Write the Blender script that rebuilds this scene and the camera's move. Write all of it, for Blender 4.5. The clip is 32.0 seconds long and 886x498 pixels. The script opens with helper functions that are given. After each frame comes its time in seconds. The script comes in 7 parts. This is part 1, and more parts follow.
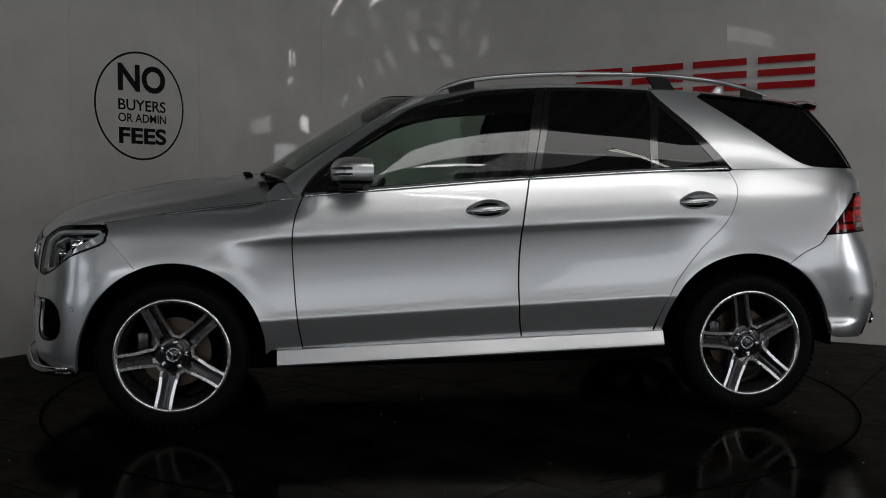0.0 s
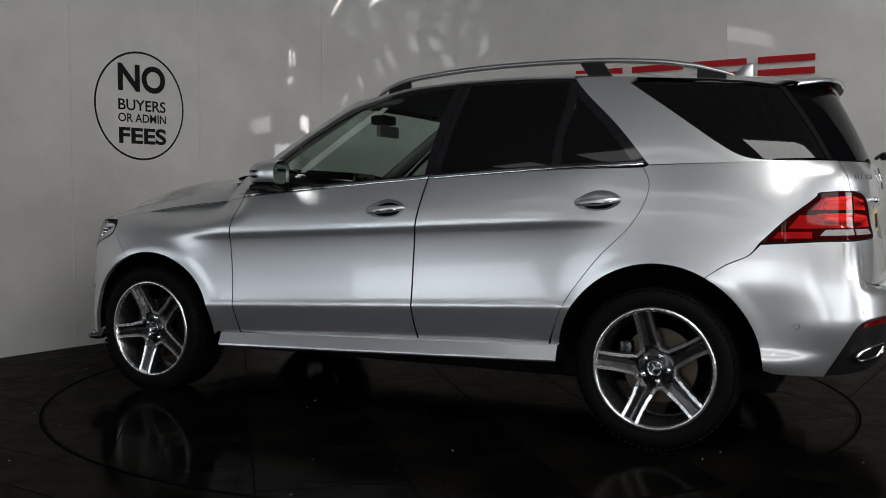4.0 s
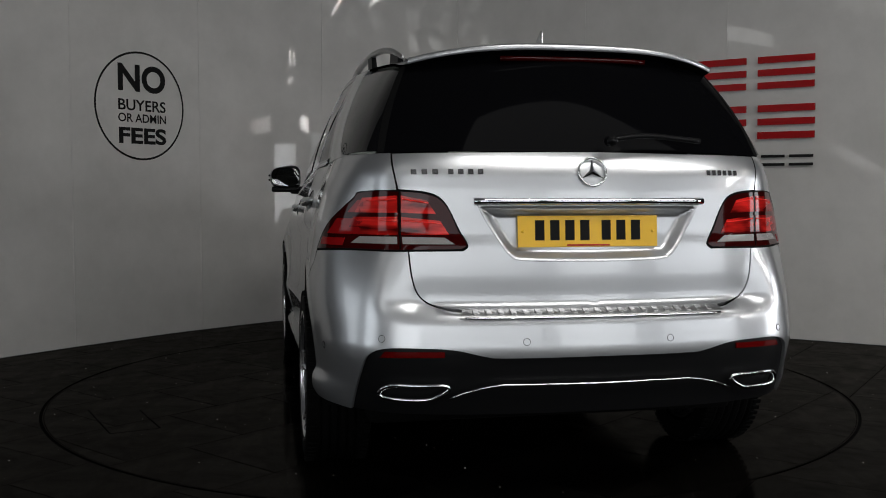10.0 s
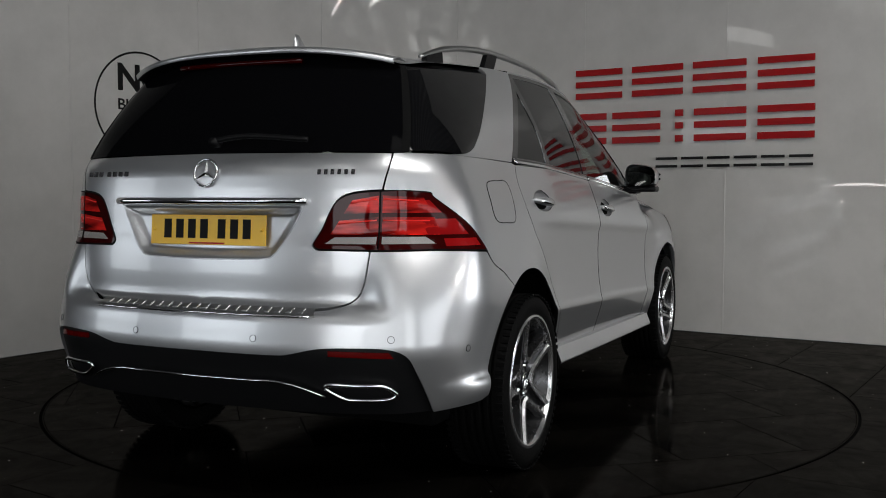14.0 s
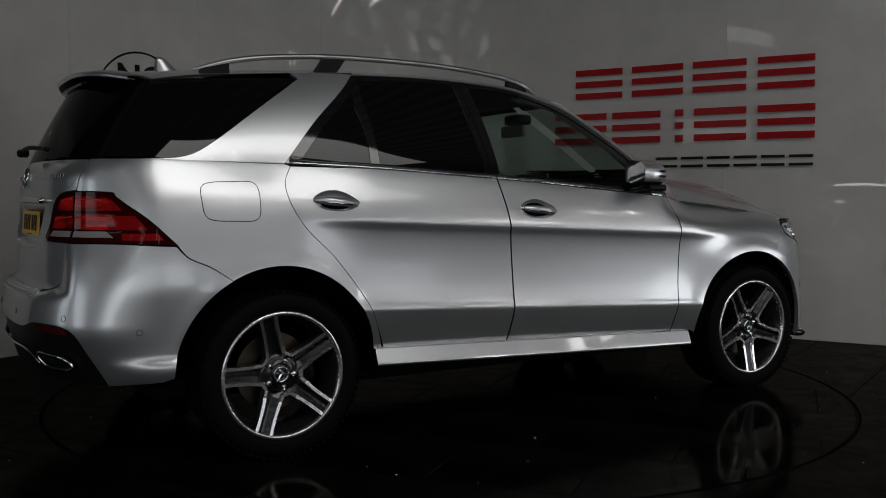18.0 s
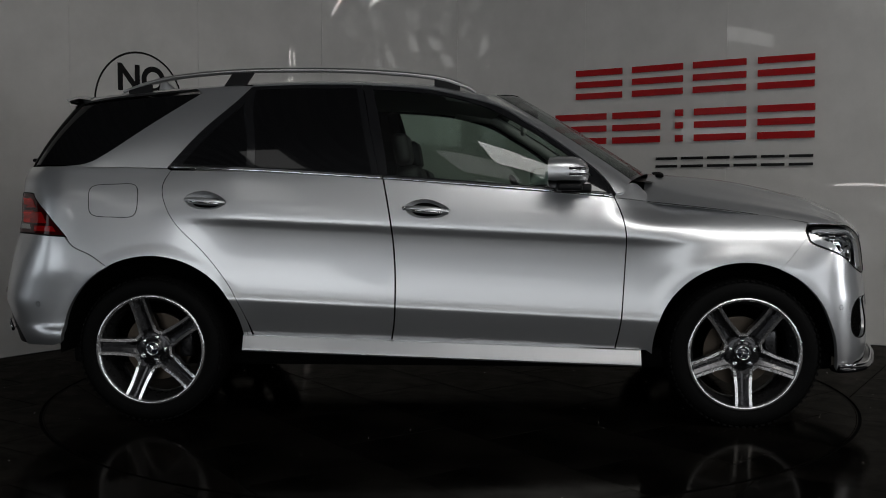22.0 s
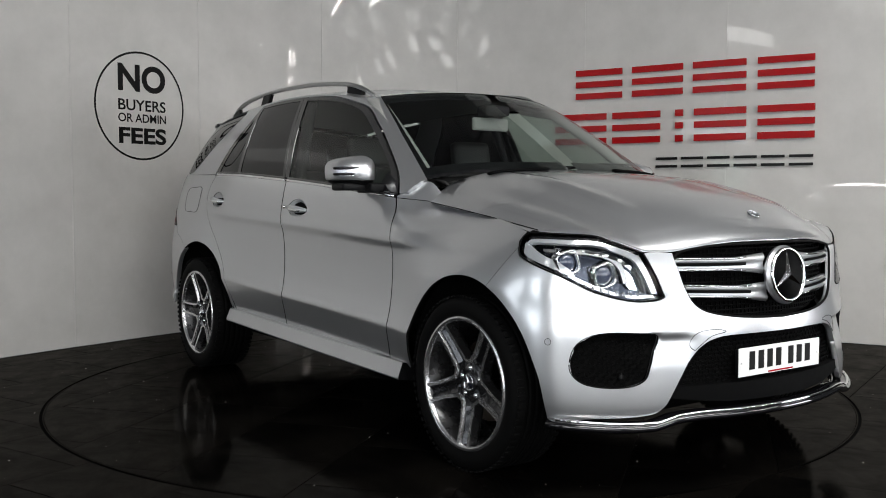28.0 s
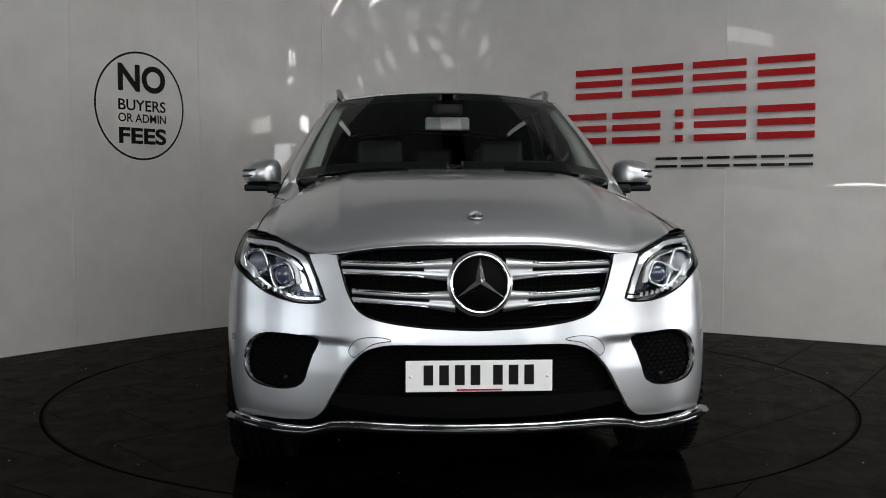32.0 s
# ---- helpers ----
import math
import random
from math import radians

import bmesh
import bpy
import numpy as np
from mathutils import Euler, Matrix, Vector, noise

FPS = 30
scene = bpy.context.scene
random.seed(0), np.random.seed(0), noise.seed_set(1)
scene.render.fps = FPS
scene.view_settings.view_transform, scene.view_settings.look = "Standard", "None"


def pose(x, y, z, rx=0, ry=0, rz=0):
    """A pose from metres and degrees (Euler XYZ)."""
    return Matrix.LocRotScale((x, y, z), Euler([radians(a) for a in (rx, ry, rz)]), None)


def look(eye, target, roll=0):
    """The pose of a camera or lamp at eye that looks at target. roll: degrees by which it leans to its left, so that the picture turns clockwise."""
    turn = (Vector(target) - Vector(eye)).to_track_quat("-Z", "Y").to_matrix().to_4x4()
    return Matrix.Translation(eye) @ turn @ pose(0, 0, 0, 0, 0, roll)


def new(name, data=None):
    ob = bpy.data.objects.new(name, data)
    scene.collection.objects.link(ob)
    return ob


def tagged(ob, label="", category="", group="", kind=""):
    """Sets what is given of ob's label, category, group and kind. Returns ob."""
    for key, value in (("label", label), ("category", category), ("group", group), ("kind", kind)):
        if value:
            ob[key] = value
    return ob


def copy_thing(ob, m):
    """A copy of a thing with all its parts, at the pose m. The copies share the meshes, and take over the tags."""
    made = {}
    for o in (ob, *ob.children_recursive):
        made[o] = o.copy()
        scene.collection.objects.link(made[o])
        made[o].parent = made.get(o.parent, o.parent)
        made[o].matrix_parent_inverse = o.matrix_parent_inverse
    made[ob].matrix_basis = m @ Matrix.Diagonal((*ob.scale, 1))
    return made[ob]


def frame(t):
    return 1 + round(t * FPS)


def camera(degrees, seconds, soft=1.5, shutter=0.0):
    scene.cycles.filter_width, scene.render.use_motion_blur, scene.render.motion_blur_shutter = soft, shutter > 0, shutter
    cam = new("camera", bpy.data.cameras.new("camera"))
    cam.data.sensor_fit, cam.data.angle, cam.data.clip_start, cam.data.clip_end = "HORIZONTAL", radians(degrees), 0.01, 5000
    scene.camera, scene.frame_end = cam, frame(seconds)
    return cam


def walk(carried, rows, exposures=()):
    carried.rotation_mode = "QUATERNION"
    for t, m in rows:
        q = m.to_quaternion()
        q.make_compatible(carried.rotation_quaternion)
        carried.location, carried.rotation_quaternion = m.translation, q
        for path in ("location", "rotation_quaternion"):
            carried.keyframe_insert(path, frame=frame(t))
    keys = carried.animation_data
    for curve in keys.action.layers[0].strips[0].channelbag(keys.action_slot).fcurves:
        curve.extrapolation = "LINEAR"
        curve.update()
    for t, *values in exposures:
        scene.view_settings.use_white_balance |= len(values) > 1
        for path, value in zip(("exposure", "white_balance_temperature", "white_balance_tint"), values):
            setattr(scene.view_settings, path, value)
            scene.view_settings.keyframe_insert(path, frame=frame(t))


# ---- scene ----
cam = camera(50.2, 32.0, soft=1.0)
EYE = pose(0, -5.599, 1.121, 90 - 3.185, 0, 0.3785)
EXPOSURES = [(0, -1.45), (2.0, -0.95), (4.0, -0.42), (6.0, -0.15), (8, -0.32), (9.5, -0.92), (11, -0.87), (12, -0.78), (14, -0.6), (16, -1.1), (17, -1.45), (18.5, -1.76), (20, -1.7), (21.5, -1.3), (23, -1.0), (25, -0.15), (28, 0.32), (30, 0.3), (31, 0.1), (32, -0.2)]
walk(cam, [(0, EYE), (32.0, EYE)], EXPOSURES)

# turn of the car on the turntable: seconds, heading in degrees
TURN = [(0, 188.4), (1, 180.0), (2, 171.65), (3, 163.0), (4, 154.35), (5, 145.6), (6, 136.85), (7, 128.1), (8, 119.25), (9, 110.35), (10, 101.65),
        (11, 92.8), (12, 84.0), (13, 75.15), (14, 66.35), (15, 57.6), (16, 48.85), (17, 40.1), (18, 31.5), (19, 22.95), (20, 14.35), (21, 5.85),
        (22, -2.6), (23, -11.0), (24, -19.7), (25, -28.45), (26, -37.0), (27, -45.55), (28, -54.2), (29, -62.95), (30, -71.57), (31, -80.2), (31.5, -83.95), (32, -86.38)]

# ---- world and light ----
world = bpy.data.worlds.new("world")
scene.world = world
world.use_nodes = True
world.node_tree.nodes["Background"].inputs["Color"].default_value = (0.6, 0.65, 0.7, 1)
world.node_tree.nodes["Background"].inputs["Strength"].default_value = 0.03


def area(name, eye, target, sx, sy, watts, colour=(1, 0.98, 0.95), spread=180):
    lamp = bpy.data.lights.new(name, "AREA")
    lamp.shape, lamp.size, lamp.size_y, lamp.energy, lamp.color, lamp.spread = "RECTANGLE", sx, sy, watts, colour, radians(spread)
    ob = new(name, lamp)
    ob.matrix_world = look(eye, target)
    return ob


# unseen area lamp added under the roof to light wall and upward faces
area("roof_lamp", (3.9, -5.1, 5.3), (3.9, -5.09, 0.0), 7.2, 1.8, 10.0 * math.pi * 12.96, (1, 0.99, 0.97), 160)
# unseen fill lamps added behind the camera, each with its own strength
for gx, gw, gl in ((6.5, 4.0, 4.4), (2.75, 3.5, 2.5), (-0.5, 3.0, 2.8), (-4.0, 4.0, 4.8)):
    area("shop_front_lamp", (gx, -12.8, 2.0), (gx * 0.6, 0, 1.2), gw, 2.5, gl * math.pi * gw * 2.5, (0.94, 0.97, 1.0), 160)
# two fill lamps added at the far side wall to brighten the car's flank
area("side_window_lamp", (-8.7, -6.7, 1.75), (0, -2.0, 1.2), 4.2, 2.2, 3.0 * math.pi * 9.2, (0.88, 0.94, 1.0), 150)
area("side_window_lamp", (-8.7, -3.2, 1.6), (0, -1.0, 1.2), 1.9, 2.0, 2.2 * math.pi * 3.8, (0.88, 0.94, 1.0), 150)
# two unseen fill lamps added along the right side for the doors' reflections
area("near_window_lamp", (8.7, -1.4, 1.4), (0, 0.0, 1.0), 2.4, 1.6, 7.5 * math.pi * 3.85, (0.95, 0.97, 1.0), 150)
area("side_door_lamp", (8.7, -6.4, 1.6), (0, -3.0, 1.2), 6.4, 2.0, 2.8 * math.pi * 12.8, (0.93, 0.96, 1.0), 150)


# ---- materials ----
def nodes_of(name):
    m = bpy.data.materials.new(name)
    m.use_nodes = True
    t = m.node_tree
    return m, t, t.nodes["Principled BSDF"]


def setp(b, **kw):
    for k, v in kw.items():
        b.inputs[k.replace("_", " ")].default_value = v


def plain(name, colour, rough=0.5, metal=0.0, coat=0.0, vary=0.06, scale=30.0, bump=0.0, emit=0.0, transmission=0.0, ior=1.5, alpha=1.0, spec=0.5):
    m, t, b = nodes_of(name)
    c = (*colour, 1)
    setp(b, Base_Color=c, Roughness=rough, Metallic=metal, Coat_Weight=coat, Coat_Roughness=0.03, Transmission_Weight=transmission, IOR=ior, Alpha=alpha, Specular_IOR_Level=spec)
    if emit:
        setp(b, Emission_Color=c, Emission_Strength=emit)
    if vary:
        tc = t.nodes.new("ShaderNodeTexCoord")
        nz = t.nodes.new("ShaderNodeTexNoise")
        nz.inputs["Scale"].default_value, nz.inputs["Detail"].default_value = scale, 5
        t.links.new(tc.outputs["Object"], nz.inputs["Vector"])
        mr = t.nodes.new("ShaderNodeMapRange")
        mr.inputs["To Min"].default_value, mr.inputs["To Max"].default_value = max(0.0, rough - vary), rough + vary
        t.links.new(nz.outputs["Fac"], mr.inputs["Value"])
        t.links.new(mr.outputs["Result"], b.inputs["Roughness"])
        if bump:
            bp = t.nodes.new("ShaderNodeBump")
            bp.inputs["Strength"].default_value, bp.inputs["Distance"].default_value = bump, 0.002
            t.links.new(nz.outputs["Fac"], bp.inputs["Height"])
            t.links.new(bp.outputs["Normal"], b.inputs["Normal"])
    return m


def silver_paint():
    m, t, b = nodes_of("silver_paint")
    setp(b, Base_Color=(0.62, 0.63, 0.65, 1), Metallic=0.88, Roughness=0.33, Coat_Weight=1.0, Coat_Roughness=0.025, Coat_IOR=1.5)
    tc = t.nodes.new("ShaderNodeTexCoord")
    vo = t.nodes.new("ShaderNodeTexVoronoi")
    vo.inputs["Scale"].default_value = 2500
    t.links.new(tc.outputs["Object"], vo.inputs["Vector"])
    mx = t.nodes.new("ShaderNodeMixRGB")
    mx.inputs[1].default_value, mx.inputs[2].default_value = (0.52, 0.53, 0.545, 1), (0.63, 0.64, 0.655, 1)
    t.links.new(vo.outputs["Distance"], mx.inputs[0])
    t.links.new(mx.outputs[0], b.inputs["Base Color"])
    return m


def panel_white():
    """Glossy white sheet cladding, slightly wavy, with faint dirt near scuffs."""
    m, t, b = nodes_of("white_cladding")
    setp(b, Base_Color=(0.72, 0.72, 0.71, 1), Roughness=0.014, IOR=1.5, Specular_IOR_Level=0.35)
    tc = t.nodes.new("ShaderNodeTexCoord")
    n1 = t.nodes.new("ShaderNodeTexNoise")
    n1.inputs["Scale"].default_value, n1.inputs["Detail"].default_value = 0.9, 2
    t.links.new(tc.outputs["Object"], n1.inputs["Vector"])
    bp = t.nodes.new("ShaderNodeBump")
    bp.inputs["Strength"].default_value, bp.inputs["Distance"].default_value = 0.12, 0.02
    t.links.new(n1.outputs["Fac"], bp.inputs["Height"])
    t.links.new(bp.outputs["Normal"], b.inputs["Normal"])
    n2 = t.nodes.new("ShaderNodeTexNoise")
    n2.inputs["Scale"].default_value, n2.inputs["Detail"].default_value, n2.inputs["Roughness"].default_value = 2.3, 8, 0.65
    t.links.new(tc.outputs["Object"], n2.inputs["Vector"])
    cr = t.nodes.new("ShaderNodeValToRGB")
    cr.color_ramp.elements[0].position, cr.color_ramp.elements[0].color = 0.3, (0.54, 0.527, 0.504, 1)
    cr.color_ramp.elements[1].position, cr.color_ramp.elements[1].color = 0.65, (0.625, 0.608, 0.583, 1)
    t.links.new(n2.outputs["Fac"], cr.inputs["Fac"])
    t.links.new(cr.outputs["Color"], b.inputs["Base Color"])
    return m


def floor_tile():
    """Worn polished black porcelain: dark body, a thin share of gloss, dusty patches."""
    m, t, b = nodes_of("black_tile")
    out = t.nodes["Material Output"]
    tc = t.nodes.new("ShaderNodeTexCoord")
    n1 = t.nodes.new("ShaderNodeTexNoise")
    n1.inputs["Scale"].default_value, n1.inputs["Detail"].default_value = 1.7, 7
    t.links.new(tc.outputs["Object"], n1.inputs["Vector"])
    cr = t.nodes.new("ShaderNodeValToRGB")
    cr.color_ramp.elements[0].position, cr.color_ramp.elements[0].color = 0.35, (0.0008, 0.0008, 0.0008, 1)
    cr.color_ramp.elements[1].position, cr.color_ramp.elements[1].color = 0.75, (0.0052, 0.0045, 0.0038, 1)
    t.links.new(n1.outputs["Fac"], cr.inputs["Fac"])
    oi = t.nodes.new("ShaderNodeObjectInfo")
    mr = t.nodes.new("ShaderNodeMapRange")
    mr.inputs["From Min"].default_value, mr.inputs["From Max"].default_value = 0.35, 0.7
    mr.inputs["To Min"].default_value, mr.inputs["To Max"].default_value = 0.06, 0.15
    t.links.new(n1.outputs["Fac"], mr.inputs["Value"])
    ad = t.nodes.new("ShaderNodeMath")
    ad.operation = "MULTIPLY_ADD"
    ad.inputs[1].default_value = 0.04
    t.links.new(oi.outputs["Random"], ad.inputs[0])
    t.links.new(mr.outputs["Result"], ad.inputs[2])
    df = t.nodes.new("ShaderNodeBsdfDiffuse")
    gl = t.nodes.new("ShaderNodeBsdfGlossy")
    t.links.new(cr.outputs["Color"], df.inputs["Color"])
    t.links.new(ad.outputs[0], gl.inputs["Roughness"])
    mx = t.nodes.new("ShaderNodeMixShader")
    fr = t.nodes.new("ShaderNodeFresnel")
    fr.inputs["IOR"].default_value = 1.25
    fm = t.nodes.new("ShaderNodeMath")
    fm.operation = "MULTIPLY"
    # smears and dried footprints dull the polish
    n2 = t.nodes.new("ShaderNodeTexNoise")
    n2.inputs["Scale"].default_value, n2.inputs["Detail"].default_value, n2.inputs["Roughness"].default_value, n2.inputs["Distortion"].default_value = 4.5, 9, 0.68, 1.2
    t.links.new(tc.outputs["Object"], n2.inputs["Vector"])
    sm = t.nodes.new("ShaderNodeMapRange")
    sm.inputs["From Min"].default_value, sm.inputs["From Max"].default_value = 0.36, 0.62
    sm.inputs["To Min"].default_value, sm.inputs["To Max"].default_value = 0.14, 0.25
    t.links.new(n2.outputs["Fac"], sm.inputs["Value"])
    t.links.new(sm.outputs["Result"], fm.inputs[1])
    gl.inputs["Color"].default_value = (1.0, 0.95, 0.88, 1)
    t.links.new(fr.outputs[0], fm.inputs[0])
    t.links.new(fm.outputs[0], mx.inputs[0])
    t.links.new(df.outputs[0], mx.inputs[1])
    t.links.new(gl.outputs[0], mx.inputs[2])
    t.links.new(mx.outputs[0], out.inputs["Surface"])
    return m


PAINT = silver_paint()
WHITE = panel_white()
TILE = floor_tile()
GROUT = plain("grout", (0.0012, 0.0012, 0.0012), 0.9, spec=0.03)
BLACK = plain("black_plastic", (0.005, 0.005, 0.0055), 0.42, vary=0.08, scale=200, spec=0.14)
APRON = plain("satin_apron", (0.005, 0.005, 0.0055), 0.42, spec=0.2)
GLOSS = plain("gloss_black", (0.006, 0.006, 0.007), 0.08, coat=0.5, vary=0.02)
LINER = plain("dark_liner", (0.002, 0.002, 0.002), 0.9, spec=0.1)
CHROME = plain("chrome", (0.82, 0.83, 0.84), 0.07, 1.0, vary=0.03)
ALLOY = plain("machined_alloy", (0.68, 0.68, 0.69), 0.24, 0.95, vary=0.06, scale=60)
ALLOY_GREY = plain("grey_alloy_paint", (0.042, 0.042, 0.045), 0.26, 0.85, coat=0.25)
BARREL = plain("dark_barrel", (0.10, 0.10, 0.103), 0.28, 0.9)
STEEL = plain("brushed_steel", (0.45, 0.45, 0.45), 0.32, 1.0, vary=0.1, scale=90)
RUBBER = plain("rubber", (0.0028, 0.0028, 0.0028), 0.65, vary=0.1, scale=120, bump=0.2, spec=0.06)
PRIVACY = plain("privacy_glass", (0.003, 0.003, 0.0035), 0.02, vary=0.0, spec=0.32)
REAR_PRIVACY = plain("filmed_rear_glass", (0.0025, 0.0025, 0.003), 0.05, vary=0.0, spec=0.008)
GRILLE_BLACK = plain("grille_black", (0.0015, 0.0015, 0.0016), 0.65, spec=0.05)
LAMP_INNER = plain("lamp_reflector", (0.05, 0.057, 0.075), 0.2, 0.9, vary=0.05, scale=22, bump=1.0)
BADGE_CHROME = plain("dark_chrome", (0.11, 0.11, 0.115), 0.2, 0.8)
SEAM = plain("shut_line", (0.003, 0.003, 0.003), 0.8, spec=0.1)
RED_LENS = plain("red_lens", (0.26, 0.005, 0.006), 0.08, vary=0.0, spec=0.25)
def lit_red():
    """Red reflector optics behind the lens: soft streaks along the band."""
    m, t, b = nodes_of("red_band")
    setp(b, Roughness=0.06, Specular_IOR_Level=0.25)
    tc = t.nodes.new("ShaderNodeTexCoord")
    mp = t.nodes.new("ShaderNodeMapping")
    mp.inputs["Scale"].default_value = (3, 5, 26)
    nz = t.nodes.new("ShaderNodeTexNoise")
    nz.inputs["Scale"].default_value, nz.inputs["Detail"].default_value = 1.0, 3
    cr = t.nodes.new("ShaderNodeValToRGB")
    cr.color_ramp.elements[0].position, cr.color_ramp.elements[0].color = 0.34, (0.06, 0.001, 0.001, 1)
    cr.color_ramp.elements[1].position, cr.color_ramp.elements[1].color = 0.66, (0.75, 0.02, 0.016, 1)
    t.links.new(tc.outputs["Object"], mp.inputs["Vector"])
    t.links.new(mp.outputs["Vector"], nz.inputs["Vector"])
    t.links.new(nz.outputs["Fac"], cr.inputs["Fac"])
    t.links.new(cr.outputs["Color"], b.inputs["Base Color"])
    return m


RED_BAND = lit_red()
RED_BRIGHT = plain("red_light_guide", (0.85, 0.03, 0.025), 0.15, vary=0.0, spec=0.5)
RED_DEEP = plain("deep_red_lens", (0.030, 0.001, 0.001), 0.05, vary=0.0, spec=0.2)
RED_DARK = plain("dark_red_lens", (0.09, 0.0018, 0.002), 0.08, vary=0.0, spec=0.25)
CLEAR_STRIP = plain("ribbed_clear_lens", (0.27, 0.255, 0.245), 0.25, coat=0.2, vary=0.1, scale=300, bump=0.6)
YELLOW = plain("yellow_plate", (0.80, 0.47, 0.02), 0.35)
PLATE_WHITE = plain("white_plate", (0.78, 0.78, 0.77), 0.35)
INK = plain("black_ink", (0.006, 0.006, 0.006), 0.5, spec=0.12)
SIGN_RED = plain("red_sign_acrylic", (0.36, 0.005, 0.007), 0.25, spec=0.2)
SIGN_BLACK = plain("black_sign_acrylic", (0.007, 0.007, 0.007), 0.3, spec=0.25)
INTERIOR = plain("dark_trim", (0.011, 0.011, 0.012), 0.7, spec=0.2)
LEATHER = plain("black_leather", (0.007, 0.0067, 0.0067), 0.55, vary=0.1, scale=150, bump=0.3)
HEADLINER = plain("pale_headliner", (0.3, 0.3, 0.285), 0.9)
CONCRETE = plain("shed_wall_paint", (0.07, 0.07, 0.07), 0.7, vary=0.1, scale=6)
ROOF_SHEET = plain("roof_sheet", (0.22, 0.222, 0.225), 0.5, vary=0.1, scale=4)
TUBE = plain("lit_tube", (1.0, 0.98, 0.94), 0.5, emit=60.0, vary=0)
SKYLIGHT = plain("skylight_sheet", (1.0, 0.99, 0.97), 0.5, emit=1.6, vary=0)
BADGE_BLUE = plain("badge_dark", (0.01, 0.012, 0.02), 0.1, coat=1.0, vary=0)
BRAKE = plain("brake_disc", (0.10, 0.082, 0.066), 0.4, 1.0, vary=0.1)


def clear_glass(name, tint, f0=0.06):
    m, t, b = nodes_of(name)
    out = t.nodes["Material Output"]
    tr = t.nodes.new("ShaderNodeBsdfTransparent")
    tr.inputs["Color"].default_value = (*tint, 1)
    gl = t.nodes.new("ShaderNodeBsdfGlossy")
    gl.inputs["Roughness"].default_value = 0.01
    lw = t.nodes.new("ShaderNodeLayerWeight")
    lw.inputs["Blend"].default_value = 0.5
    pw = t.nodes.new("ShaderNodeMath")
    pw.operation = "POWER"
    pw.inputs[1].default_value = 5
    fr = t.nodes.new("ShaderNodeMath")
    fr.operation = "MULTIPLY_ADD"
    fr.inputs[1].default_value, fr.inputs[2].default_value = 0.93, f0
    t.links.new(lw.outputs["Facing"], pw.inputs[0])
    t.links.new(pw.outputs[0], fr.inputs[0])
    mx = t.nodes.new("ShaderNodeMixShader")
    t.links.new(fr.outputs[0], mx.inputs[0])
    t.links.new(tr.outputs[0], mx.inputs[1])
    t.links.new(gl.outputs[0], mx.inputs[2])
    t.links.new(mx.outputs[0], out.inputs["Surface"])
    return m


SIDE_GLASS = clear_glass("green_tinted_glass", (0.55, 0.64, 0.58))
SHIELD_GLASS = clear_glass("windscreen_glass", (0.54, 0.60, 0.57), 0.035)
LAMP_GLASS = clear_glass("lamp_cover", (0.95, 0.96, 0.97), 0.016)
MIRROR = plain("mirror_glass", (0.85, 0.86, 0.86), 0.01, 1.0, vary=0)


# ---- mesh helpers ----
def part(name, bm, material, parent=None, label="", smooth=True):
    me = bpy.data.meshes.new(name)
    bm.to_mesh(me)
    bm.free()
    return part_mesh(name, me, material, parent, label, smooth)


def part_mesh(name, me, material, parent=None, label="", smooth=False):
    me.materials.append(material)
    # second slot: dark colour for painted-in shade on panel edges
    if material is PAINT:
        me.materials.append(SEAM)
    if smooth:
        me.polygons.foreach_set("use_smooth", [True] * len(me.polygons))
    ob = new(name, me)
    if parent:
        ob.parent = parent
    if label:
        ob["label"] = label
    return ob


def thing(name, label, category, group="", m=None):
    ob = new(name)
    ob.empty_display_size = 0.1
    if m:
        ob.matrix_world = m
    return tagged(ob, label, category, group)


def box_bm(size, at=(0, 0, 0), bevel=0.0, bm=None, turn=None, seg=2):
    bm2 = bmesh.new()
    bmesh.ops.create_cube(bm2, size=1)
    bmesh.ops.scale(bm2, vec=size, verts=bm2.verts)
    if bevel:
        bmesh.ops.bevel(bm2, geom=bm2.edges[:], offset=bevel, segments=seg, affect="EDGES", profile=0.6)
    if turn:
        bmesh.ops.transform(bm2, matrix=turn, verts=bm2.verts)
    bmesh.ops.translate(bm2, vec=at, verts=bm2.verts)
    return merge(bm, bm2)


def merge(bm, bm2):
    if bm is None:
        return bm2
    me = bpy.data.meshes.new("tmp")
    bm2.to_mesh(me)
    bm.from_mesh(me)
    bm2.free()
    bpy.data.meshes.remove(me)
    return bm


def cyl_bm(r, depth, at=(0, 0, 0), axis="z", seg=24, r2=None, bm=None, bevel=0.0):
    bm2 = bmesh.new()
    bmesh.ops.create_cone(bm2, cap_ends=True, segments=seg, radius1=r, radius2=r if r2 is None else r2, depth=depth)
    if bevel:
        bmesh.ops.bevel(bm2, geom=[e for e in bm2.edges if len(e.link_faces) == 2 and any(len(f.verts) > 4 for f in e.link_faces)], offset=bevel, segments=2, affect="EDGES")
    turn = {"z": Matrix(), "y": Matrix.Rotation(radians(-90), 4, "X"), "x": Matrix.Rotation(radians(90), 4, "Y")}[axis]
    bmesh.ops.transform(bm2, matrix=Matrix.Translation(at) @ turn, verts=bm2.verts)
    return merge(bm, bm2)


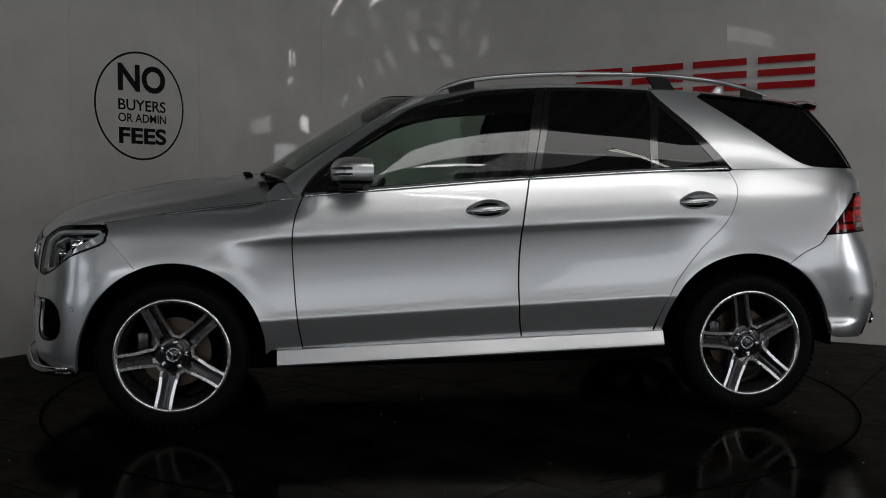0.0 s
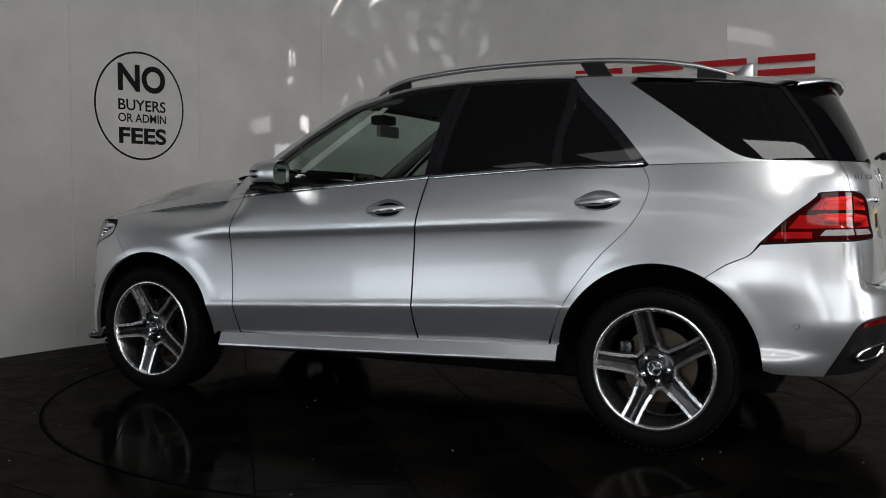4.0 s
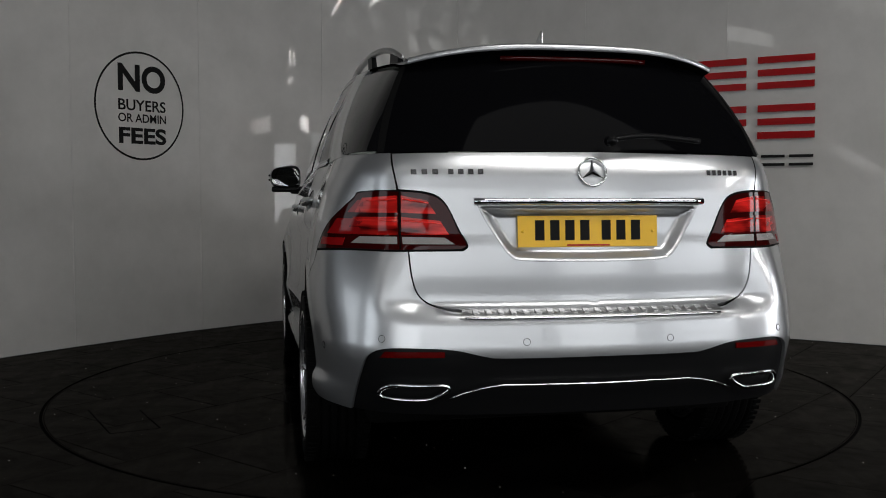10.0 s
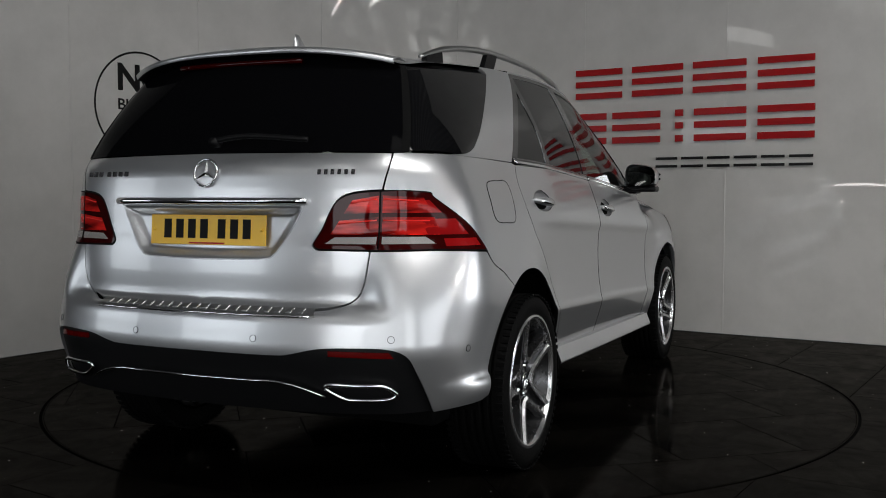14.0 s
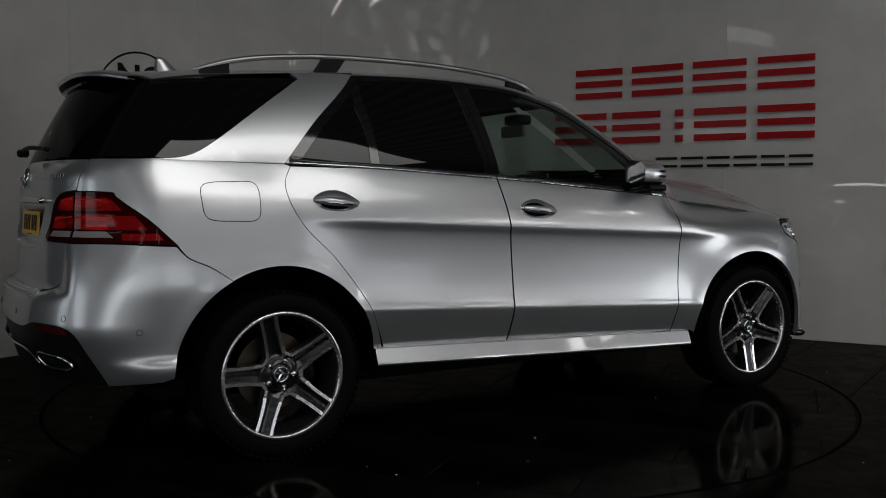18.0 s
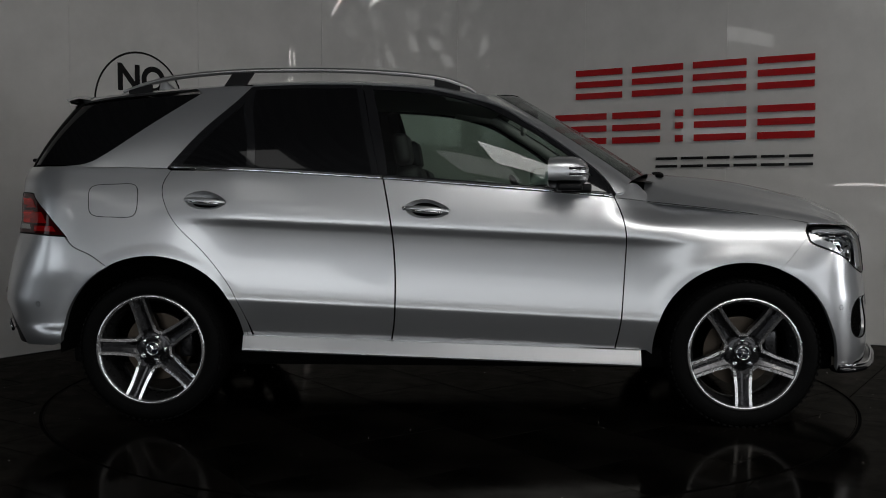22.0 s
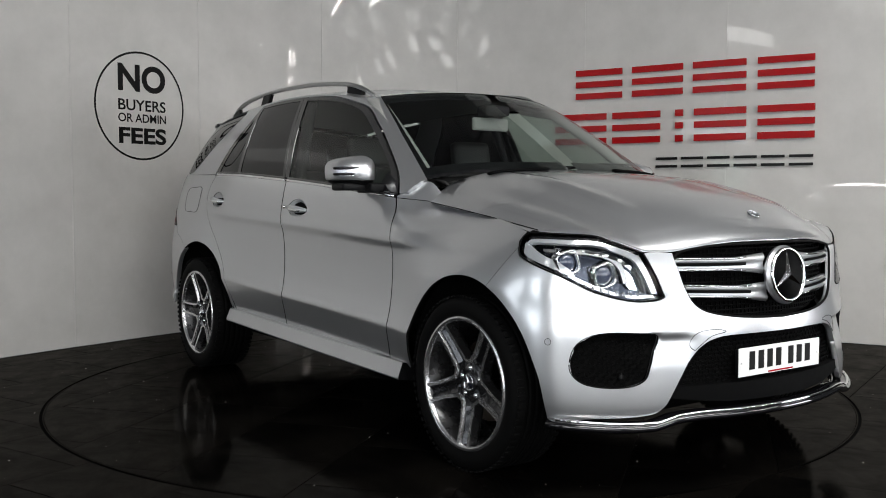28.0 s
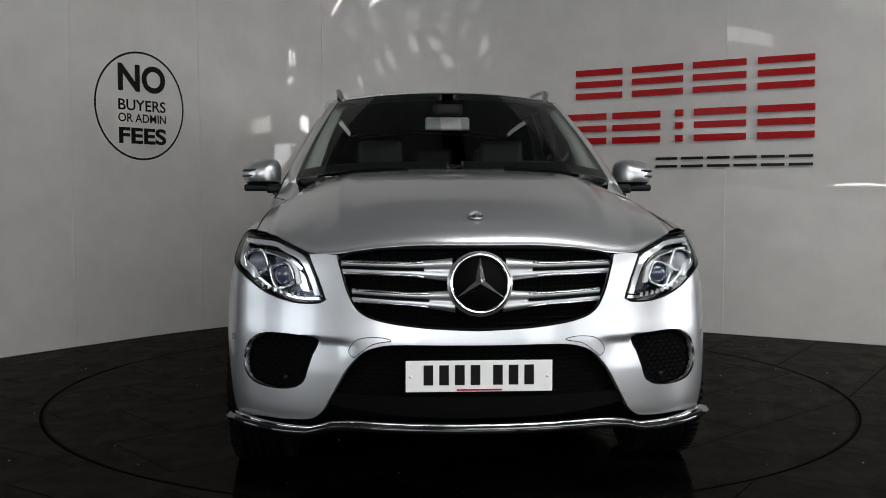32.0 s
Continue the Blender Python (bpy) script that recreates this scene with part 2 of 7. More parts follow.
def lathe_bm(profile, seg=48, axis="y", bm=None):
    """Turn (radius, along) pairs about an axis."""
    bm2 = bmesh.new()
    rings = []
    for i in range(seg):
        a = 2 * math.pi * i / seg
        ring = []
        for r, h in profile:
            p = (r * math.cos(a), h, r * math.sin(a)) if axis == "y" else ((h, r * math.cos(a), r * math.sin(a)) if axis == "x" else (r * math.cos(a), r * math.sin(a), h))
            ring.append(bm2.verts.new(p))
        rings.append(ring)
    for i in range(seg):
        a, b = rings[i], rings[(i + 1) % seg]
        for k in range(len(profile) - 1):
            bm2.faces.new((a[k], a[k + 1], b[k + 1], b[k]))
    bmesh.ops.recalc_face_normals(bm2, faces=bm2.faces)
    return merge(bm, bm2)


def tube_bm(points, radius, seg=8, bm=None, flat=1.0, closed=False):
    """A round or flattened bar along points."""
    bm2 = bmesh.new()
    pts = [Vector(p) for p in points]
    n = len(pts)
    rings = []
    for i, p in enumerate(pts):
        a, b = (pts[i - 1], pts[(i + 1) % n]) if closed else (pts[max(i - 1, 0)], pts[min(i + 1, n - 1)])
        d = (b - a).normalized()
        s = d.cross(Vector((0, 0, 1)))
        s = s.normalized() if s.length > 1e-4 else Vector((1, 0, 0))
        up = s.cross(d)
        r = radius[i] if isinstance(radius, (list, tuple)) else radius
        rings.append([bm2.verts.new(p + s * r * math.cos(2 * math.pi * k / seg) + up * r * flat * math.sin(2 * math.pi * k / seg)) for k in range(seg)])
    for i in range(n if closed else n - 1):
        a, b = rings[i], rings[(i + 1) % n]
        for k in range(seg):
            bm2.faces.new((a[k], a[(k + 1) % seg], b[(k + 1) % seg], b[k]))
    if not closed:
        bm2.faces.new(rings[0][::-1])
        bm2.faces.new(rings[-1])
    bmesh.ops.recalc_face_normals(bm2, faces=bm2.faces)
    return merge(bm, bm2)


def spline(points, n=8, closed=False):
    """Catmull-Rom through points, n steps a span. Points are tuples of any size."""
    p = [np.array(q, float) for q in points]
    m = len(p)
    out = []
    for i in range(m if closed else m - 1):
        p0, p1, p2, p3 = (p[(i - 1) % m], p[i], p[(i + 1) % m], p[(i + 2) % m]) if closed else (p[max(i - 1, 0)], p[i], p[i + 1], p[min(i + 2, m - 1)])
        for k in range(n):
            t = k / n
            out.append(0.5 * (2 * p1 + (p2 - p0) * t + (2 * p0 - 5 * p1 + 4 * p2 - p3) * t * t + (3 * p1 - p0 - 3 * p2 + p3) * t ** 3))
    if not closed:
        out.append(p[-1])
    return out


# ---- the hall ----
SEAMS = [(-3.98, -0.36), (-3.43, 0.40), (-2.778, 1.375), (-2.076, 2.303), (-1.16, 3.10), (0.07, 3.25), (1.18, 2.74), (2.227, 2.084), (3.265, 1.48), (4.3, 0.88)]
WALL_CURVE = [Vector((*q, 0)) for q in spline(SEAMS, 10)]
WALL_H = 5.38


def wall_normal(i, pts):
    d = pts[min(i + 1, len(pts) - 1)] - pts[max(i - 1, 0)]
    return Vector((d.y, -d.x, 0)).normalized()


def build_wall():
    bm = bmesh.new()
    cols = []
    for i, p in enumerate(WALL_CURVE):
        n = wall_normal(i, WALL_CURVE)
        cols.append([bm.verts.new((q.x, q.y, z)) for q, z in ((p - n * 0.004, 0), (p - n * 0.004, WALL_H), (p - n * 0.12, WALL_H), (p - n * 0.12, 0))])
    for a, b in zip(cols, cols[1:]):
        for k in range(4):
            bm.faces.new((a[k], a[(k + 1) % 4], b[(k + 1) % 4], b[k]))
    bmesh.ops.recalc_face_normals(bm, faces=bm.faces)
    wall = part("wall_curved", bm, plain("backing_board", (0.5, 0.5, 0.49), 0.6))
    tagged(wall, "curved partition wall clad in glossy white sheets behind the turntable", "wall", kind="structure")
    for s in range(len(SEAMS) - 1):
        pts = WALL_CURVE[s * 10:s * 10 + 11]
        bm = bmesh.new()
        cols = []
        for i, p in enumerate(pts):
            n = wall_normal(s * 10 + i, WALL_CURVE)
            d = Vector((-n.y, n.x, 0))
            q = p + (d * 0.0025 if i == 0 else (-d * 0.0025 if i == 10 else Vector()))
            cols.append([bm.verts.new((*(q + n * (0 if k == 0 else -0.003)).xy, z)) for z in (0.004, WALL_H) for k in (0, 1)])
        for a, b in zip(cols, cols[1:]):
            bm.faces.new((a[0], b[0], b[2], a[2]))
        for c in (cols[0], cols[-1]):
            bm.faces.new([bm.verts.new(c[k].co) for k in (0, 2, 3, 1)])
        bm.faces.ensure_lookup_table()
        bm.normal_update()
        if bm.faces[0].normal.dot(wall_normal(s * 10, WALL_CURVE)) < 0:
            bmesh.ops.reverse_faces(bm, faces=bm.faces)
        sheet = part("cladding_panel", bm, WHITE, wall)
        face = [tuple(wall_normal(s * 10 + i, WALL_CURVE)) for i in range(11)]
        end = [tuple(wall_normal(s * 10 + i, WALL_CURVE)) for i in (0, 10)]
        sheet.data.normals_split_custom_set_from_vertices([face[i] for i in range(11) for _ in range(4)] + [end[i] for i in (0, 1) for _ in range(4)])
        # joint strip
        p, n = WALL_CURVE[s * 10], wall_normal(s * 10, WALL_CURVE)
        turn = Matrix.Rotation(math.atan2(n.y, n.x), 4, "Z")
        part("joint_strip", box_bm((0.005, 0.012, WALL_H - 0.01), (*(p + n * 0.001).xy, WALL_H / 2), 0.002, turn=turn), WHITE, wall, smooth=False)
    return wall


build_wall()


def build_hall():
    # shed shell round the curved wall
    x0, x1, y0, y1, h = -9.0, 9.0, -13.0, 6.0, 5.4
    for nm, size, at in (("wall_back", (x1 - x0, 0.2, h), (0, y1 + 0.1, h / 2)), ("wall_front", (x1 - x0, 0.2, h), (0, y0 - 0.1, h / 2)),
                         ("wall_left", (0.2, y1 - y0 + 0.4, h), (x0 - 0.1, (y0 + y1) / 2, h / 2)), ("wall_right", (0.2, y1 - y0 + 0.4, h), (x1 + 0.1, (y0 + y1) / 2, h / 2))):
        tagged(part(nm, box_bm(size, at), CONCRETE, smooth=False), "plain grey painted shed wall", "wall", kind="structure")
    # ribbed roof
    bm = bmesh.new()
    n = 180
    prev = None
    for i in range(n + 1):
        x = x0 + (x1 - x0) * i / n
        z = h + (0.04 if i % 4 in (1, 2) else 0)
        cur = (bm.verts.new((x, y0, z)), bm.verts.new((x, y1, z)))
        if prev:
            bm.faces.new((prev[0], prev[1], cur[1], cur[0]))
        prev = cur
    ceiling = part("ceiling", bm, ROOF_SHEET, smooth=False)
    tagged(ceiling, "pale ribbed metal roof sheeting", "ceiling", kind="structure")


build_hall()

# ---- floor, turntable ----
TABLE_R = 2.243


def on_tile_grid(angle, offset, shift, i, j, pitch=0.6):
    """Centre of tile (i, j) of a half-bond grid whose courses run at an angle (degrees)."""
    a = radians(angle)
    d, n = Vector((math.cos(a), math.sin(a), 0)), Vector((-math.sin(a), math.cos(a), 0))
    return d * ((i + 0.5 + 0.5 * (j % 2)) * pitch + shift) + n * ((j + 0.5) * pitch + offset), a


def whole_tile():
    bm = box_bm((0.5965, 0.5965, 0.02), (0, 0, -0.01), 0)
    bmesh.ops.bevel(bm, geom=[e for e in bm.edges if all(v.co.z > -0.001 for v in e.verts)], offset=0.0015, segments=1, affect="EDGES")
    me = bpy.data.meshes.new("tile")
    bm.to_mesh(me)
    bm.free()
    me.materials.append(TILE)
    return me


def cut_tile(c, a, inside, n=14):
    """A tile cut by the turntable's rim."""
    bm = bmesh.new()
    half = 0.29825
    limit = TABLE_R - 0.012 if inside else TABLE_R + 0.012
    m = Matrix.Translation(c) @ Matrix.Rotation(a, 4, "Z")
    inv = m.inverted()
    grid = [[m @ Vector((-half + 2 * half * i / n, -half + 2 * half * j / n, 0)) for j in range(n + 1)] for i in range(n + 1)]
    verts = {}

    def vert(i, j):
        if (i, j) not in verts:
            w = grid[i][j]
            bad = w.length > limit if inside else w.length < limit
            if bad:
                w = w.normalized() * limit
            verts[i, j] = bm.verts.new(inv @ w)
        return verts[i, j]
    for i in range(n):
        for j in range(n):
            four = [grid[i][j], grid[i + 1][j], grid[i + 1][j + 1], grid[i][j + 1]]
            if any((w.length < limit) == inside for w in four):
                bm.faces.new((vert(i, j), vert(i + 1, j), vert(i + 1, j + 1), vert(i, j + 1)))
    if not bm.faces:
        bm.free()
        return None
    ex = bmesh.ops.extrude_edge_only(bm, edges=[e for e in bm.edges if e.is_boundary])
    bmesh.ops.translate(bm, vec=(0, 0, -0.012), verts=[g for g in ex["geom"] if isinstance(g, bmesh.types.BMVert)])
    me = bpy.data.meshes.new("tile")
    bm.to_mesh(me)
    bm.free()
    me.materials.append(TILE)
    return me


def ring_cylinder(r0, r1, z0, z1, seg=160):
    bm = bmesh.new()
    rings = [[bm.verts.new((r * math.cos(2 * math.pi * i / seg), r * math.sin(2 * math.pi * i / seg), z)) for r, z in ((r0, z0), (r0, z1), (r1, z1), (r1, z0))] for i in range(seg)]
    for i in range(seg):
        a, b = rings[i], rings[(i + 1) % seg]
        for k in range(4):
            bm.faces.new((a[k], a[(k + 1) % 4], b[(k + 1) % 4], b[k]))
    bmesh.ops.recalc_face_normals(bm, faces=bm.faces)
    return bm


def build_floor():
    bm = bmesh.new()
    vs = [bm.verts.new(v) for v in ((-9, -13, -0.006), (9, -13, -0.006), (9, 6, -0.006), (-9, 6, -0.006))]
    bm.faces.new(vs)
    fl = tagged(part("floor", bm, GROUT, smooth=False), "polished black tiled showroom floor with dark joints", "floor", kind="structure")
    me = whole_tile()
    far = bmesh.new()
    for i in range(-24, 25):
        for j in range(-24, 25):
            c, a = on_tile_grid(56.5, -2.06, 0.1, i, j)
            if abs(c.x) > 8.6 or c.y < -12.5 or c.y > 5.6:
                continue
            d = c.length
            near = abs(c.x) < 4.2 and -3.6 < c.y < 3.6
            if d < TABLE_R - 0.45:
                continue
            if d < TABLE_R + 0.45:
                data = cut_tile(c, a, False)
                if not data:
                    continue
            elif near:
                data = me
            else:
                t = Matrix.Translation(c) @ Matrix.Rotation(a, 4, "Z")
                far.faces.new([far.verts.new(t @ Vector((x, y, 0))) for x, y in ((-.298, -.298), (.298, -.298), (.298, .298), (-.298, .298))])
                continue
            ob = new("tile", data)
            ob.matrix_world = Matrix.Translation(c) @ Matrix.Rotation(a, 4, "Z")
            ob.parent = fl
    tagged(part("outer_tiles", far, TILE, fl, smooth=False), kind="stuff")
    part("rim_trim", ring_cylinder(TABLE_R + 0.002, TABLE_R + 0.008, -0.02, -0.004), GROUT, fl, "thin dark rim", smooth=False)
    return fl


def build_table():
    tb = thing("turntable", "round turntable tiled in polished black porcelain, flush with the floor", "turntable")
    part("deck", lathe_bm([(0.001, -0.003), (TABLE_R - 0.004, -0.003), (TABLE_R - 0.004, -0.03)], 160, "z"), GROUT, tb, smooth=False)
    part("rim", ring_cylinder(TABLE_R - 0.008, TABLE_R - 0.003, -0.02, 0.0), TILE, tb, smooth=False)
    me = whole_tile()
    for i in range(-6, 6):
        for j in range(-6, 6):
            c, a = on_tile_grid(128.5, 0.02, 0.05, i, j)
            d = c.length
            if d > TABLE_R + 0.45:
                continue
            data = me if d < TABLE_R - 0.45 else cut_tile(c, a, True)
            if data:
                ob = new("tile", data)
                ob.parent = tb
                ob.matrix_local = Matrix.Translation(c) @ Matrix.Rotation(a, 4, "Z")
    # access hatch let into the deck
    hatch = [(-0.3, 1.998), (-0.843, 1.812), (-0.774, 1.59), (-0.359, 1.73)]
    for p, q in zip(hatch, hatch[1:]):
        part("hatch_seam", tube_bm([(*p, 0.0002), (*q, 0.0002)], 0.004, 6, flat=0.12), GROUT, tb)
    return tb


# ---- signs on the wall ----
A_PT, B_PT, C_PT = Vector((1.18, 2.74, 0)), Vector((2.227, 2.084, 0)), Vector((3.265, 1.48, 0))


def curve_at_x(x):
    for i in range(len(WALL_CURVE) - 1):
        if WALL_CURVE[i].x <= x <= WALL_CURVE[i + 1].x:
            f = (x - WALL_CURVE[i].x) / (WALL_CURVE[i + 1].x - WALL_CURVE[i].x)
            return WALL_CURVE[i].lerp(WALL_CURVE[i + 1], f), wall_normal(i, WALL_CURVE)


def sign_block(parent, name, xa, xb, z0, z1, mat, deep=0.018, off=0.012):
    """A flat acrylic bar that follows the wall between two places along x."""
    bm = bmesh.new()
    cols = []
    for k in range(4):
        p, n = curve_at_x(xa + (xb - xa) * k / 3)
        a, b = p + n * off, p + n * (off + deep)
        cols.append([bm.verts.new((q.x, q.y, z)) for q, z in ((a, z0), (b, z0), (b, z1), (a, z1))])
    for a, b in zip(cols, cols[1:]):
        for k in range(4):
            bm.faces.new((a[k], a[(k + 1) % 4], b[(k + 1) % 4], b[k]))
    bm.faces.new(cols[0])
    bm.faces.new(cols[-1][::-1])
    bmesh.ops.recalc_face_normals(bm, faces=bm.faces)
    return part(name, bm, mat, parent, smooth=False)


def build_sign():
    s = thing("wall_sign", "raised red and black acrylic sign bars on the white wall", "sign", m=pose(2.0, 2.225, 1.36))
    inv = s.matrix_world.inverted()
    made = []
    # two rows of red characters as plain bars, then a small black row
    for xa, xb in ((1.121, 1.484), (1.562, 1.931), (2.003, 2.366), (2.443, 2.81)):
        for z0, z1 in ((2.163, 2.215), (2.063, 2.115), (1.963, 2.015)):
            made.append(sign_block(s, "red_bar", xa, xb, z0, z1, SIGN_RED))
    for xa, xb in ((0.955, 1.365), (1.414, 1.772), (1.882, 1.936), (2.015, 2.37), (2.447, 2.817)):
        for z0, z1 in ((1.783, 1.837), (1.68, 1.732), (1.573, 1.627)):
            made.append(sign_block(s, "red_bar", xa, xb, z0, z1, SIGN_RED))
    for k in range(6):
        xa = 1.743 + k * 0.1825
        for z0, z1 in ((1.425, 1.447), (1.36, 1.382)):
            made.append(sign_block(s, "black_bar", xa, xa + 0.155, z0, z1, SIGN_BLACK, 0.01))
    for ob in made:
        ob.matrix_parent_inverse = inv
    return s


def wall_frame(s):
    """Pose on the flat left sheet: s metres from its first seam."""
    a, b = Vector((-2.778, 1.375, 0)), Vector((-2.076, 2.303, 0))
    d = (b - a).normalized()
    best = min(range(len(WALL_CURVE)), key=lambda i: (WALL_CURVE[i].xy - (a + d * s).xy).length)
    return a + d * s, d


def bend_to_wall(me, s0, z0, lift):
    """Lay a flat mesh (x along, y up) on the cladding."""
    a, d = wall_frame(0)
    for v in me.vertices:
        p = a + d * (s0 + v.co.x)
        q, n = curve_at_x(p.x)
        q = q + n * (lift + v.co.z)
        v.co = (q.x, q.y, z0 + v.co.y)


def text_mesh(txt, height, width, bold=0.012):
    cu = bpy.data.curves.new("txt", "FONT")
    cu.body, cu.align_x, cu.align_y, cu.size, cu.offset, cu.resolution_u, cu.extrude = txt, "CENTER", "CENTER", 1.0, bold, 6, 0.0
    ob = bpy.data.objects.new("txt", cu)
    scene.collection.objects.link(ob)
    me = bpy.data.meshes.new_from_object(ob.evaluated_get(bpy.context.evaluated_depsgraph_get()))
    scene.collection.objects.unlink(ob)
    bpy.data.objects.remove(ob)
    co = np.array([v.co[:] for v in me.vertices])
    lo, hi = co.min(0), co.max(0)
    for v in me.vertices:
        v.co = ((v.co.x - (lo[0] + hi[0]) / 2) * width / (hi[0] - lo[0]), (v.co.y - (lo[1] + hi[1]) / 2) * height / (hi[1] - lo[1]), 0)
    return me


def build_decal():
    s = thing("wall_decal", "round black vinyl lettering inside a ring on the white wall", "decal", m=pose(-2.434, 1.83, 1.829))
    inv = s.matrix_world.inverted()
    bm = bmesh.new()
    seg = 96
    rings = [[bm.verts.new((rx * math.cos(2 * math.pi * i / seg), ry * math.sin(2 * math.pi * i / seg), 0)) for rx, ry in ((0.405, 0.424), (0.39, 0.408))] for i in range(seg)]
    for i in range(seg):
        a, b = rings[i], rings[(i + 1) % seg]
        bm.faces.new((a[0], b[0], b[1], a[1]))
    me = bpy.data.meshes.new("ring")
    bm.to_mesh(me)
    bm.free()
    bend_to_wall(me, 0.587, 1.829, 0.0035)
    part_mesh("ring", me, INK, s).matrix_parent_inverse = inv
    for nm, txt, zc, hh, sc, ww in (("text_line", "NO", 2.043, 0.215, 0.598, 0.43), ("text_line", "BUYERS", 1.833, 0.088, 0.598, 0.43), ("text_line", "OR ADMIN", 1.733, 0.068, 0.598, 0.435), ("text_line", "FEES", 1.595, 0.128, 0.6, 0.43)):
        me = text_mesh(txt, hh, ww, 0.034 if hh > 0.1 else 0.018)
        bend_to_wall(me, sc, zc, 0.0035)
        part_mesh(nm, me, INK, s).matrix_parent_inverse = inv
    return s


def build_ceiling_lights():
    def fixture():
        f = thing("strip_light", "white twin-tube fluorescent strip light hung under the roof", "ceiling light", "strip lights under the roof")
        part("tray", box_bm((1.5, 0.16, 0.06), (0, 0, 0.05), 0.01), plain("white_enamel", (0.8, 0.8, 0.8), 0.4), f, smooth=False)
        for y in (-0.05, 0.05):
            part("tube", cyl_bm(0.013, 1.45, (0, y, 0), "x", 12), TUBE, f)
        for x in (-0.6, 0.6):
            part("hanger", cyl_bm(0.004, 0.46, (x, 0, 0.29), "z", 6), STEEL, f)
        return f
    f = fixture()
    # two runs across the bay beside the turntable
    f.matrix_world = pose(3.75, -5.25, 4.9, 0, 0, -34)
    for x, y in ((5.0, -6.1), (1.65, -6.2)):
        copy_thing(f, pose(x, y, 4.9, 0, 0, -34))
    # translucent roof sheets
    for x in (-6, -3, 0, 3, 6):
        for y in (-7.2, -11.0):
            tagged(part("skylight", box_bm((1.1, 2.6, 0.02), (x, y, 5.37), 0.004), SKYLIGHT, smooth=False), "translucent daylit roof panel", "skylight", "roof skylights")


def dust(parent, n, seed, pick):
    """Tiny pale specks of grit on the tiles."""
    rng = random.Random(seed)
    bm = bmesh.new()
    while n:
        x, y = pick(rng)
        if x is None:
            continue
        n -= 1
        r = rng.choice((.001, .0012, .0015, .002, .0036)) * rng.uniform(.7, 1.2)
        a = rng.uniform(0, 6.28)
        k = rng.choice((3, 4, 5))
        top = bm.verts.new((x, y, r * .9 + .0003))
        ring = [bm.verts.new((x + r * rng.uniform(.7, 1.3) * math.cos(a + 6.283 * i / k), y + r * math.sin(a + 6.283 * i / k), .0003)) for i in range(k)]
        for i in range(k):
            bm.faces.new((ring[i], ring[(i + 1) % k], top))
    tagged(part("grit", bm, plain("grit_%d" % seed, (0.55, 0.53, 0.5), 0.8), parent, smooth=False), kind="stuff")


def on_floor(rng):
    x, y = rng.uniform(-3.4, 3.4), rng.uniform(-3.0, 2.4)
    return (x, y) if math.hypot(x, y) > TABLE_R + .02 else (None, None)


def on_table(rng):
    x, y = rng.uniform(-2.2, 2.2), rng.uniform(-2.2, 2.2)
    return (x, y) if math.hypot(x, y) < TABLE_R - .03 else (None, None)


FLOOR = build_floor()
dust(FLOOR, 260, 3, on_floor)
TABLE = build_table()
dust(TABLE, 200, 5, on_table)
build_sign()
build_decal()
build_ceiling_lights()


def lit_opening(name, label, category, group, m, w, h, mat, rim=0.04, lean=0.0):
    """A bright pane in a frame, x along the wall, z up, facing local -y; lean shifts its top along the wall."""
    tilt = Matrix(((1, 0, lean / h, 0), (0, 1, 0, 0), (0, 0, 1, 0), (0, 0, 0, 1)))

    def skewed(bm):
        bmesh.ops.transform(bm, matrix=tilt, verts=bm.verts)
        return bm
    o = thing(name, label, category, group, m)
    part("pane", skewed(box_bm((w, 0.01, h))), mat, o, smooth=False)
    for sx in (-1, 1):
        part("frame_side", skewed(box_bm((rim, 0.05, h + 2 * rim), (sx * (w + rim) / 2, 0, 0), 0.004)), CONCRETE, o, smooth=False)
    for sz in (-1, 1):
        part("frame_rail", skewed(box_bm((w - 0.002, 0.05, rim), (0, 0, sz * (h + rim) / 2), 0.004)), CONCRETE, o, smooth=False)
    return o


def build_openings():
    # glowing panes added in the front wall, skewed so the cladding mirrors tilted quads
    for x, z, w, h, lean in ((0.03, 5.12, 0.9, 0.38, -0.4), (-2.33, 5.14, 1.4, 0.32, -0.5), (3.3, 4.58, 0.6, 0.42, -0.5), (2.12, 4.73, 0.6, 0.44, -0.5), (5.32, 4.25, 0.5, 0.32, -0.45), (7.6, 3.85, 0.9, 0.36, 0.6), (-3.7, 4.72, 1.7, 0.26, -0.6)):
        lit_opening("high_window", "bright daylit pane high in the shed wall", "window", "high windows", pose(x, -12.96, z, 0, 0, 180), w, h, PANE, lean=lean)
    lit_opening("high_window", "bright daylit pane high in the shed wall", "window", "high windows", pose(-8.96, -9.7, 4.98, 0, 0, 90), 2.4, 0.36, PANE)
    # glaring rectangles added on the side wall to put glints in the cladding
    for y, z, w, h in ((-2.3, 4.03, 0.22, 0.36), (-2.79, 4.07, 0.22, 0.36), (-2.1, 3.51, 0.16, 0.1), (-2.51, 3.57, 0.16, 0.12), (-4.35, 2.72, 1.5, 0.32), (0.775, 2.55, 0.008, 0.32)):
        lit_opening("wall_light", "glaring rectangular wall light in a grey frame", "wall light", "wall lights", pose(8.96, y, z, 0, 0, -90), w, h, GLARE, 0.02)
    # low glaring strips added at the far corner, also for glints
    for x, z, w in ((-7.7, 1.38, 1.2), (-8.25, 0.95, 0.5)):
        lit_opening("strip_lamp", "narrow glaring strip lamp low on the shed wall", "wall light", "strip lamps", pose(x, -12.96, z, 0, 0, 180), w, 0.05, GLARE, 0.015)


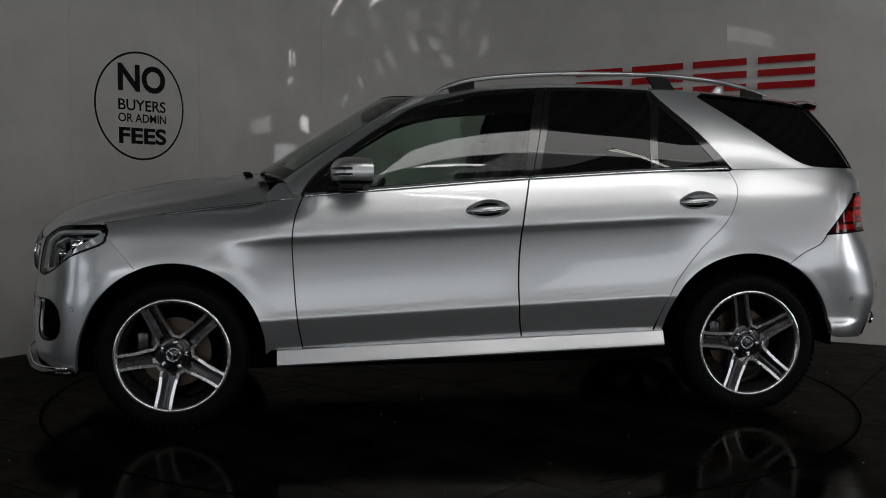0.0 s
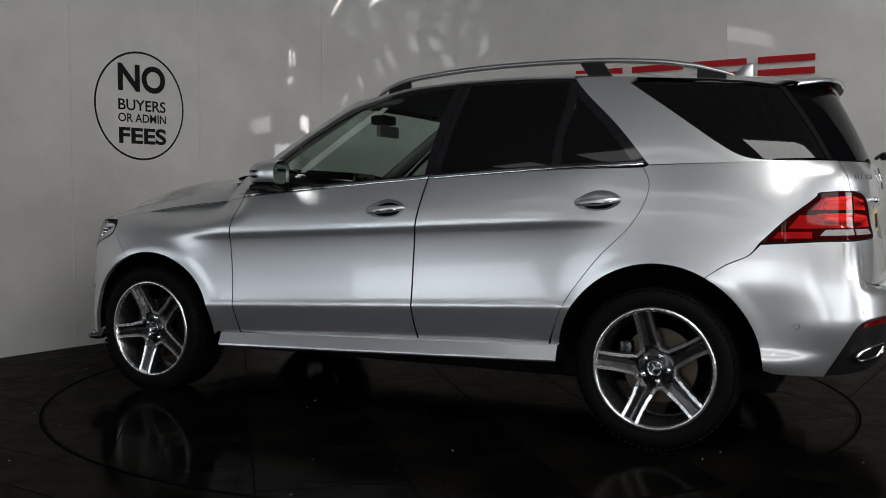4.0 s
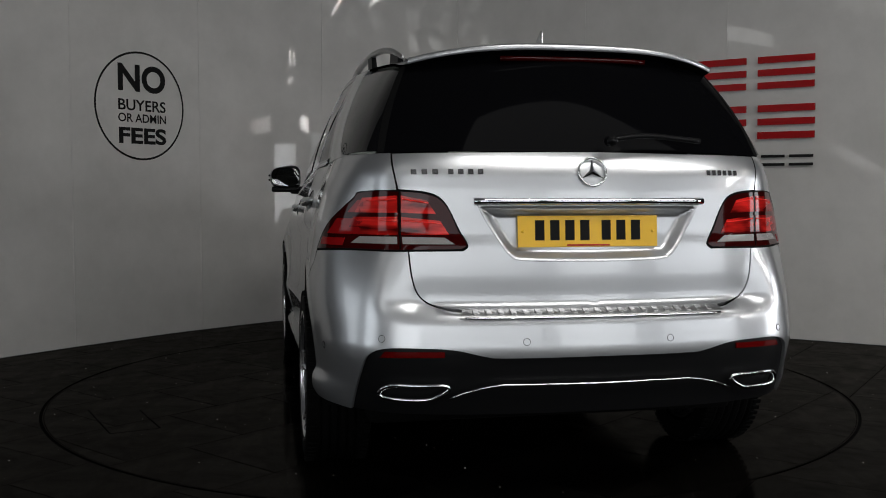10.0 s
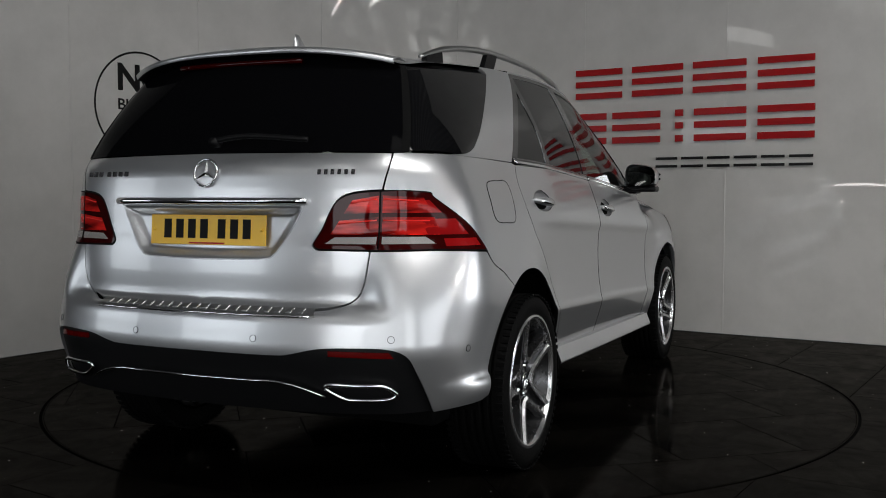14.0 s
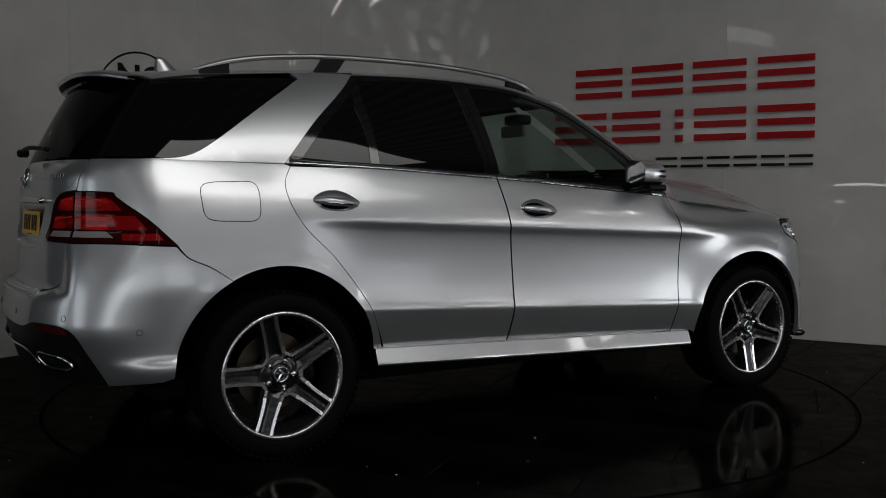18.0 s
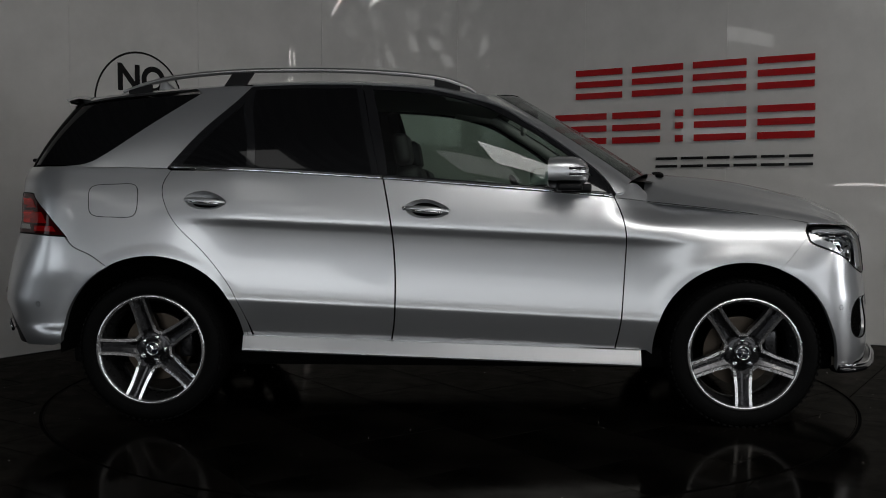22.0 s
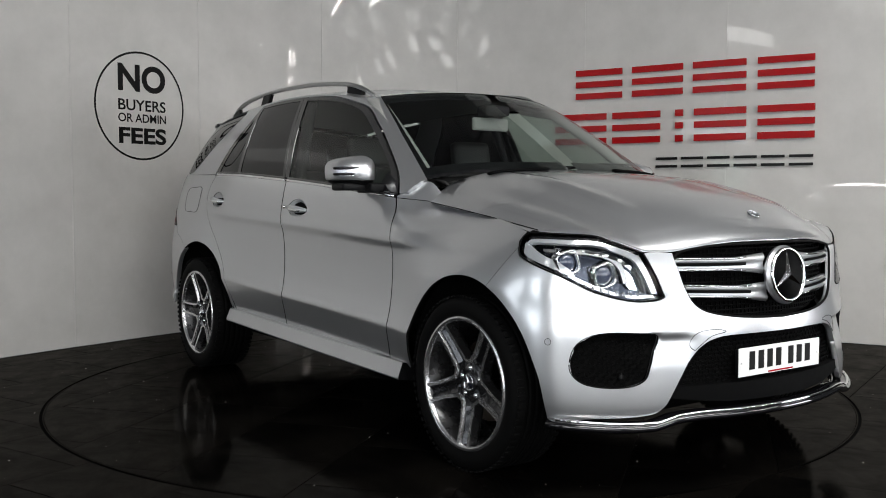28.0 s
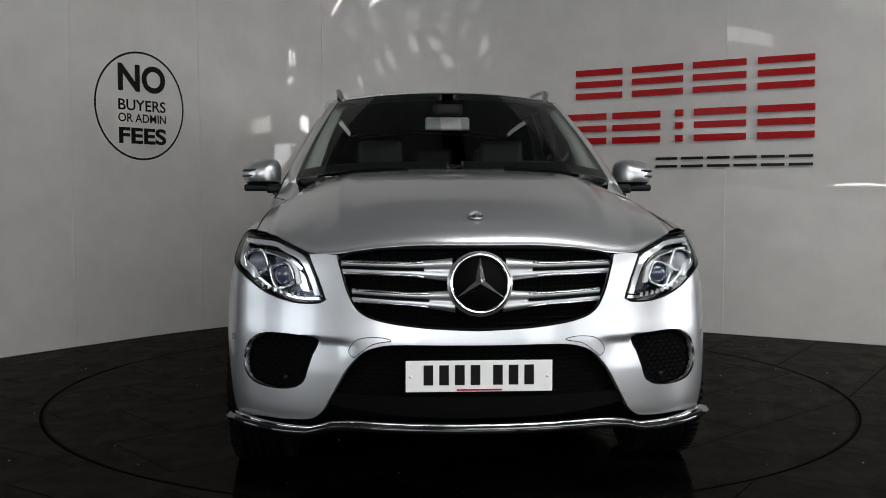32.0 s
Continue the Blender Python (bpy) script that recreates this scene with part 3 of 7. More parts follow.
PANE = plain("daylit_pane", (1.0, 0.99, 0.97), 0.5, emit=4.5, vary=0)
GLARE = plain("glaring_lens", (1.0, 0.98, 0.95), 0.5, emit=30.0, vary=0)
build_openings()

# ---- the car: x forward, y to its left, z up, origin midway between the axles ----
def smooth(a, b, x):
    t = np.clip((np.asarray(x, float) - a) / (b - a), 0, 1)
    return t * t * (3 - 2 * t)


def table(points, n=12):
    pts = np.array(spline(points, n))
    order = np.argsort(pts[:, 0])
    return pts[order, 0], pts[order, 1]


PLAN = np.array(spline([(2.285, -.22), (2.305, 0), (2.285, .22), (2.225, .45), (2.135, .665), (2.03, .825), (1.915, .923), (1.74, .960), (1.45, .966), (1.1, .958), (.5, .948), (-.3, .946), (-1.0, .952), (-1.45, .962),
                       (-1.8, .962), (-2.02, .938), (-2.18, .87), (-2.30, .75), (-2.375, .55), (-2.415, .28), (-2.425, 0), (-2.415, -.28)], 24))[24:-24]
PLAN[0, 1] = PLAN[-1, 1] = 0
PLAN_S = np.concatenate([[0], np.cumsum(np.hypot(*np.diff(PLAN, axis=0).T))])
LEN = PLAN_S[-1]
DOOR = table([(.2, .12), (.30, .085), (.36, .060), (.42, .040), (.5, .018), (.555, .004), (.575, 0.0), (.59, .0015), (.62, .0085), (.70, .0195), (.80, .0245), (.88, .0235), (.93, .0195), (.952, .0145), (.968, .0095), (.985, .0085), (1.02, .0135), (1.08, .027), (1.18, .058), (1.26, .094), (1.34, .14)])
FENDER = table([(.2, .06), (.30, .03), (.40, .01), (.54, 0), (.73, .002), (.80, .008), (.89, .030), (.95, .055), (1.0, .09), (1.05, .14), (1.1, .20), (1.2, .34)])
QUARTER = table([(.2, .12), (.33, .04), (.37, .014), (.40, .001), (.43, -.003), (.456, .003), (.47, .012), (.484, .0155), (.53, .013), (.66, .004), (.75, 0), (.84, .008), (.92, .020), (1.0, .034), (1.08, .050), (1.14, .066), (1.22, .096), (1.28, .122), (1.34, .16)])
NOSE = table([(.2, .05), (.28, .015), (.33, .002), (.40, .0), (.5, .004), (.6, .009), (.65, .015), (.70, .022), (.80, .031), (.88, .040), (.95, .058), (1.0, .10), (1.06, .19), (1.2, .4)])
TAIL = table([(.2, .12), (.34, .06), (.42, .035), (.5, .014), (.58, .0), (.64, .005), (.69, .012), (.712, .02), (.722, .034), (.735, .062), (.76, .073), (.85, .075), (.94, .081), (1.0, .090), (1.08, .093), (1.12, .096), (1.16, .099), (1.22, .108), (1.28, .14), (1.34, .2)])


TAIL_CORNER = table([(.2, .12), (.34, .06), (.42, .035), (.5, .014), (.58, .0), (.64, .005), (.72, .016), (.80, .032), (.88, .054), (.95, .077), (1.0, .090), (1.08, .093), (1.12, .096), (1.16, .099), (1.22, .108), (1.28, .14), (1.34, .2)])


def lower(u, z):
    """The body below the windows: u metres along the plan from nose centre round to tail centre."""
    u, z = np.asarray(u, float), np.asarray(z, float)
    x, y = np.interp(u, PLAN_S, PLAN[:, 0]), np.interp(u, PLAN_S, PLAN[:, 1])
    e = 0.02
    dx = np.interp(u + e, PLAN_S, PLAN[:, 0]) - np.interp(u - e, PLAN_S, PLAN[:, 0])
    dy = np.interp(u + e, PLAN_S, PLAN[:, 1]) - np.interp(u - e, PLAN_S, PLAN[:, 1])
    dy = np.where((u < e) | (u > LEN - e), 0 * dy + np.where(u < e, 1, -1) * np.abs(dy), dy)
    dx = np.where((u < 1e-6) | (u > LEN - 1e-6), 0, dx)
    nx, ny = dy, -dx
    ln = np.hypot(nx, ny)
    nx, ny = nx / ln, ny / ln
    wf, wr = smooth(1.72, 2.08, x), 1 - smooth(-2.24, -1.95, x)
    hi = smooth(.95, 1.08, z)
    wd = smooth(-1.5, -0.98, x) * (1 - hi * smooth(.75, 1.12, x) - (1 - hi) * smooth(0.9, 1.4, x))
    zz = z + 0.045 * (x + 0.28)
    side = wd * np.interp(zz, *DOOR) + (1 - wd) * np.where(x > 0, np.interp(z, *FENDER), np.interp(z, *QUARTER))
    for xw in (1.4575, -1.4575):
        r = np.hypot(x - xw, z - 0.36)
        side = side - 0.004 * (1 - smooth(0.465, 0.535, r)) * smooth(0.3, 0.45, z)
    inset = wf * np.interp(z, *NOSE) + wr * (np.interp(z, *TAIL) + smooth(.62, .78, y) * (np.interp(z, *TAIL_CORNER) - np.interp(z, *TAIL))) + (1 - wf - wr) * side
    # ledge in the nose from the corner vent towards the middle
    inset = inset + .013 * wf * smooth(.42, .52, y) * (1 - smooth(.60, .66, y)) * smooth(.48, .60, z) * (1 - smooth(.60, .618, z))
    return np.stack([x - nx * inset, y - ny * inset, z], -1)


US = np.linspace(0, LEN, 900)


def at_low(kind, a, z):
    """Parameters of the place on the lower body: 's' side by x, 'f' front by y, 'r' rear by y."""
    P = lower(US, np.full_like(US, z))
    if kind == "s":
        o = np.argsort(P[:, 0])
        return float(np.interp(a, P[o, 0], US[o])), z
    sel = (US < 2.0) if kind == "f" else (US > LEN - 2.0)
    y, uu = P[sel, 1], US[sel]
    k = int(np.argmax(y))
    if kind == "f":
        y, uu = y[:k + 1], uu[:k + 1]
    else:
        y, uu = y[k:][::-1], uu[k:][::-1]
    return float(np.interp(a, np.maximum.accumulate(y), uu)), z


def low3(kind, a, z):
    return lower(*[np.array(q) for q in at_low(kind, a, z)])


_b = [(1.075, -.30, 1.243), (1.10, 0, 1.245), (1.075, .30, 1.243), (1.02, .58, 1.234), (.93, .78, 1.198)]
for _k, _a, _z in (("s", .84, 1.125), ("s", .5, 1.145), ("s", 0, 1.185), ("s", -.35, 1.21), ("s", -.95, 1.245), ("s", -1.4, 1.262), ("s", -1.8, 1.27), ("s", -2.05, 1.275), ("r", .72, 1.275), ("r", .53, 1.28), ("r", .28, 1.28), ("r", 0, 1.28)):
    _b.append(tuple(low3(_k, _a, _z)))
_b.append(tuple(low3("r", .28, 1.28) * (1, -1, 1)))
_t = [(.3625, -.30, 1.677), (.40, 0, 1.685), (.3625, .30, 1.677), (.287, .52, 1.659), (.24, .625, 1.642), (.10, .658, 1.652), (-.1, .678, 1.685), (-.4, .69, 1.702), (-.65, .69, 1.705), (-.92, .685, 1.70),
      (-1.06, .678, 1.694), (-1.42, .655, 1.672), (-1.75, .63, 1.645), (-1.93, .60, 1.62), (-1.996, .45, 1.65), (-2.054, .25, 1.6755), (-2.08, 0, 1.685), (-2.054, -.25, 1.6755)]
_n = 20
BELT, TOP = np.array(spline(_b, _n))[_n:-_n], np.array(spline(_t, _n))[_n:-_n]
_m = (BELT + TOP) / 2
GU = np.concatenate([[0], np.cumsum(np.linalg.norm(np.diff(_m, axis=0), axis=1))])
GLEN, GH = GU[-1], 0.46


def gidx(i):
    return float(GU[int(round(i * _n))])


def upper(u, w):
    """The glasshouse: u metres round at mid height, w 0 to GH from belt to roof."""
    u, v = np.asarray(u, float), np.asarray(w, float) / GH
    ip = lambda A, uu: np.stack([np.interp(uu, GU, A[:, k]) for k in range(3)], -1)
    B, T = ip(BELT, u), ip(TOP, u)
    e = 0.03
    d = ip(_m, np.clip(u + e, 0, GLEN)) - ip(_m, np.clip(u - e, 0, GLEN))
    nx, ny = d[..., 1], -d[..., 0]
    nx = np.where((u < e), np.abs(nx), nx)
    ny = np.where((u < 1e-6) | (u > GLEN - 1e-6), 0, ny)
    ln = np.hypot(nx, ny)
    side = 0.012 + 0.012 * np.abs(ny / ln)
    bulge = side * 4 * v * (1 - v)
    P = B + (T - B) * v[..., None]
    P[..., 0] += nx / ln * bulge
    P[..., 1] += ny / ln * bulge
    return P


_gu, _gw = np.meshgrid(np.linspace(0, GLEN, 500), np.linspace(-0.02, GH + .02, 90), indexing="ij")
_gp = upper(_gu, _gw)


def at_up(kind, a, z):
    lo, hi = {"s": (gidx(3), gidx(12)), "f": (0, gidx(4)), "r": (gidx(11.5), GLEN)}[kind]
    ok = (_gu >= lo) & (_gu <= hi)
    c = 0 if kind == "s" else 1
    d = np.where(ok, (_gp[..., c] - a) ** 2 + (_gp[..., 2] - z) ** 2, 9)
    k = np.unravel_index(np.argmin(d), d.shape)
    u, w = float(_gu[k]), float(_gw[k])
    for _ in range(4):
        h = 1e-3
        p, pu, pw = upper(np.array([u, u + h, u]), np.array([w, w, w + h]))
        J = np.array([[(pu[c] - p[c]) / h, (pw[c] - p[c]) / h], [(pu[2] - p[2]) / h, (pw[2] - p[2]) / h]])
        try:
            s = np.linalg.solve(J, [a - p[c], z - p[2]])
        except np.linalg.LinAlgError:
            break
        if np.hypot(*s) > 0.05:
            break
        u, w = u + s[0], w + s[1]
    return min(max(u, 0.0), GLEN), w


def hood(q, s):
    """The bonnet: q -1 to 1 across, s 0 at the windscreen to 1 at the grille."""
    q, s = np.asarray(q, float), np.asarray(s, float)
    a = np.abs(q)
    y = q * 0.85
    xr = np.interp(a, [0, .4, .7, .9, 1], [1.10, 1.085, 1.045, 1.0, .985])
    y = y * np.interp(s, [0, .2, .5, 1], [.94, .97, 1.0, .99])
    xf = np.interp(a, *HOOD_XF)
    zf = np.interp(a, *HOOD_ZF)
    zr = np.interp(a, *HOOD_ZR)
    f = np.interp(s, *HOOD_F)
    e = np.interp(s, *HOOD_E)
    k = a ** 4
    s = np.clip(s, -.02, 1.02)
    f = f * (1 - k) + e * k
    z = zr + (zf - zr) * f
    z = z + 0.013 * np.exp(-((a - 0.60) / 0.045) ** 2) * np.sin(np.pi * np.clip(s, 0, 1)) - 0.012 * np.exp(-((a - 0.84) / 0.07) ** 2) * np.sin(np.pi * np.clip(s, 0, 1))
    return np.stack([xr + (xf - xr) * s, y, z], -1)


HOOD_ZF = table([(0, .952), (.15, .952), (.3, .949), (.48, .933), (.56, .922), (.61, .917), (.665, .917), (.72, .919), (.78, .940), (.84, .962), (.91, .982), (1, .990)])
HOOD_XF = table([(a, float(low3("f", a * .8415, float(np.interp(a, *HOOD_ZF)))[0]) - .004) for a in (0, .15, .3, .45, .6, .7, .78, .84, .9)] + [(.95, 1.865)] + [(1.0, 1.79)])
HOOD_ZR = table([(0, 1.25), (.3, 1.248), (.6, 1.236), (.8, 1.20), (.9, 1.16), (1, 1.095)])
HOOD_F = table([(0, 0), (.345, .117), (.6, .30), (.776, .465), (.9, .675), (.955, .81), (.985, .91), (1, 1)])
HOOD_E = table([(0, 0), (.5, .42), (1, 1)])


def roof(q, s):
    """The roof skin: q -1 to 1 across, s 0 front to 1 rear."""
    q, s = np.asarray(q, float), np.asarray(s, float)
    i = 3 * _n + s * (12 - 3) * _n
    k = np.arange(len(TOP))
    E = np.stack([np.interp(i, k, TOP[:, c]) for c in range(3)], -1)
    crown = np.interp(s, [0, .12, .3, .6, .85, 1], [.038, .045, .058, .062, .062, .065])
    bow = 0.165 * (1 - s) ** 5 - 0.15 * s ** 6
    z = E[..., 2] + crown * (1 - np.abs(q) ** 2.4)
    return np.stack([E[..., 0] + bow * (1 - q * q), q * E[..., 1], z], -1)


def normals(fn, a, b, h=0.004):
    du = fn(a + h, b) - fn(a - h, b)
    dv = fn(a, b + h) - fn(a, b - h)
    n = np.cross(du, dv)
    return n / (np.linalg.norm(n, axis=-1, keepdims=True) + 1e-12)


def outline(points, at, step=0.018):
    """A closed outline in a surface's parameters. Points: (kind, a, z) for a smooth run, (kind, a, z, 1) for a corner."""
    p = [(*at(*q[:3]), len(q) > 3) for q in points]
    n = len(p)
    cs = [i for i in range(n) if p[i][2]]
    out = []
    if not cs:
        out = [tuple(q) for q in spline([q[:2] for q in p], 8, True)]
    else:
        for a, b in zip(cs, cs[1:] + [cs[0] + n]):
            run = [p[i % n][:2] for i in range(a, b + 1)]
            out += [tuple(q) for q in (spline(run, 8)[:-1] if len(run) > 2 else run[:-1])]
    dense = []
    for a, b in zip(out, out[1:] + out[:1]):
        d = math.hypot(b[0] - a[0], b[1] - a[1])
        if d < 1e-5:
            continue
        k = max(1, int(d / step))
        dense += [(a[0] + (b[0] - a[0]) * i / k, a[1] + (b[1] - a[1]) * i / k) for i in range(k)]
    return dense


def shrink(poly, g):
    n = len(poly)
    area2 = sum(poly[i][0] * poly[(i + 1) % n][1] - poly[(i + 1) % n][0] * poly[i][1] for i in range(n))
    sg = 1 if area2 > 0 else -1
    out = []
    for i in range(n):
        a, b, c = poly[i - 1], poly[i], poly[(i + 1) % n]
        d1, d2 = (b[0] - a[0], b[1] - a[1]), (c[0] - b[0], c[1] - b[1])
        l1, l2 = math.hypot(*d1) + 1e-9, math.hypot(*d2) + 1e-9
        n1, n2 = (-d1[1] / l1, d1[0] / l1), (-d2[1] / l2, d2[0] / l2)
        mx, my = n1[0] + n2[0], n1[1] + n2[1]
        k = max(mx * mx + my * my, 0.6)
        out.append((b[0] + sg * g * 2 * mx / k, b[1] + sg * g * 2 * my / k))
    return out


def skin(fn, polys, lift=0.0, gap=0.0, depth=0.012, cell=0.03, mirror=False, scale=(1, 1), sides=("l",), sealed=False):
    """A panel of a surface: outlines filled with a fine grid, edges turned inwards. sides: l, r or both in one mesh."""
    V, F, N, returns = [], [], [], []
    for poly in polys:
        q = shrink(poly, gap) if gap else poly
        if gap and fn is lower:
            q = [(0.0 if o[0] < 1e-4 else (LEN if o[0] > LEN - 1e-4 else a), b) for (a, b), o in zip(q, poly)]
        bm = bmesh.new()
        loop = [bm.verts.new((a, b, 0)) for a, b in q]
        bm.faces.new(loop)
        for ax in (0, 1):
            lo, hi = min(p[ax] for p in q), max(p[ax] for p in q)
            k = max(1, int((hi - lo) / (cell * scale[ax])))
            no = (1, 0, 0) if ax == 0 else (0, 1, 0)
            for i in range(1, k):
                co = [0, 0, 0]
                co[ax] = lo + (hi - lo) * i / k + 1e-5
                bmesh.ops.bisect_plane(bm, geom=bm.verts[:] + bm.edges[:] + bm.faces[:], dist=1e-5, plane_co=co, plane_no=no)
        bmesh.ops.triangulate(bm, faces=[f for f in bm.faces if len(f.verts) > 4])
        bm.verts.ensure_lookup_table()
        bm.verts.index_update()
        A = np.array([v.co[0] for v in bm.verts])
        B = np.array([v.co[1] for v in bm.verts])
        P, n = fn(A, B), normals(fn, A, B, .03 if fn is upper else .004)
        mid = np.abs(P[:, 1]) < 1e-3
        n[mid, 1] = 0
        n = n / (np.linalg.norm(n, axis=-1, keepdims=True) + 1e-12)
        P = P + n * lift
        faces = [[v.index for v in f.verts] for f in bm.faces]
        ed = [(l.edge, l) for f in bm.faces for l in f.loops if l.edge.is_boundary]
        bd = []
        for e, l in ed:
            bd.append((l.vert.index, l.link_loop_next.vert.index))
        bm.free()
        bd = [(a, b) for a, b in bd if not (mid[a] and mid[b])]
        ar = 0
        for f in faces[:20]:
            p0, p1, p2 = P[f[0]], P[f[1]], P[f[2]]
            ar += np.dot(np.cross(p1 - p0, p2 - p0), n[f[0]])
        if ar < 0:
            faces = [f[::-1] for f in faces]
            bd = [(b, a) for a, b in bd]
        for s in sides:
            sg = np.array([1, 1, 1]) if s == "l" else np.array([1, -1, 1])
            o = len(V)
            V += list(P * sg)
            N += list(n * sg)
            F += [[i + o for i in (f if s == "l" else f[::-1])] for f in faces]
            if depth:
                ids = sorted({i for e in bd for i in e})
                top, low = {}, {}
                out = {i: np.zeros(3) for i in ids}
                for a, b in bd:
                    t = P[b] - P[a]
                    x = np.cross(t, n[a])
                    out[a] = out[a] + x
                    out[b] = out[b] + x
                for i in ids:
                    x = out[i] / (np.linalg.norm(out[i]) + 1e-9)
                    top[i] = len(V)
                    V.append(P[i] * sg)
                    N.append((x * 0.95 + n[i] * 0.3) * sg)
                    low[i] = len(V)
                    V.append((P[i] - n[i] * depth) * sg)
                    N.append(x * sg)
                for a, b in bd:
                    f = [top[b], top[a], low[a], low[b]]
                    returns.append(len(F))
                    F.append(f if s == "l" else f[::-1])
    me = bpy.data.meshes.new("skin")
    me.from_pydata([tuple(v) for v in V], [], F)
    me.polygons.foreach_set("use_smooth", [True] * len(me.polygons))
    me.normals_split_custom_set_from_vertices([tuple(v / (np.linalg.norm(v) + 1e-9)) for v in N])
    # turned-in edges coloured dark for the shade inside the panel gaps
    if sealed:
        for i in returns:
            me.polygons[i].material_index = 1
    return me


def weld(me):
    """Join the two halves of a sheet along the middle."""
    bm = bmesh.new()
    bm.from_mesh(me)
    bmesh.ops.remove_doubles(bm, verts=bm.verts, dist=2e-4)
    out = bpy.data.meshes.new("sheet")
    bm.to_mesh(out)
    bm.free()
    out.polygons.foreach_set("use_smooth", [True] * len(out.polygons))
    return out


def grid_skin(fn, a, b, depth=.012):
    """A whole four-sided surface as one even grid, with its edges turned down."""
    A, B = np.meshgrid(a, b, indexing="ij")
    P, n = fn(A, B), normals(fn, A, B)
    if n[..., 2].mean() < 0:
        n = -n
    na, nb = len(a), len(b)
    V, N = [tuple(p) for p in P.reshape(-1, 3)], [tuple(p) for p in n.reshape(-1, 3)]
    F = [(i * nb + j, (i + 1) * nb + j, (i + 1) * nb + j + 1, i * nb + j + 1) for i in range(na - 1) for j in range(nb - 1)]
    p0, p1, p2 = (np.array(V[k]) for k in F[len(F) // 2][:3])
    if np.cross(p1 - p0, p2 - p0)[2] < 0:
        F = [f[::-1] for f in F]
    loop = [(i, 0) for i in range(na)] + [(na - 1, j) for j in range(1, nb)] + [(i, nb - 1) for i in range(na - 2, -1, -1)] + [(0, j) for j in range(nb - 2, 0, -1)]
    o = len(V)
    c = P.reshape(-1, 3).mean(0)
    for i, j in loop:
        d = P[i, j] - c
        d[2] = 0
        d /= np.linalg.norm(d)
        V += [tuple(P[i, j]), tuple(P[i, j] - n[i, j] * depth)]
        N += [tuple(d * .8 + n[i, j] * .5), tuple(d)]
    m = len(loop)
    F += [(o + 2 * k, o + 2 * ((k + 1) % m), o + 2 * ((k + 1) % m) + 1, o + 2 * k + 1) for k in range(m)]
    me = bpy.data.meshes.new("skin")
    me.from_pydata(V, [], F)
    me.polygons.foreach_set("use_smooth", [True] * len(me.polygons))
    N = np.array(N)
    me.normals_split_custom_set_from_vertices((N / np.linalg.norm(N, axis=1, keepdims=True)).tolist())
    return me


def arc(xw, zc, r, a0, a1, n, corner_ends=True):
    """Side points on a wheel arch, angles from the front (degrees)."""
    out = []
    for i in range(n + 1):
        a = radians(a0 + (a1 - a0) * i / n)
        p = ("s", xw + r * math.cos(a), zc + r * math.sin(a))
        out.append(p + (1,) if corner_ends and i in (0, n) else p)
    return out


CAR = thing("car", "silver metallic sport utility car on the turntable, clean, doors shut", "car")
BOTH = ("l", "r")
LAMP = [("s", 1.757, .955), ("s", 1.772, .979), ("s", 1.815, .985), ("f", .765, .977), ("f", .71, .957), ("f", .66, .934), ("f", .612, .914, 1), ("f", .578, .83), ("f", .549, .751, 1), ("f", .582, .738), ("f", .67, .738), ("f", .78, .771), ("f", .87, .828), ("s", 1.788, .893)]
TAIL_LAMP = [("s", -1.895, .925, 1), ("s", -2.0, 1.03), ("s", -2.10, 1.115), ("r", .80, 1.135), ("r", .70, 1.14), ("r", .545, 1.116), ("r", .475, 1.0), ("r", .450, .954), ("r", .468, .937, 1), ("r", .70, .934), ("r", .85, .934)]
GRILLE = [("f", 0, .942, 1), ("f", .30, .936), ("f", .40, .926), ("f", .470, .913), ("f", .497, .888), ("f", .491, .855), ("f", .466, .775), ("f", .425, .712), ("f", .35, .680), ("f", .2, .66), ("f", 0, .652, 1)]
FOG = [("f", .575, .606), ("f", .60, .53), ("f", .637, .44), ("f", .72, .417), ("f", .815, .428), ("f", .856, .465), ("f", .862, .515), ("f", .84, .58), ("f", .775, .617), ("f", .66, .619)]


GRIPS = {"f": (-.205, .045, 1.056), "r": (-1.305, -1.065, 1.098)}


def handle_cup(key):
    x0, x1, z = GRIPS[key]
    return outline([("s", x0 + .012, z + .01), ("s", x0 + .055, z + .042), ("s", x0 + .125, z + .05), ("s", x1 - .05, z + .026), ("s", x1 - .012, z - .006), ("s", x1 - .05, z - .034), ("s", x0 + .125, z - .042), ("s", x0 + .05, z - .03)], at_low, .012)


def keyhole(poly, hole):
    """One loop round a panel and, through a slit, back round a hole in it."""
    turn = lambda q: sum(a[0] * b[1] - b[0] * a[1] for a, b in zip(q, q[1:] + q[:1]))
    if turn(poly) * turn(hole) > 0:
        hole = hole[::-1]
    i, j = min(((i, j) for i in range(len(poly)) for j in range(len(hole))), key=lambda k: math.dist(poly[k[0]], hole[k[1]]))
    return poly[:i + 1] + hole[j:] + hole[:j + 1] + poly[i:]


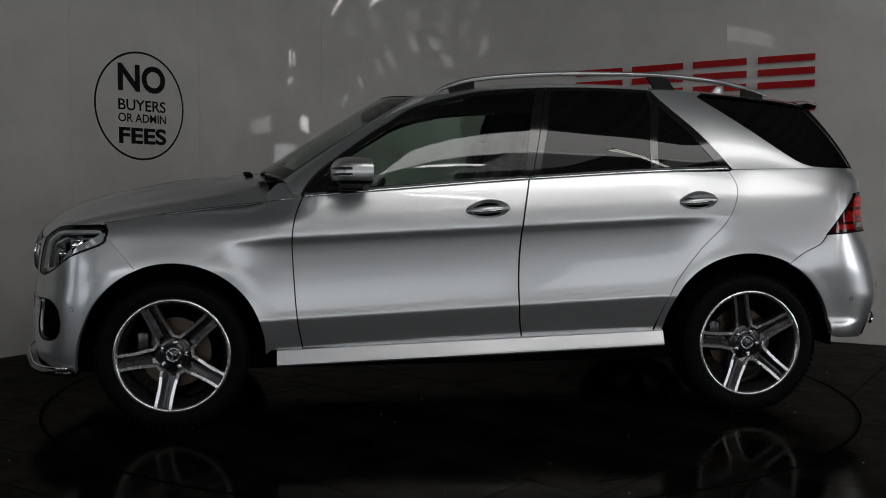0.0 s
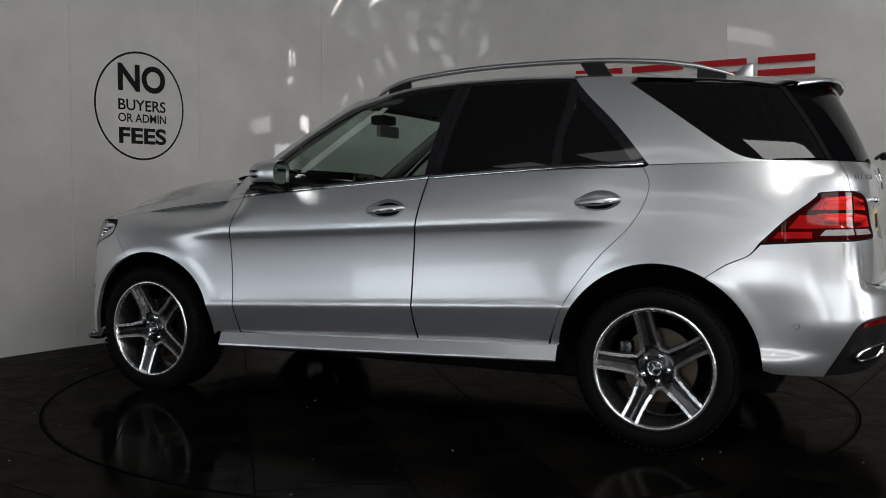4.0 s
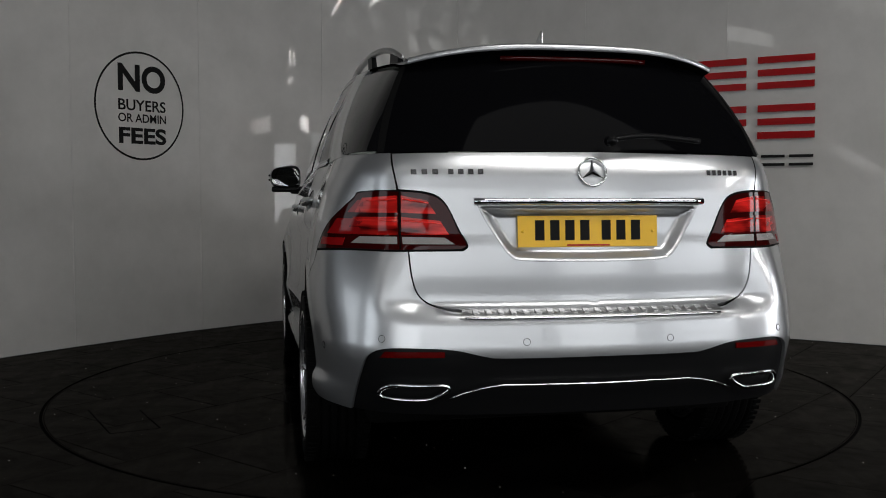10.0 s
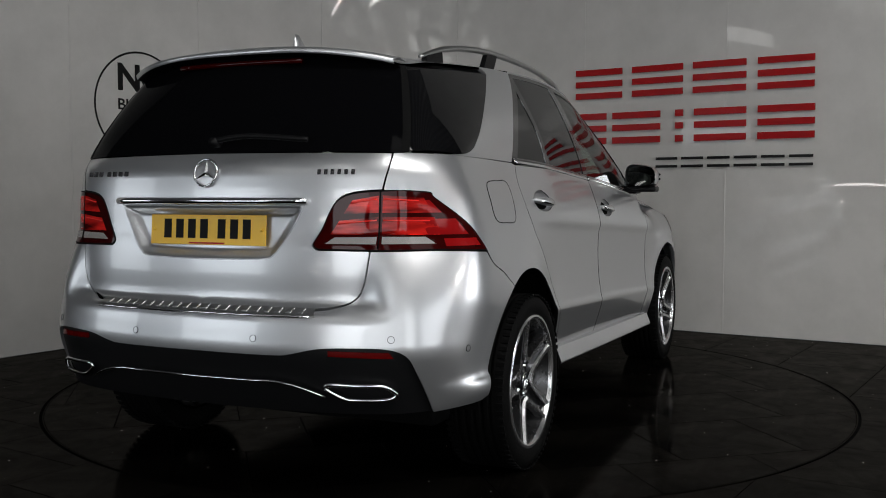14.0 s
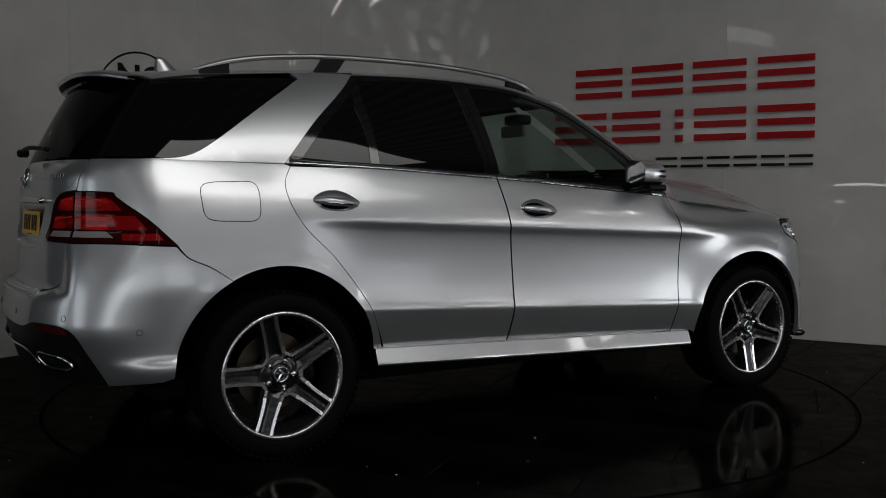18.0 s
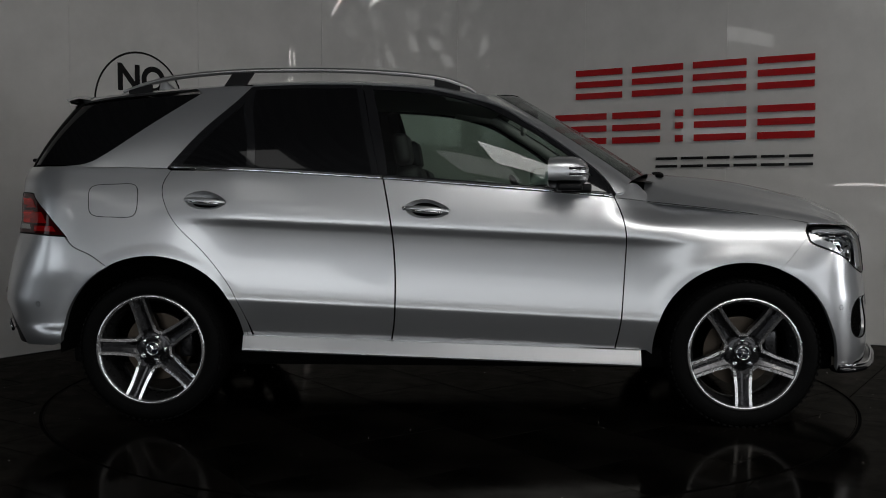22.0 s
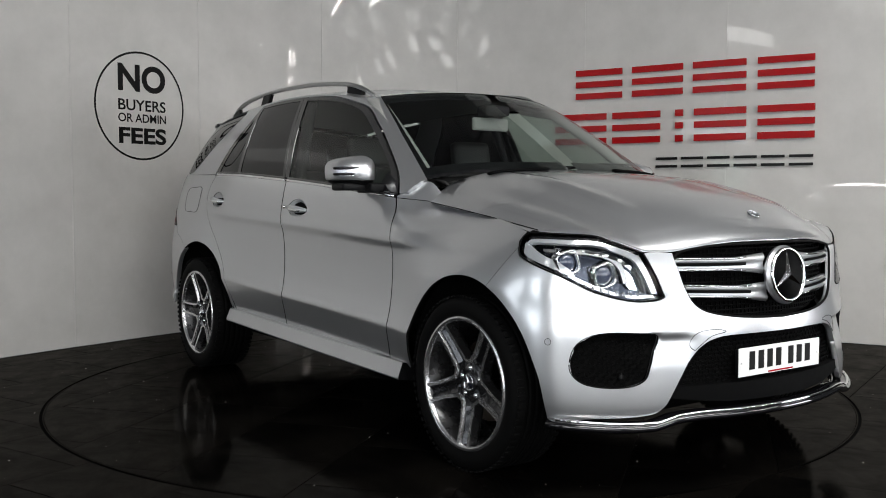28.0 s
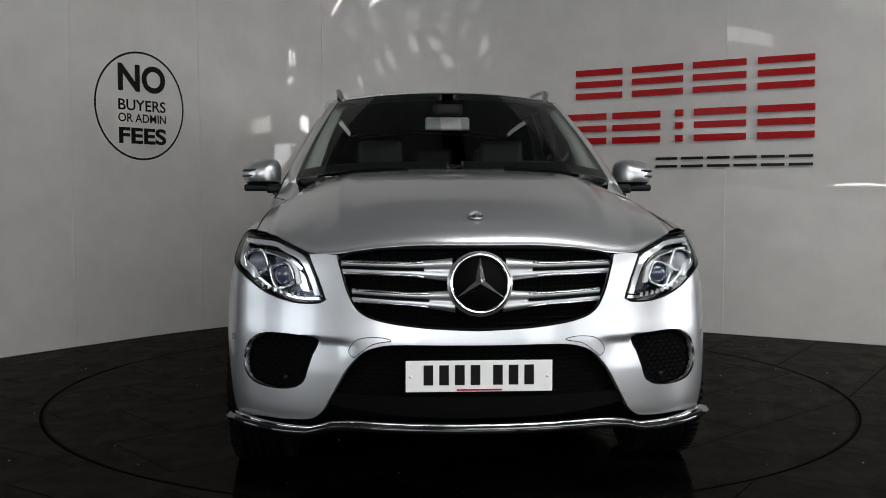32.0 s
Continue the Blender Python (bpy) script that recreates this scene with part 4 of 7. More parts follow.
def dish(poly, depth, side):
    """A hollow that sinks from an outline in the lower body."""
    A = np.array(poly)
    c = A.mean(0)
    V, F, n = [], [], len(poly)
    for k, f in enumerate((1.03, .97, .88, .72, .5, .25, .02)):
        Q = c + (A - c) * f
        P = lower(Q[:, 0], Q[:, 1])
        N = normals(lower, Q[:, 0], Q[:, 1])
        out = np.sign(N[:, 1:2]) * N
        V += [tuple(p * (1, side, 1)) for p in P - out * (.0025 + depth * (1 - f ** 2.4) ** .8 if f < 1 else .0025)]
        if k:
            F += [((k - 1) * n + i, (k - 1) * n + (i + 1) % n, k * n + (i + 1) % n, k * n + i) for i in range(n)]
    me = bpy.data.meshes.new("dish")
    me.from_pydata(V, [], F)
    bm = bmesh.new()
    bm.from_mesh(me)
    bmesh.ops.recalc_face_normals(bm, faces=bm.faces)
    bm.to_mesh(me)
    bm.free()
    return me


def body_panels():
    L = lambda pts: outline(pts, at_low)
    fa = arc(1.4575, .365, .437, 68, 182, 14)
    fa[0] = ("s", 1.6212, .7702, 1)
    fender = L([("s", .985, 1.10, 1), ("s", 1.2, 1.082), ("s", 1.42, 1.052), ("s", 1.62, 1.022), ("s", 1.768, .987, 1), ("s", 1.752, .955), ("s", 1.758, .928, 1)] + fa +
               [("s", .99, .37, 1), ("s", .842, .373, 1), ("s", .868, .53), ("s", .884, .75), ("s", .889, .92), ("s", .871, 1.03), ("s", .838, 1.115, 1)])
    for s, nm in (("l", "fender"), ("r", "fender")):
        part_mesh(nm, skin(lower, [fender], gap=.0015, sides=(s,), scale=(.8, .4), sealed=True), PAINT, CAR)
    ra = arc(-1.4575, .365, .460, 177, 118, 8)
    ra2 = arc(-1.4575, .365, .460, 118, 8, 14)
    rear_edge = [("s", -.952, .42), ("s", -.99, .53), ("s", -1.06, .67), ("s", -1.19, .84), ("s", -1.33, .98), ("s", -1.395, 1.09), ("s", -1.41, 1.18), ("s", -1.375, 1.252)]
    c = lambda p: p[:3] + (1,)
    quarter = L(ra2 + [("s", -.955, .42, 1)] + rear_edge[1:-1] + [c(rear_edge[-1]), ("s", -1.4, 1.262, 1), ("s", -1.8, 1.27), ("s", -2.05, 1.275), ("r", .694, 1.275, 1), ("r", .691, 1.20), ("r", .681, 1.143, 1), ("r", .70, 1.142), ("r", .80, 1.137), ("s", -2.10, 1.117), ("s", -2.0, 1.032), ("s", -1.893, .925, 1), ("s", -1.85, .872), ("s", -1.76, .83)])
    for s in BOTH:
        part_mesh("quarter_panel", skin(lower, [quarter], gap=.0018, sides=(s,), scale=(.8, .4), sealed=True), PAINT, CAR)
    front_door = L([("s", .835, 1.115, 1), ("s", .8675, 1.03), ("s", .8855, .92), ("s", .8805, .75), ("s", .8645, .53), ("s", .8385, .378, 1), ("s", .27, .383), ("s", -.258, .398, 1),
                    ("s", -.238, .53), ("s", -.236, .75), ("s", -.255, .98), ("s", -.298, 1.204, 1), ("s", 0, 1.185), ("s", .5, 1.145)])
    rear_door = L([("s", -.304, 1.205, 1), ("s", -.261, .98), ("s", -.242, .75), ("s", -.244, .53), ("s", -.264, .398, 1), ("s", -.6, .408), ("s", -.945, .418, 1)] + rear_edge[1:-1] + [c(rear_edge[-1]), ("s", -.95, 1.243)])
    front_door, rear_door = keyhole(shrink(front_door, .0012), handle_cup("f")), keyhole(shrink(rear_door, .0012), handle_cup("r"))
    doors = {}
    for s in BOTH:
        doors["f" + s] = part_mesh("front_door", skin(lower, [front_door], sides=(s,), scale=(1, .35), sealed=True), PAINT, CAR)
        doors["r" + s] = part_mesh("rear_door", skin(lower, [rear_door], sides=(s,), scale=(1, .35), sealed=True), PAINT, CAR)
    # front bumper, in two outlines that meet across the corner vents
    lamp_low = [("s", 1.758, .928, 1), ("s", 1.784, .888), ("f", .871, .823), ("f", .782, .766), ("f", .67, .733), ("f", .58, .733), ("f", .543, .748, 1), ("f", .573, .83), ("f", .607, .91, 1), ("f", .56, .913), ("f", .506, .910, 1)]
    gr = [c(("f", .501, .886))] + [(k, a, z - .003) for k, a, z, *r in GRILLE[5:-1]] + [("f", 0, .648, 1)]
    fog_top = [("f", .593, .55, 1), ("f", .575, .606), ("f", .66, .619), ("f", .775, .617), ("f", .84, .58), ("f", .853, .55, 1)]
    intake = [("f", 0, .60, 1), ("f", .28, .598), ("f", .37, .585), ("f", .42, .56), ("f", .455, .525, 1), ("f", .475, .50, 1)]
    fb = arc(1.4575, .365, .437, 25, 68, 7)
    top = L(lamp_low + gr + intake + fog_top + [("s", 1.853, .55, 1)] + fb[1:-1] + [("s", 1.6212, .7702, 1)])
    low = L([("f", .475, .50, 1), ("f", .556, .352, 1), ("f", .60, .318), ("f", .70, .306), ("f", .80, .303), ("s", 1.98, .29), ("s", 1.915, .272, 1), ("s", 1.910, .36), ("s", 1.893, .45)] + [("s", 1.853, .55, 1), ("f", .853, .55, 1), ("f", .862, .515), ("f", .856, .465), ("f", .815, .428), ("f", .72, .417), ("f", .637, .44), ("f", .61, .50), ("f", .593, .55, 1)])
    part_mesh("front_bumper", skin(lower, [top, low], depth=.022, sides=BOTH, cell=.02), PAINT, CAR)
    # tailgate
    rec = [("r", 0, 1.09, 1), ("r", .41, 1.09, 1), ("r", .385, 1.04), ("r", .335, .96), ("r", .30, .915), ("r", .25, .898), ("r", 0, .892, 1)]
    gate = L([("r", 0, 1.279, 1), ("r", .69, 1.272, 1), ("r", .687, 1.20), ("r", .677, 1.146, 1), ("r", .543, 1.121), ("r", .471, 1.0), ("r", .445, .952), ("r", .462, .932, 1), ("r", .645, .930, 1), ("r", .63, .82), ("r", .60, .765), ("r", .54, .739), ("r", .43, .731), ("r", 0, .731, 1)] + rec[::-1])
    gate_ob = part_mesh("tailgate", skin(lower, [gate], gap=.001, depth=.02, sides=BOTH), PAINT, CAR)
    ring = np.array(L(rec))
    k = [i for i in range(len(ring)) if not (ring[i, 0] > LEN - 1e-4 and ring[i - 1, 0] > LEN - 1e-4)]
    seg_a, seg_b = ring[[i - 1 for i in k]], ring[k]

    def hollow(u, z):
        """The tailgate sunk towards the plate: a sloped border inside the outline."""
        q = np.stack([u, z], -1)[..., None, :]
        d = seg_b - seg_a
        f = np.clip(((q - seg_a) * d).sum(-1) / ((d * d).sum(-1) + 1e-12), 0, 1)
        near = np.linalg.norm(q - seg_a - d * f[..., None], axis=-1).min(-1)
        n = normals(lower, u, z)
        n = n * np.sign(-n[..., :1])
        return lower(u, z) - n * (.034 * smooth(0, .042, near))[..., None]
    part_mesh("plate_recess", skin(hollow, [L(rec)], lift=-.0005, depth=0, sides=BOTH, cell=.009), PAINT, gate_ob)
    # rear bumper
    rb = L([("r", 0, .7225, 1), ("r", .43, .7225), ("r", .543, .7345), ("r", .6035, .7625), ("r", .634, .82), ("r", .649, .929, 1), ("r", .70, .929), ("r", .85, .929), ("s", -1.897, .918, 1), ("s", -1.85, .8695), ("s", -1.76, .8275)] + ra[::-1] +
           [("s", -1.958, .375, 1), ("s", -2.1, .366), ("r", .835, .362, 1), ("r", .815, .50), ("r", .79, .572), ("r", .73, .60), ("r", .60, .603), ("r", .50, .597), ("r", .40, .575), ("r", .33, .569), ("r", 0, .569, 1)])
    part_mesh("rear_bumper", skin(lower, [rb], gap=.0008, depth=.03, sides=BOTH), PAINT, CAR)
    dif = L([("r", 0, .572, 1), ("r", .33, .572), ("r", .40, .578), ("r", .50, .60), ("r", .60, .606), ("r", .73, .603), ("r", .793, .574), ("r", .82, .50), ("r", .84, .36, 1), ("r", .6, .36), ("r", 0, .36, 1)])
    part_mesh("diffuser", skin(lower, [dif], lift=-.012, depth=.03, sides=BOTH), APRON, CAR, "satin black lower apron")
    # lamps
    tl = L(TAIL_LAMP)
    for s in BOTH:
        t = part_mesh("tail_lamp", skin(lower, [tl], lift=.002, depth=.03, sides=(s,), cell=.02), RED_DEEP, CAR, "red tail lamp with a clear lower strip")
        bands = ((RED_BAND, "light_band", ((.552, 1.060), (.582, 1.107), (.668, 1.124), (.668, 1.064))), (RED_BAND, "light_band", ((.508, .988), (.538, 1.036), (.668, 1.050), (.668, .986))),
                 (CLEAR_STRIP, "clear_strip", ((.490, .955), (.524, .978), (.666, .980), (.664, .955))),
                 (RED_BAND, "light_band", ((.680, 1.064), (.680, 1.124), (.79, 1.116), (.815, 1.064))), (RED_BAND, "light_band", ((.680, .986), (.680, 1.050), (.82, 1.048), (.845, .986))),
                 (CLEAR_STRIP, "clear_strip", ((.682, .955), (.682, .980), (.80, .979), (.83, .955))))
        for mat, nm, pts in bands:
            poly = L([("r", y, z, 1) for y, z in pts])
            part_mesh(nm, skin(lower, [poly], lift=.0035, depth=.002, sides=(s,), cell=.02), mat, t)
        for z0, z1, xa, xb in ((1.064, 1.108, -2.085, -2.14), (.986, 1.042, -2.0, -2.14), (.945, .972, -1.945, -2.09)):
            poly = L([("s", xa - (z1 - z0) * .75, z1, 1), ("s", xb, z1, 1), ("s", xb, z0, 1), ("s", xa, z0, 1)])
            part_mesh("side_band", skin(lower, [poly], lift=.0035, depth=.002, sides=(s,), cell=.02), RED_LENS, t)
        sg = 1 if s == "l" else -1
        for ya, yb, za, zb in ((.578, .664, 1.098, 1.112), (.534, .664, 1.026, 1.038), (.684, .78, 1.112, 1.106), (.684, .81, 1.038, 1.036)):
            run = [low3("r", ya + (yb - ya) * k / 6, za + (zb - za) * k / 6) for k in range(7)]
            part("light_guide", tube_bm([(p[0] - .004, sg * p[1], p[2]) for p in run], .0028, 6), RED_BRIGHT, t)
    for s, sg in (("l", 1), ("r", -1)):
        rim = [lower(np.array(a), np.array(b)) * (1, sg, 1) for a, b in tl]
        part("lamp_edge", tube_bm([tuple(q) for q in rim], .003, 6, closed=True), SEAM, CAR)
        part("lamp_split", tube_bm([tuple(low3("r", .673, z) * (1, sg, 1) + np.array((-.003, 0, 0))) for z in np.linspace(.94, 1.138, 8)], .0028, 6), SEAM, CAR)
    headlamps(L)
    return doors


DRL = plain("drl_lens", (0.62, 0.64, 0.66), 0.12, 0.5, coat=1, vary=0)
LENS = plain("lens_glass", (0.035, 0.045, 0.075), 0.04, coat=1.0, vary=0)


def headlamps(L):
    hl = L(LAMP)
    for s in BOTH:
        sg = 1 if s == "l" else -1
        h = part_mesh("headlamp", skin(lower, [hl], lift=-.075, depth=0, sides=(s,), cell=.025), LAMP_INNER, CAR, "clear headlamp with twin square projectors and a bright strip")
        part_mesh("housing_wall", skin(lower, [hl], lift=-.075, depth=-.074, sides=(s,), cell=.4), STEEL, h)
        c = part_mesh("clear_cover", skin(lower, [hl], lift=0, depth=.004, sides=(s,), cell=.03), LAMP_GLASS, h, "clear cover")
        c.visible_shadow = False
        rim = [tuple(lower(np.array(a), np.array(b)) * (1, sg, 1)) for a, b in hl]
        part("surround", tube_bm(rim, .0026, 6, closed=True), SEAM, h)
        cap = L([("s", 1.776, .970, 1), ("s", 1.82, .979), ("f", .765, .972), ("f", .71, .953), ("f", .66, .930), ("f", .622, .910, 1), ("f", .634, .911), ("f", .70, .947), ("f", .76, .967), ("s", 1.83, .975), ("s", 1.80, .968, 1)])
        part_mesh("upper_mask", skin(lower, [cap], lift=-.012, depth=.02, sides=(s,), cell=.02), GLOSS, h)
        br = L([("s", 1.784, .950, 1), ("s", 1.82, .966), ("f", .765, .960), ("f", .70, .938), ("f", .632, .903), ("f", .598, .84), ("f", .571, .764, 1), ("f", .590, .762, 1), ("f", .617, .834), ("f", .650, .889), ("f", .71, .919), ("f", .765, .943), ("s", 1.825, .953), ("s", 1.79, .940, 1)])
        part_mesh("daytime_strip", skin(lower, [br], lift=-.010, depth=.02, sides=(s,), cell=.02), DRL, h, "bright white light strip")
        low = L([("f", .575, .747, 1), ("f", .67, .748), ("f", .77, .777), ("f", .852, .826, 1), ("f", .846, .834, 1), ("f", .76, .785), ("f", .67, .757), ("f", .58, .757, 1)])
        part_mesh("lower_trim", skin(lower, [low], lift=-.025, depth=.015, sides=(s,), cell=.02), CHROME, h)
        inn = L([("f", .630, .775, 1), ("f", .645, .825, 1), ("f", .672, .852), ("f", .668, .80), ("f", .655, .778, 1)])
        part_mesh("side_reflector", skin(lower, [inn], lift=-.045, depth=.02, sides=(s,), cell=.02), CHROME, h)
        # bright bracket beside the outer projector
        brk = L([("s", 1.772, .955, 1), ("s", 1.776, .930), ("s", 1.80, .898), ("f", .868, .842), ("f", .835, .816, 1), ("f", .832, .830, 1), ("f", .858, .866), ("s", 1.85, .915), ("s", 1.80, .944, 1)])
        part_mesh("outer_bracket", skin(lower, [brk], lift=-.014, depth=.02, sides=(s,), cell=.02), DRL, h)
        second = L([("f", .80, .934, 1), ("f", .70, .902), ("f", .648, .862, 1), ("f", .654, .853, 1), ("f", .70, .888), ("f", .80, .923, 1)])
        part_mesh("inner_strip", skin(lower, [second], lift=-.03, depth=.015, sides=(s,), cell=.02), CHROME, h)
        wing = L([("f", .66, .80, 1), ("f", .685, .882), ("f", .76, .925), ("s", 1.845, .94, 1), ("s", 1.85, .93, 1), ("f", .77, .908), ("f", .70, .872), ("f", .678, .80, 1)])
        part_mesh("reflector_wing", skin(lower, [wing], lift=-.04, depth=.02, sides=(s,), cell=.02), STEEL, h)
        for k in range(9):
            p = low3("f", .625 + .024 * k, .748 + .0005 * k * k + .0012 * k)
            part("trim_rib", box_bm((.012, .006, .016), (p[0] - .028, sg * p[1], p[2] + .008), .0015, turn=Matrix.Rotation(sg * radians(20), 4, "Z")), DRL, h, smooth=False)
        for yy, zz, r in ((.715, .826, .040), (.822, .872, .040)):
            p = low3("f", yy, zz)
            m = Matrix.Translation((p[0] - .052, sg * p[1], p[2])) @ Matrix.Rotation(sg * radians(16), 4, "Z") @ Matrix.Rotation(sg * radians(-18), 4, "X")
            se = lambda q, k: (math.copysign(abs(math.cos(q)) ** .55, math.cos(q)) * k, math.copysign(abs(math.sin(q)) ** .55, math.sin(q)) * k)
            bm = bmesh.new()
            rings = []
            for k, x in ((r * 1.28, -.022), (r * 1.18, .004), (r * 1.10, .010), (r * .96, .006), (r * .90, -.02)):
                rings.append([bm.verts.new((x, *se(2 * math.pi * q / 32, k))) for q in range(32)])
            for a, b in zip(rings, rings[1:]):
                for q in range(32):
                    bm.faces.new((a[q], a[(q + 1) % 32], b[(q + 1) % 32], b[q]))
            bmesh.ops.recalc_face_normals(bm, faces=bm.faces)
            bmesh.ops.transform(bm, matrix=m, verts=bm.verts)
            part("bezel", bm, CHROME, h, "bright square bezel")
            bm = bmesh.new()
            bmesh.ops.create_uvsphere(bm, u_segments=24, v_segments=12, radius=r * .93)
            bmesh.ops.transform(bm, matrix=m @ Matrix.Translation((-.014, 0, 0)) @ Matrix.Diagonal((.5, 1, 1, 1)), verts=bm.verts)
            part("projector_lens", bm, LENS, h)
        for yy, zz in ((.757, .85), (.752, .826), (.855, .90), (.848, .918)):
            p = low3("f", yy, zz)
            part("reflector_fin", box_bm((.03, .012, .022), (p[0] - .05, sg * p[1], p[2]), .003, turn=Matrix.Rotation(sg * radians(25), 4, "Z")), CHROME, h, smooth=False)


def inner_shell():
    """Dark structure behind the panel gaps."""
    us, zs = np.linspace(0, LEN, 150), np.linspace(.30, 1.26, 34)
    U, Z = np.meshgrid(us, zs, indexing="ij")
    P = lower(U, Z) - normals(lower, U, Z) * .016
    V, F = [], []
    for s in (1, -1):
        o = len(V)
        V += [tuple(p * (1, s, 1)) for p in P.reshape(-1, 3)]
        for i in range(149):
            for j in range(33):
                c = P[i:i + 2, j:j + 2].reshape(-1, 3).mean(0)
                if min(math.hypot(c[0] - 1.4575, c[2] - .365), math.hypot(c[0] + 1.4575, c[2] - .365)) < .475 or (abs(c[0]) > .95 and abs(c[0]) < 1.96 and c[2] < .42 and c[1] > .7):
                    continue
                if c[0] > .8 and c[2] > float(np.interp(c[0], [.985, 1.2, 1.42, 1.62, 1.775], [1.06, 1.04, 1.01, .97, .93])):
                    continue
                if c[0] > 1.75 or (c[0] < -2.15 and c[1] < .45 and .86 < c[2] < 1.12) or c[2] > 1.10 and -1.45 < c[0]:
                    continue
                if c[0] < -1.85 and c[2] < .6:
                    continue
                k = o + i * 34 + j
                F.append((k, k + 34, k + 35, k + 1) if s > 0 else (k, k + 1, k + 35, k + 34))
    me = bpy.data.meshes.new("shell")
    me.from_pydata(V, [], F)
    part_mesh("body_structure", me, LINER, CAR, "dark inner structure", True)
    # wheel housings
    for xw in (1.4575, -1.4575):
        for sg in (1, -1):
            R = .462 if xw > 0 else .482
            bm = bmesh.new()
            prev = None
            for i in range(33):
                a = radians(-4 + 188 * i / 32)
                cur = [bm.verts.new((xw + R * math.cos(a), sg * y, .365 + R * math.sin(a))) for y in ((.885, .84, .50) if xw > 0 else (.915, .86, .50))] + [bm.verts.new((xw, sg * .50, .365))]
                if prev:
                    for k in range(2):
                        bm.faces.new((prev[k], cur[k], cur[k + 1], prev[k + 1]))
                    bm.faces.new((prev[2], cur[2], cur[3]))
                prev = cur
            part("wheel_housing", bm, LINER, CAR)
    # under tray
    bm = box_bm((3.9, 1.5, .10), (0, 0, .30), .03)
    box_bm((.9, 1.0, .25), (-1.7, 0, .42), .05, bm)
    box_bm((.8, 1.0, .3), (1.6, 0, .45), .05, bm)
    part("under_tray", bm, LINER, CAR)


def shoulders():
    """Tops of the front wings, rolled over to the bonnet, and the panel at the foot of the screen pillar."""
    for sg in (1, -1):
        xs = np.linspace(1.02, 1.782, 26)
        zt = np.interp(xs, [.985, 1.2, 1.42, 1.62, 1.775], [1.10, 1.082, 1.052, 1.022, .985])
        ab = [at_low("s", x, z) for x, z in zip(xs, zt)]
        U, Z = np.array([a for a, b in ab]), np.array([b for a, b in ab])
        P0 = lower(U, Z)
        T0 = lower(U, Z + .004) - lower(U, Z - .004)
        s = np.clip((xs - .985) / (1.79 - .985), 0, 1)
        P1 = hood(np.full_like(s, .999), s) + np.array((0, .002, 0))
        T1 = hood(np.full_like(s, .96), s) - hood(np.full_like(s, .999), s)
        d = np.linalg.norm(P1 - P0, axis=1, keepdims=True)
        T0 = T0 / np.linalg.norm(T0, axis=1, keepdims=True) * d
        T1 = T1 / np.linalg.norm(T1, axis=1, keepdims=True) * d
        rows = []
        for k in range(7):
            t = k / 6
            rows.append((2 * t ** 3 - 3 * t * t + 1) * P0 + (t ** 3 - 2 * t * t + t) * T0 + (3 * t * t - 2 * t ** 3) * P1 + (t ** 3 - t * t) * T1)
        bm = bmesh.new()
        vs = [[bm.verts.new(tuple(p * (1, sg, 1))) for p in r] for r in rows]
        for a, b in zip(vs, vs[1:]):
            for i in range(len(xs) - 1):
                bm.faces.new((a[i], a[i + 1], b[i + 1], b[i]))
        bmesh.ops.recalc_face_normals(bm, faces=bm.faces)
        part("wing_top", bm, PAINT, CAR)
        lowc = [low3("s", x, z) for x, z in zip(np.linspace(.84, 1.018, 8), np.linspace(1.116, 1.098, 8))]
        inn = spline([tuple(upper(np.array(gidx(4)), np.array(.0))), (.90, .795, 1.170), (.95, .765, 1.190), tuple(hood(np.array(.93), np.array(.02)) - np.array((.004, 0, 0)))], 6)
        inn = [inn[int(round(k * (len(inn) - 1) / 7))] for k in range(8)]
        bm = bmesh.new()
        vs = []
        for a, b in zip(lowc, inn):
            a, b = np.array(a), np.array(b)
            vs.append([bm.verts.new(tuple((a + (b - a) * t + np.array((0, .5, .5)) * .003 * math.sin(math.pi * t)) * (1, sg, 1))) for t in np.linspace(0, 1, 7)])
        for a, b in zip(vs, vs[1:]):
            for i in range(6):
                bm.faces.new((a[i], a[i + 1], b[i + 1], b[i]))
        bmesh.ops.recalc_face_normals(bm, faces=bm.faces)
        part("pillar_foot_panel", bm, PAINT, CAR)


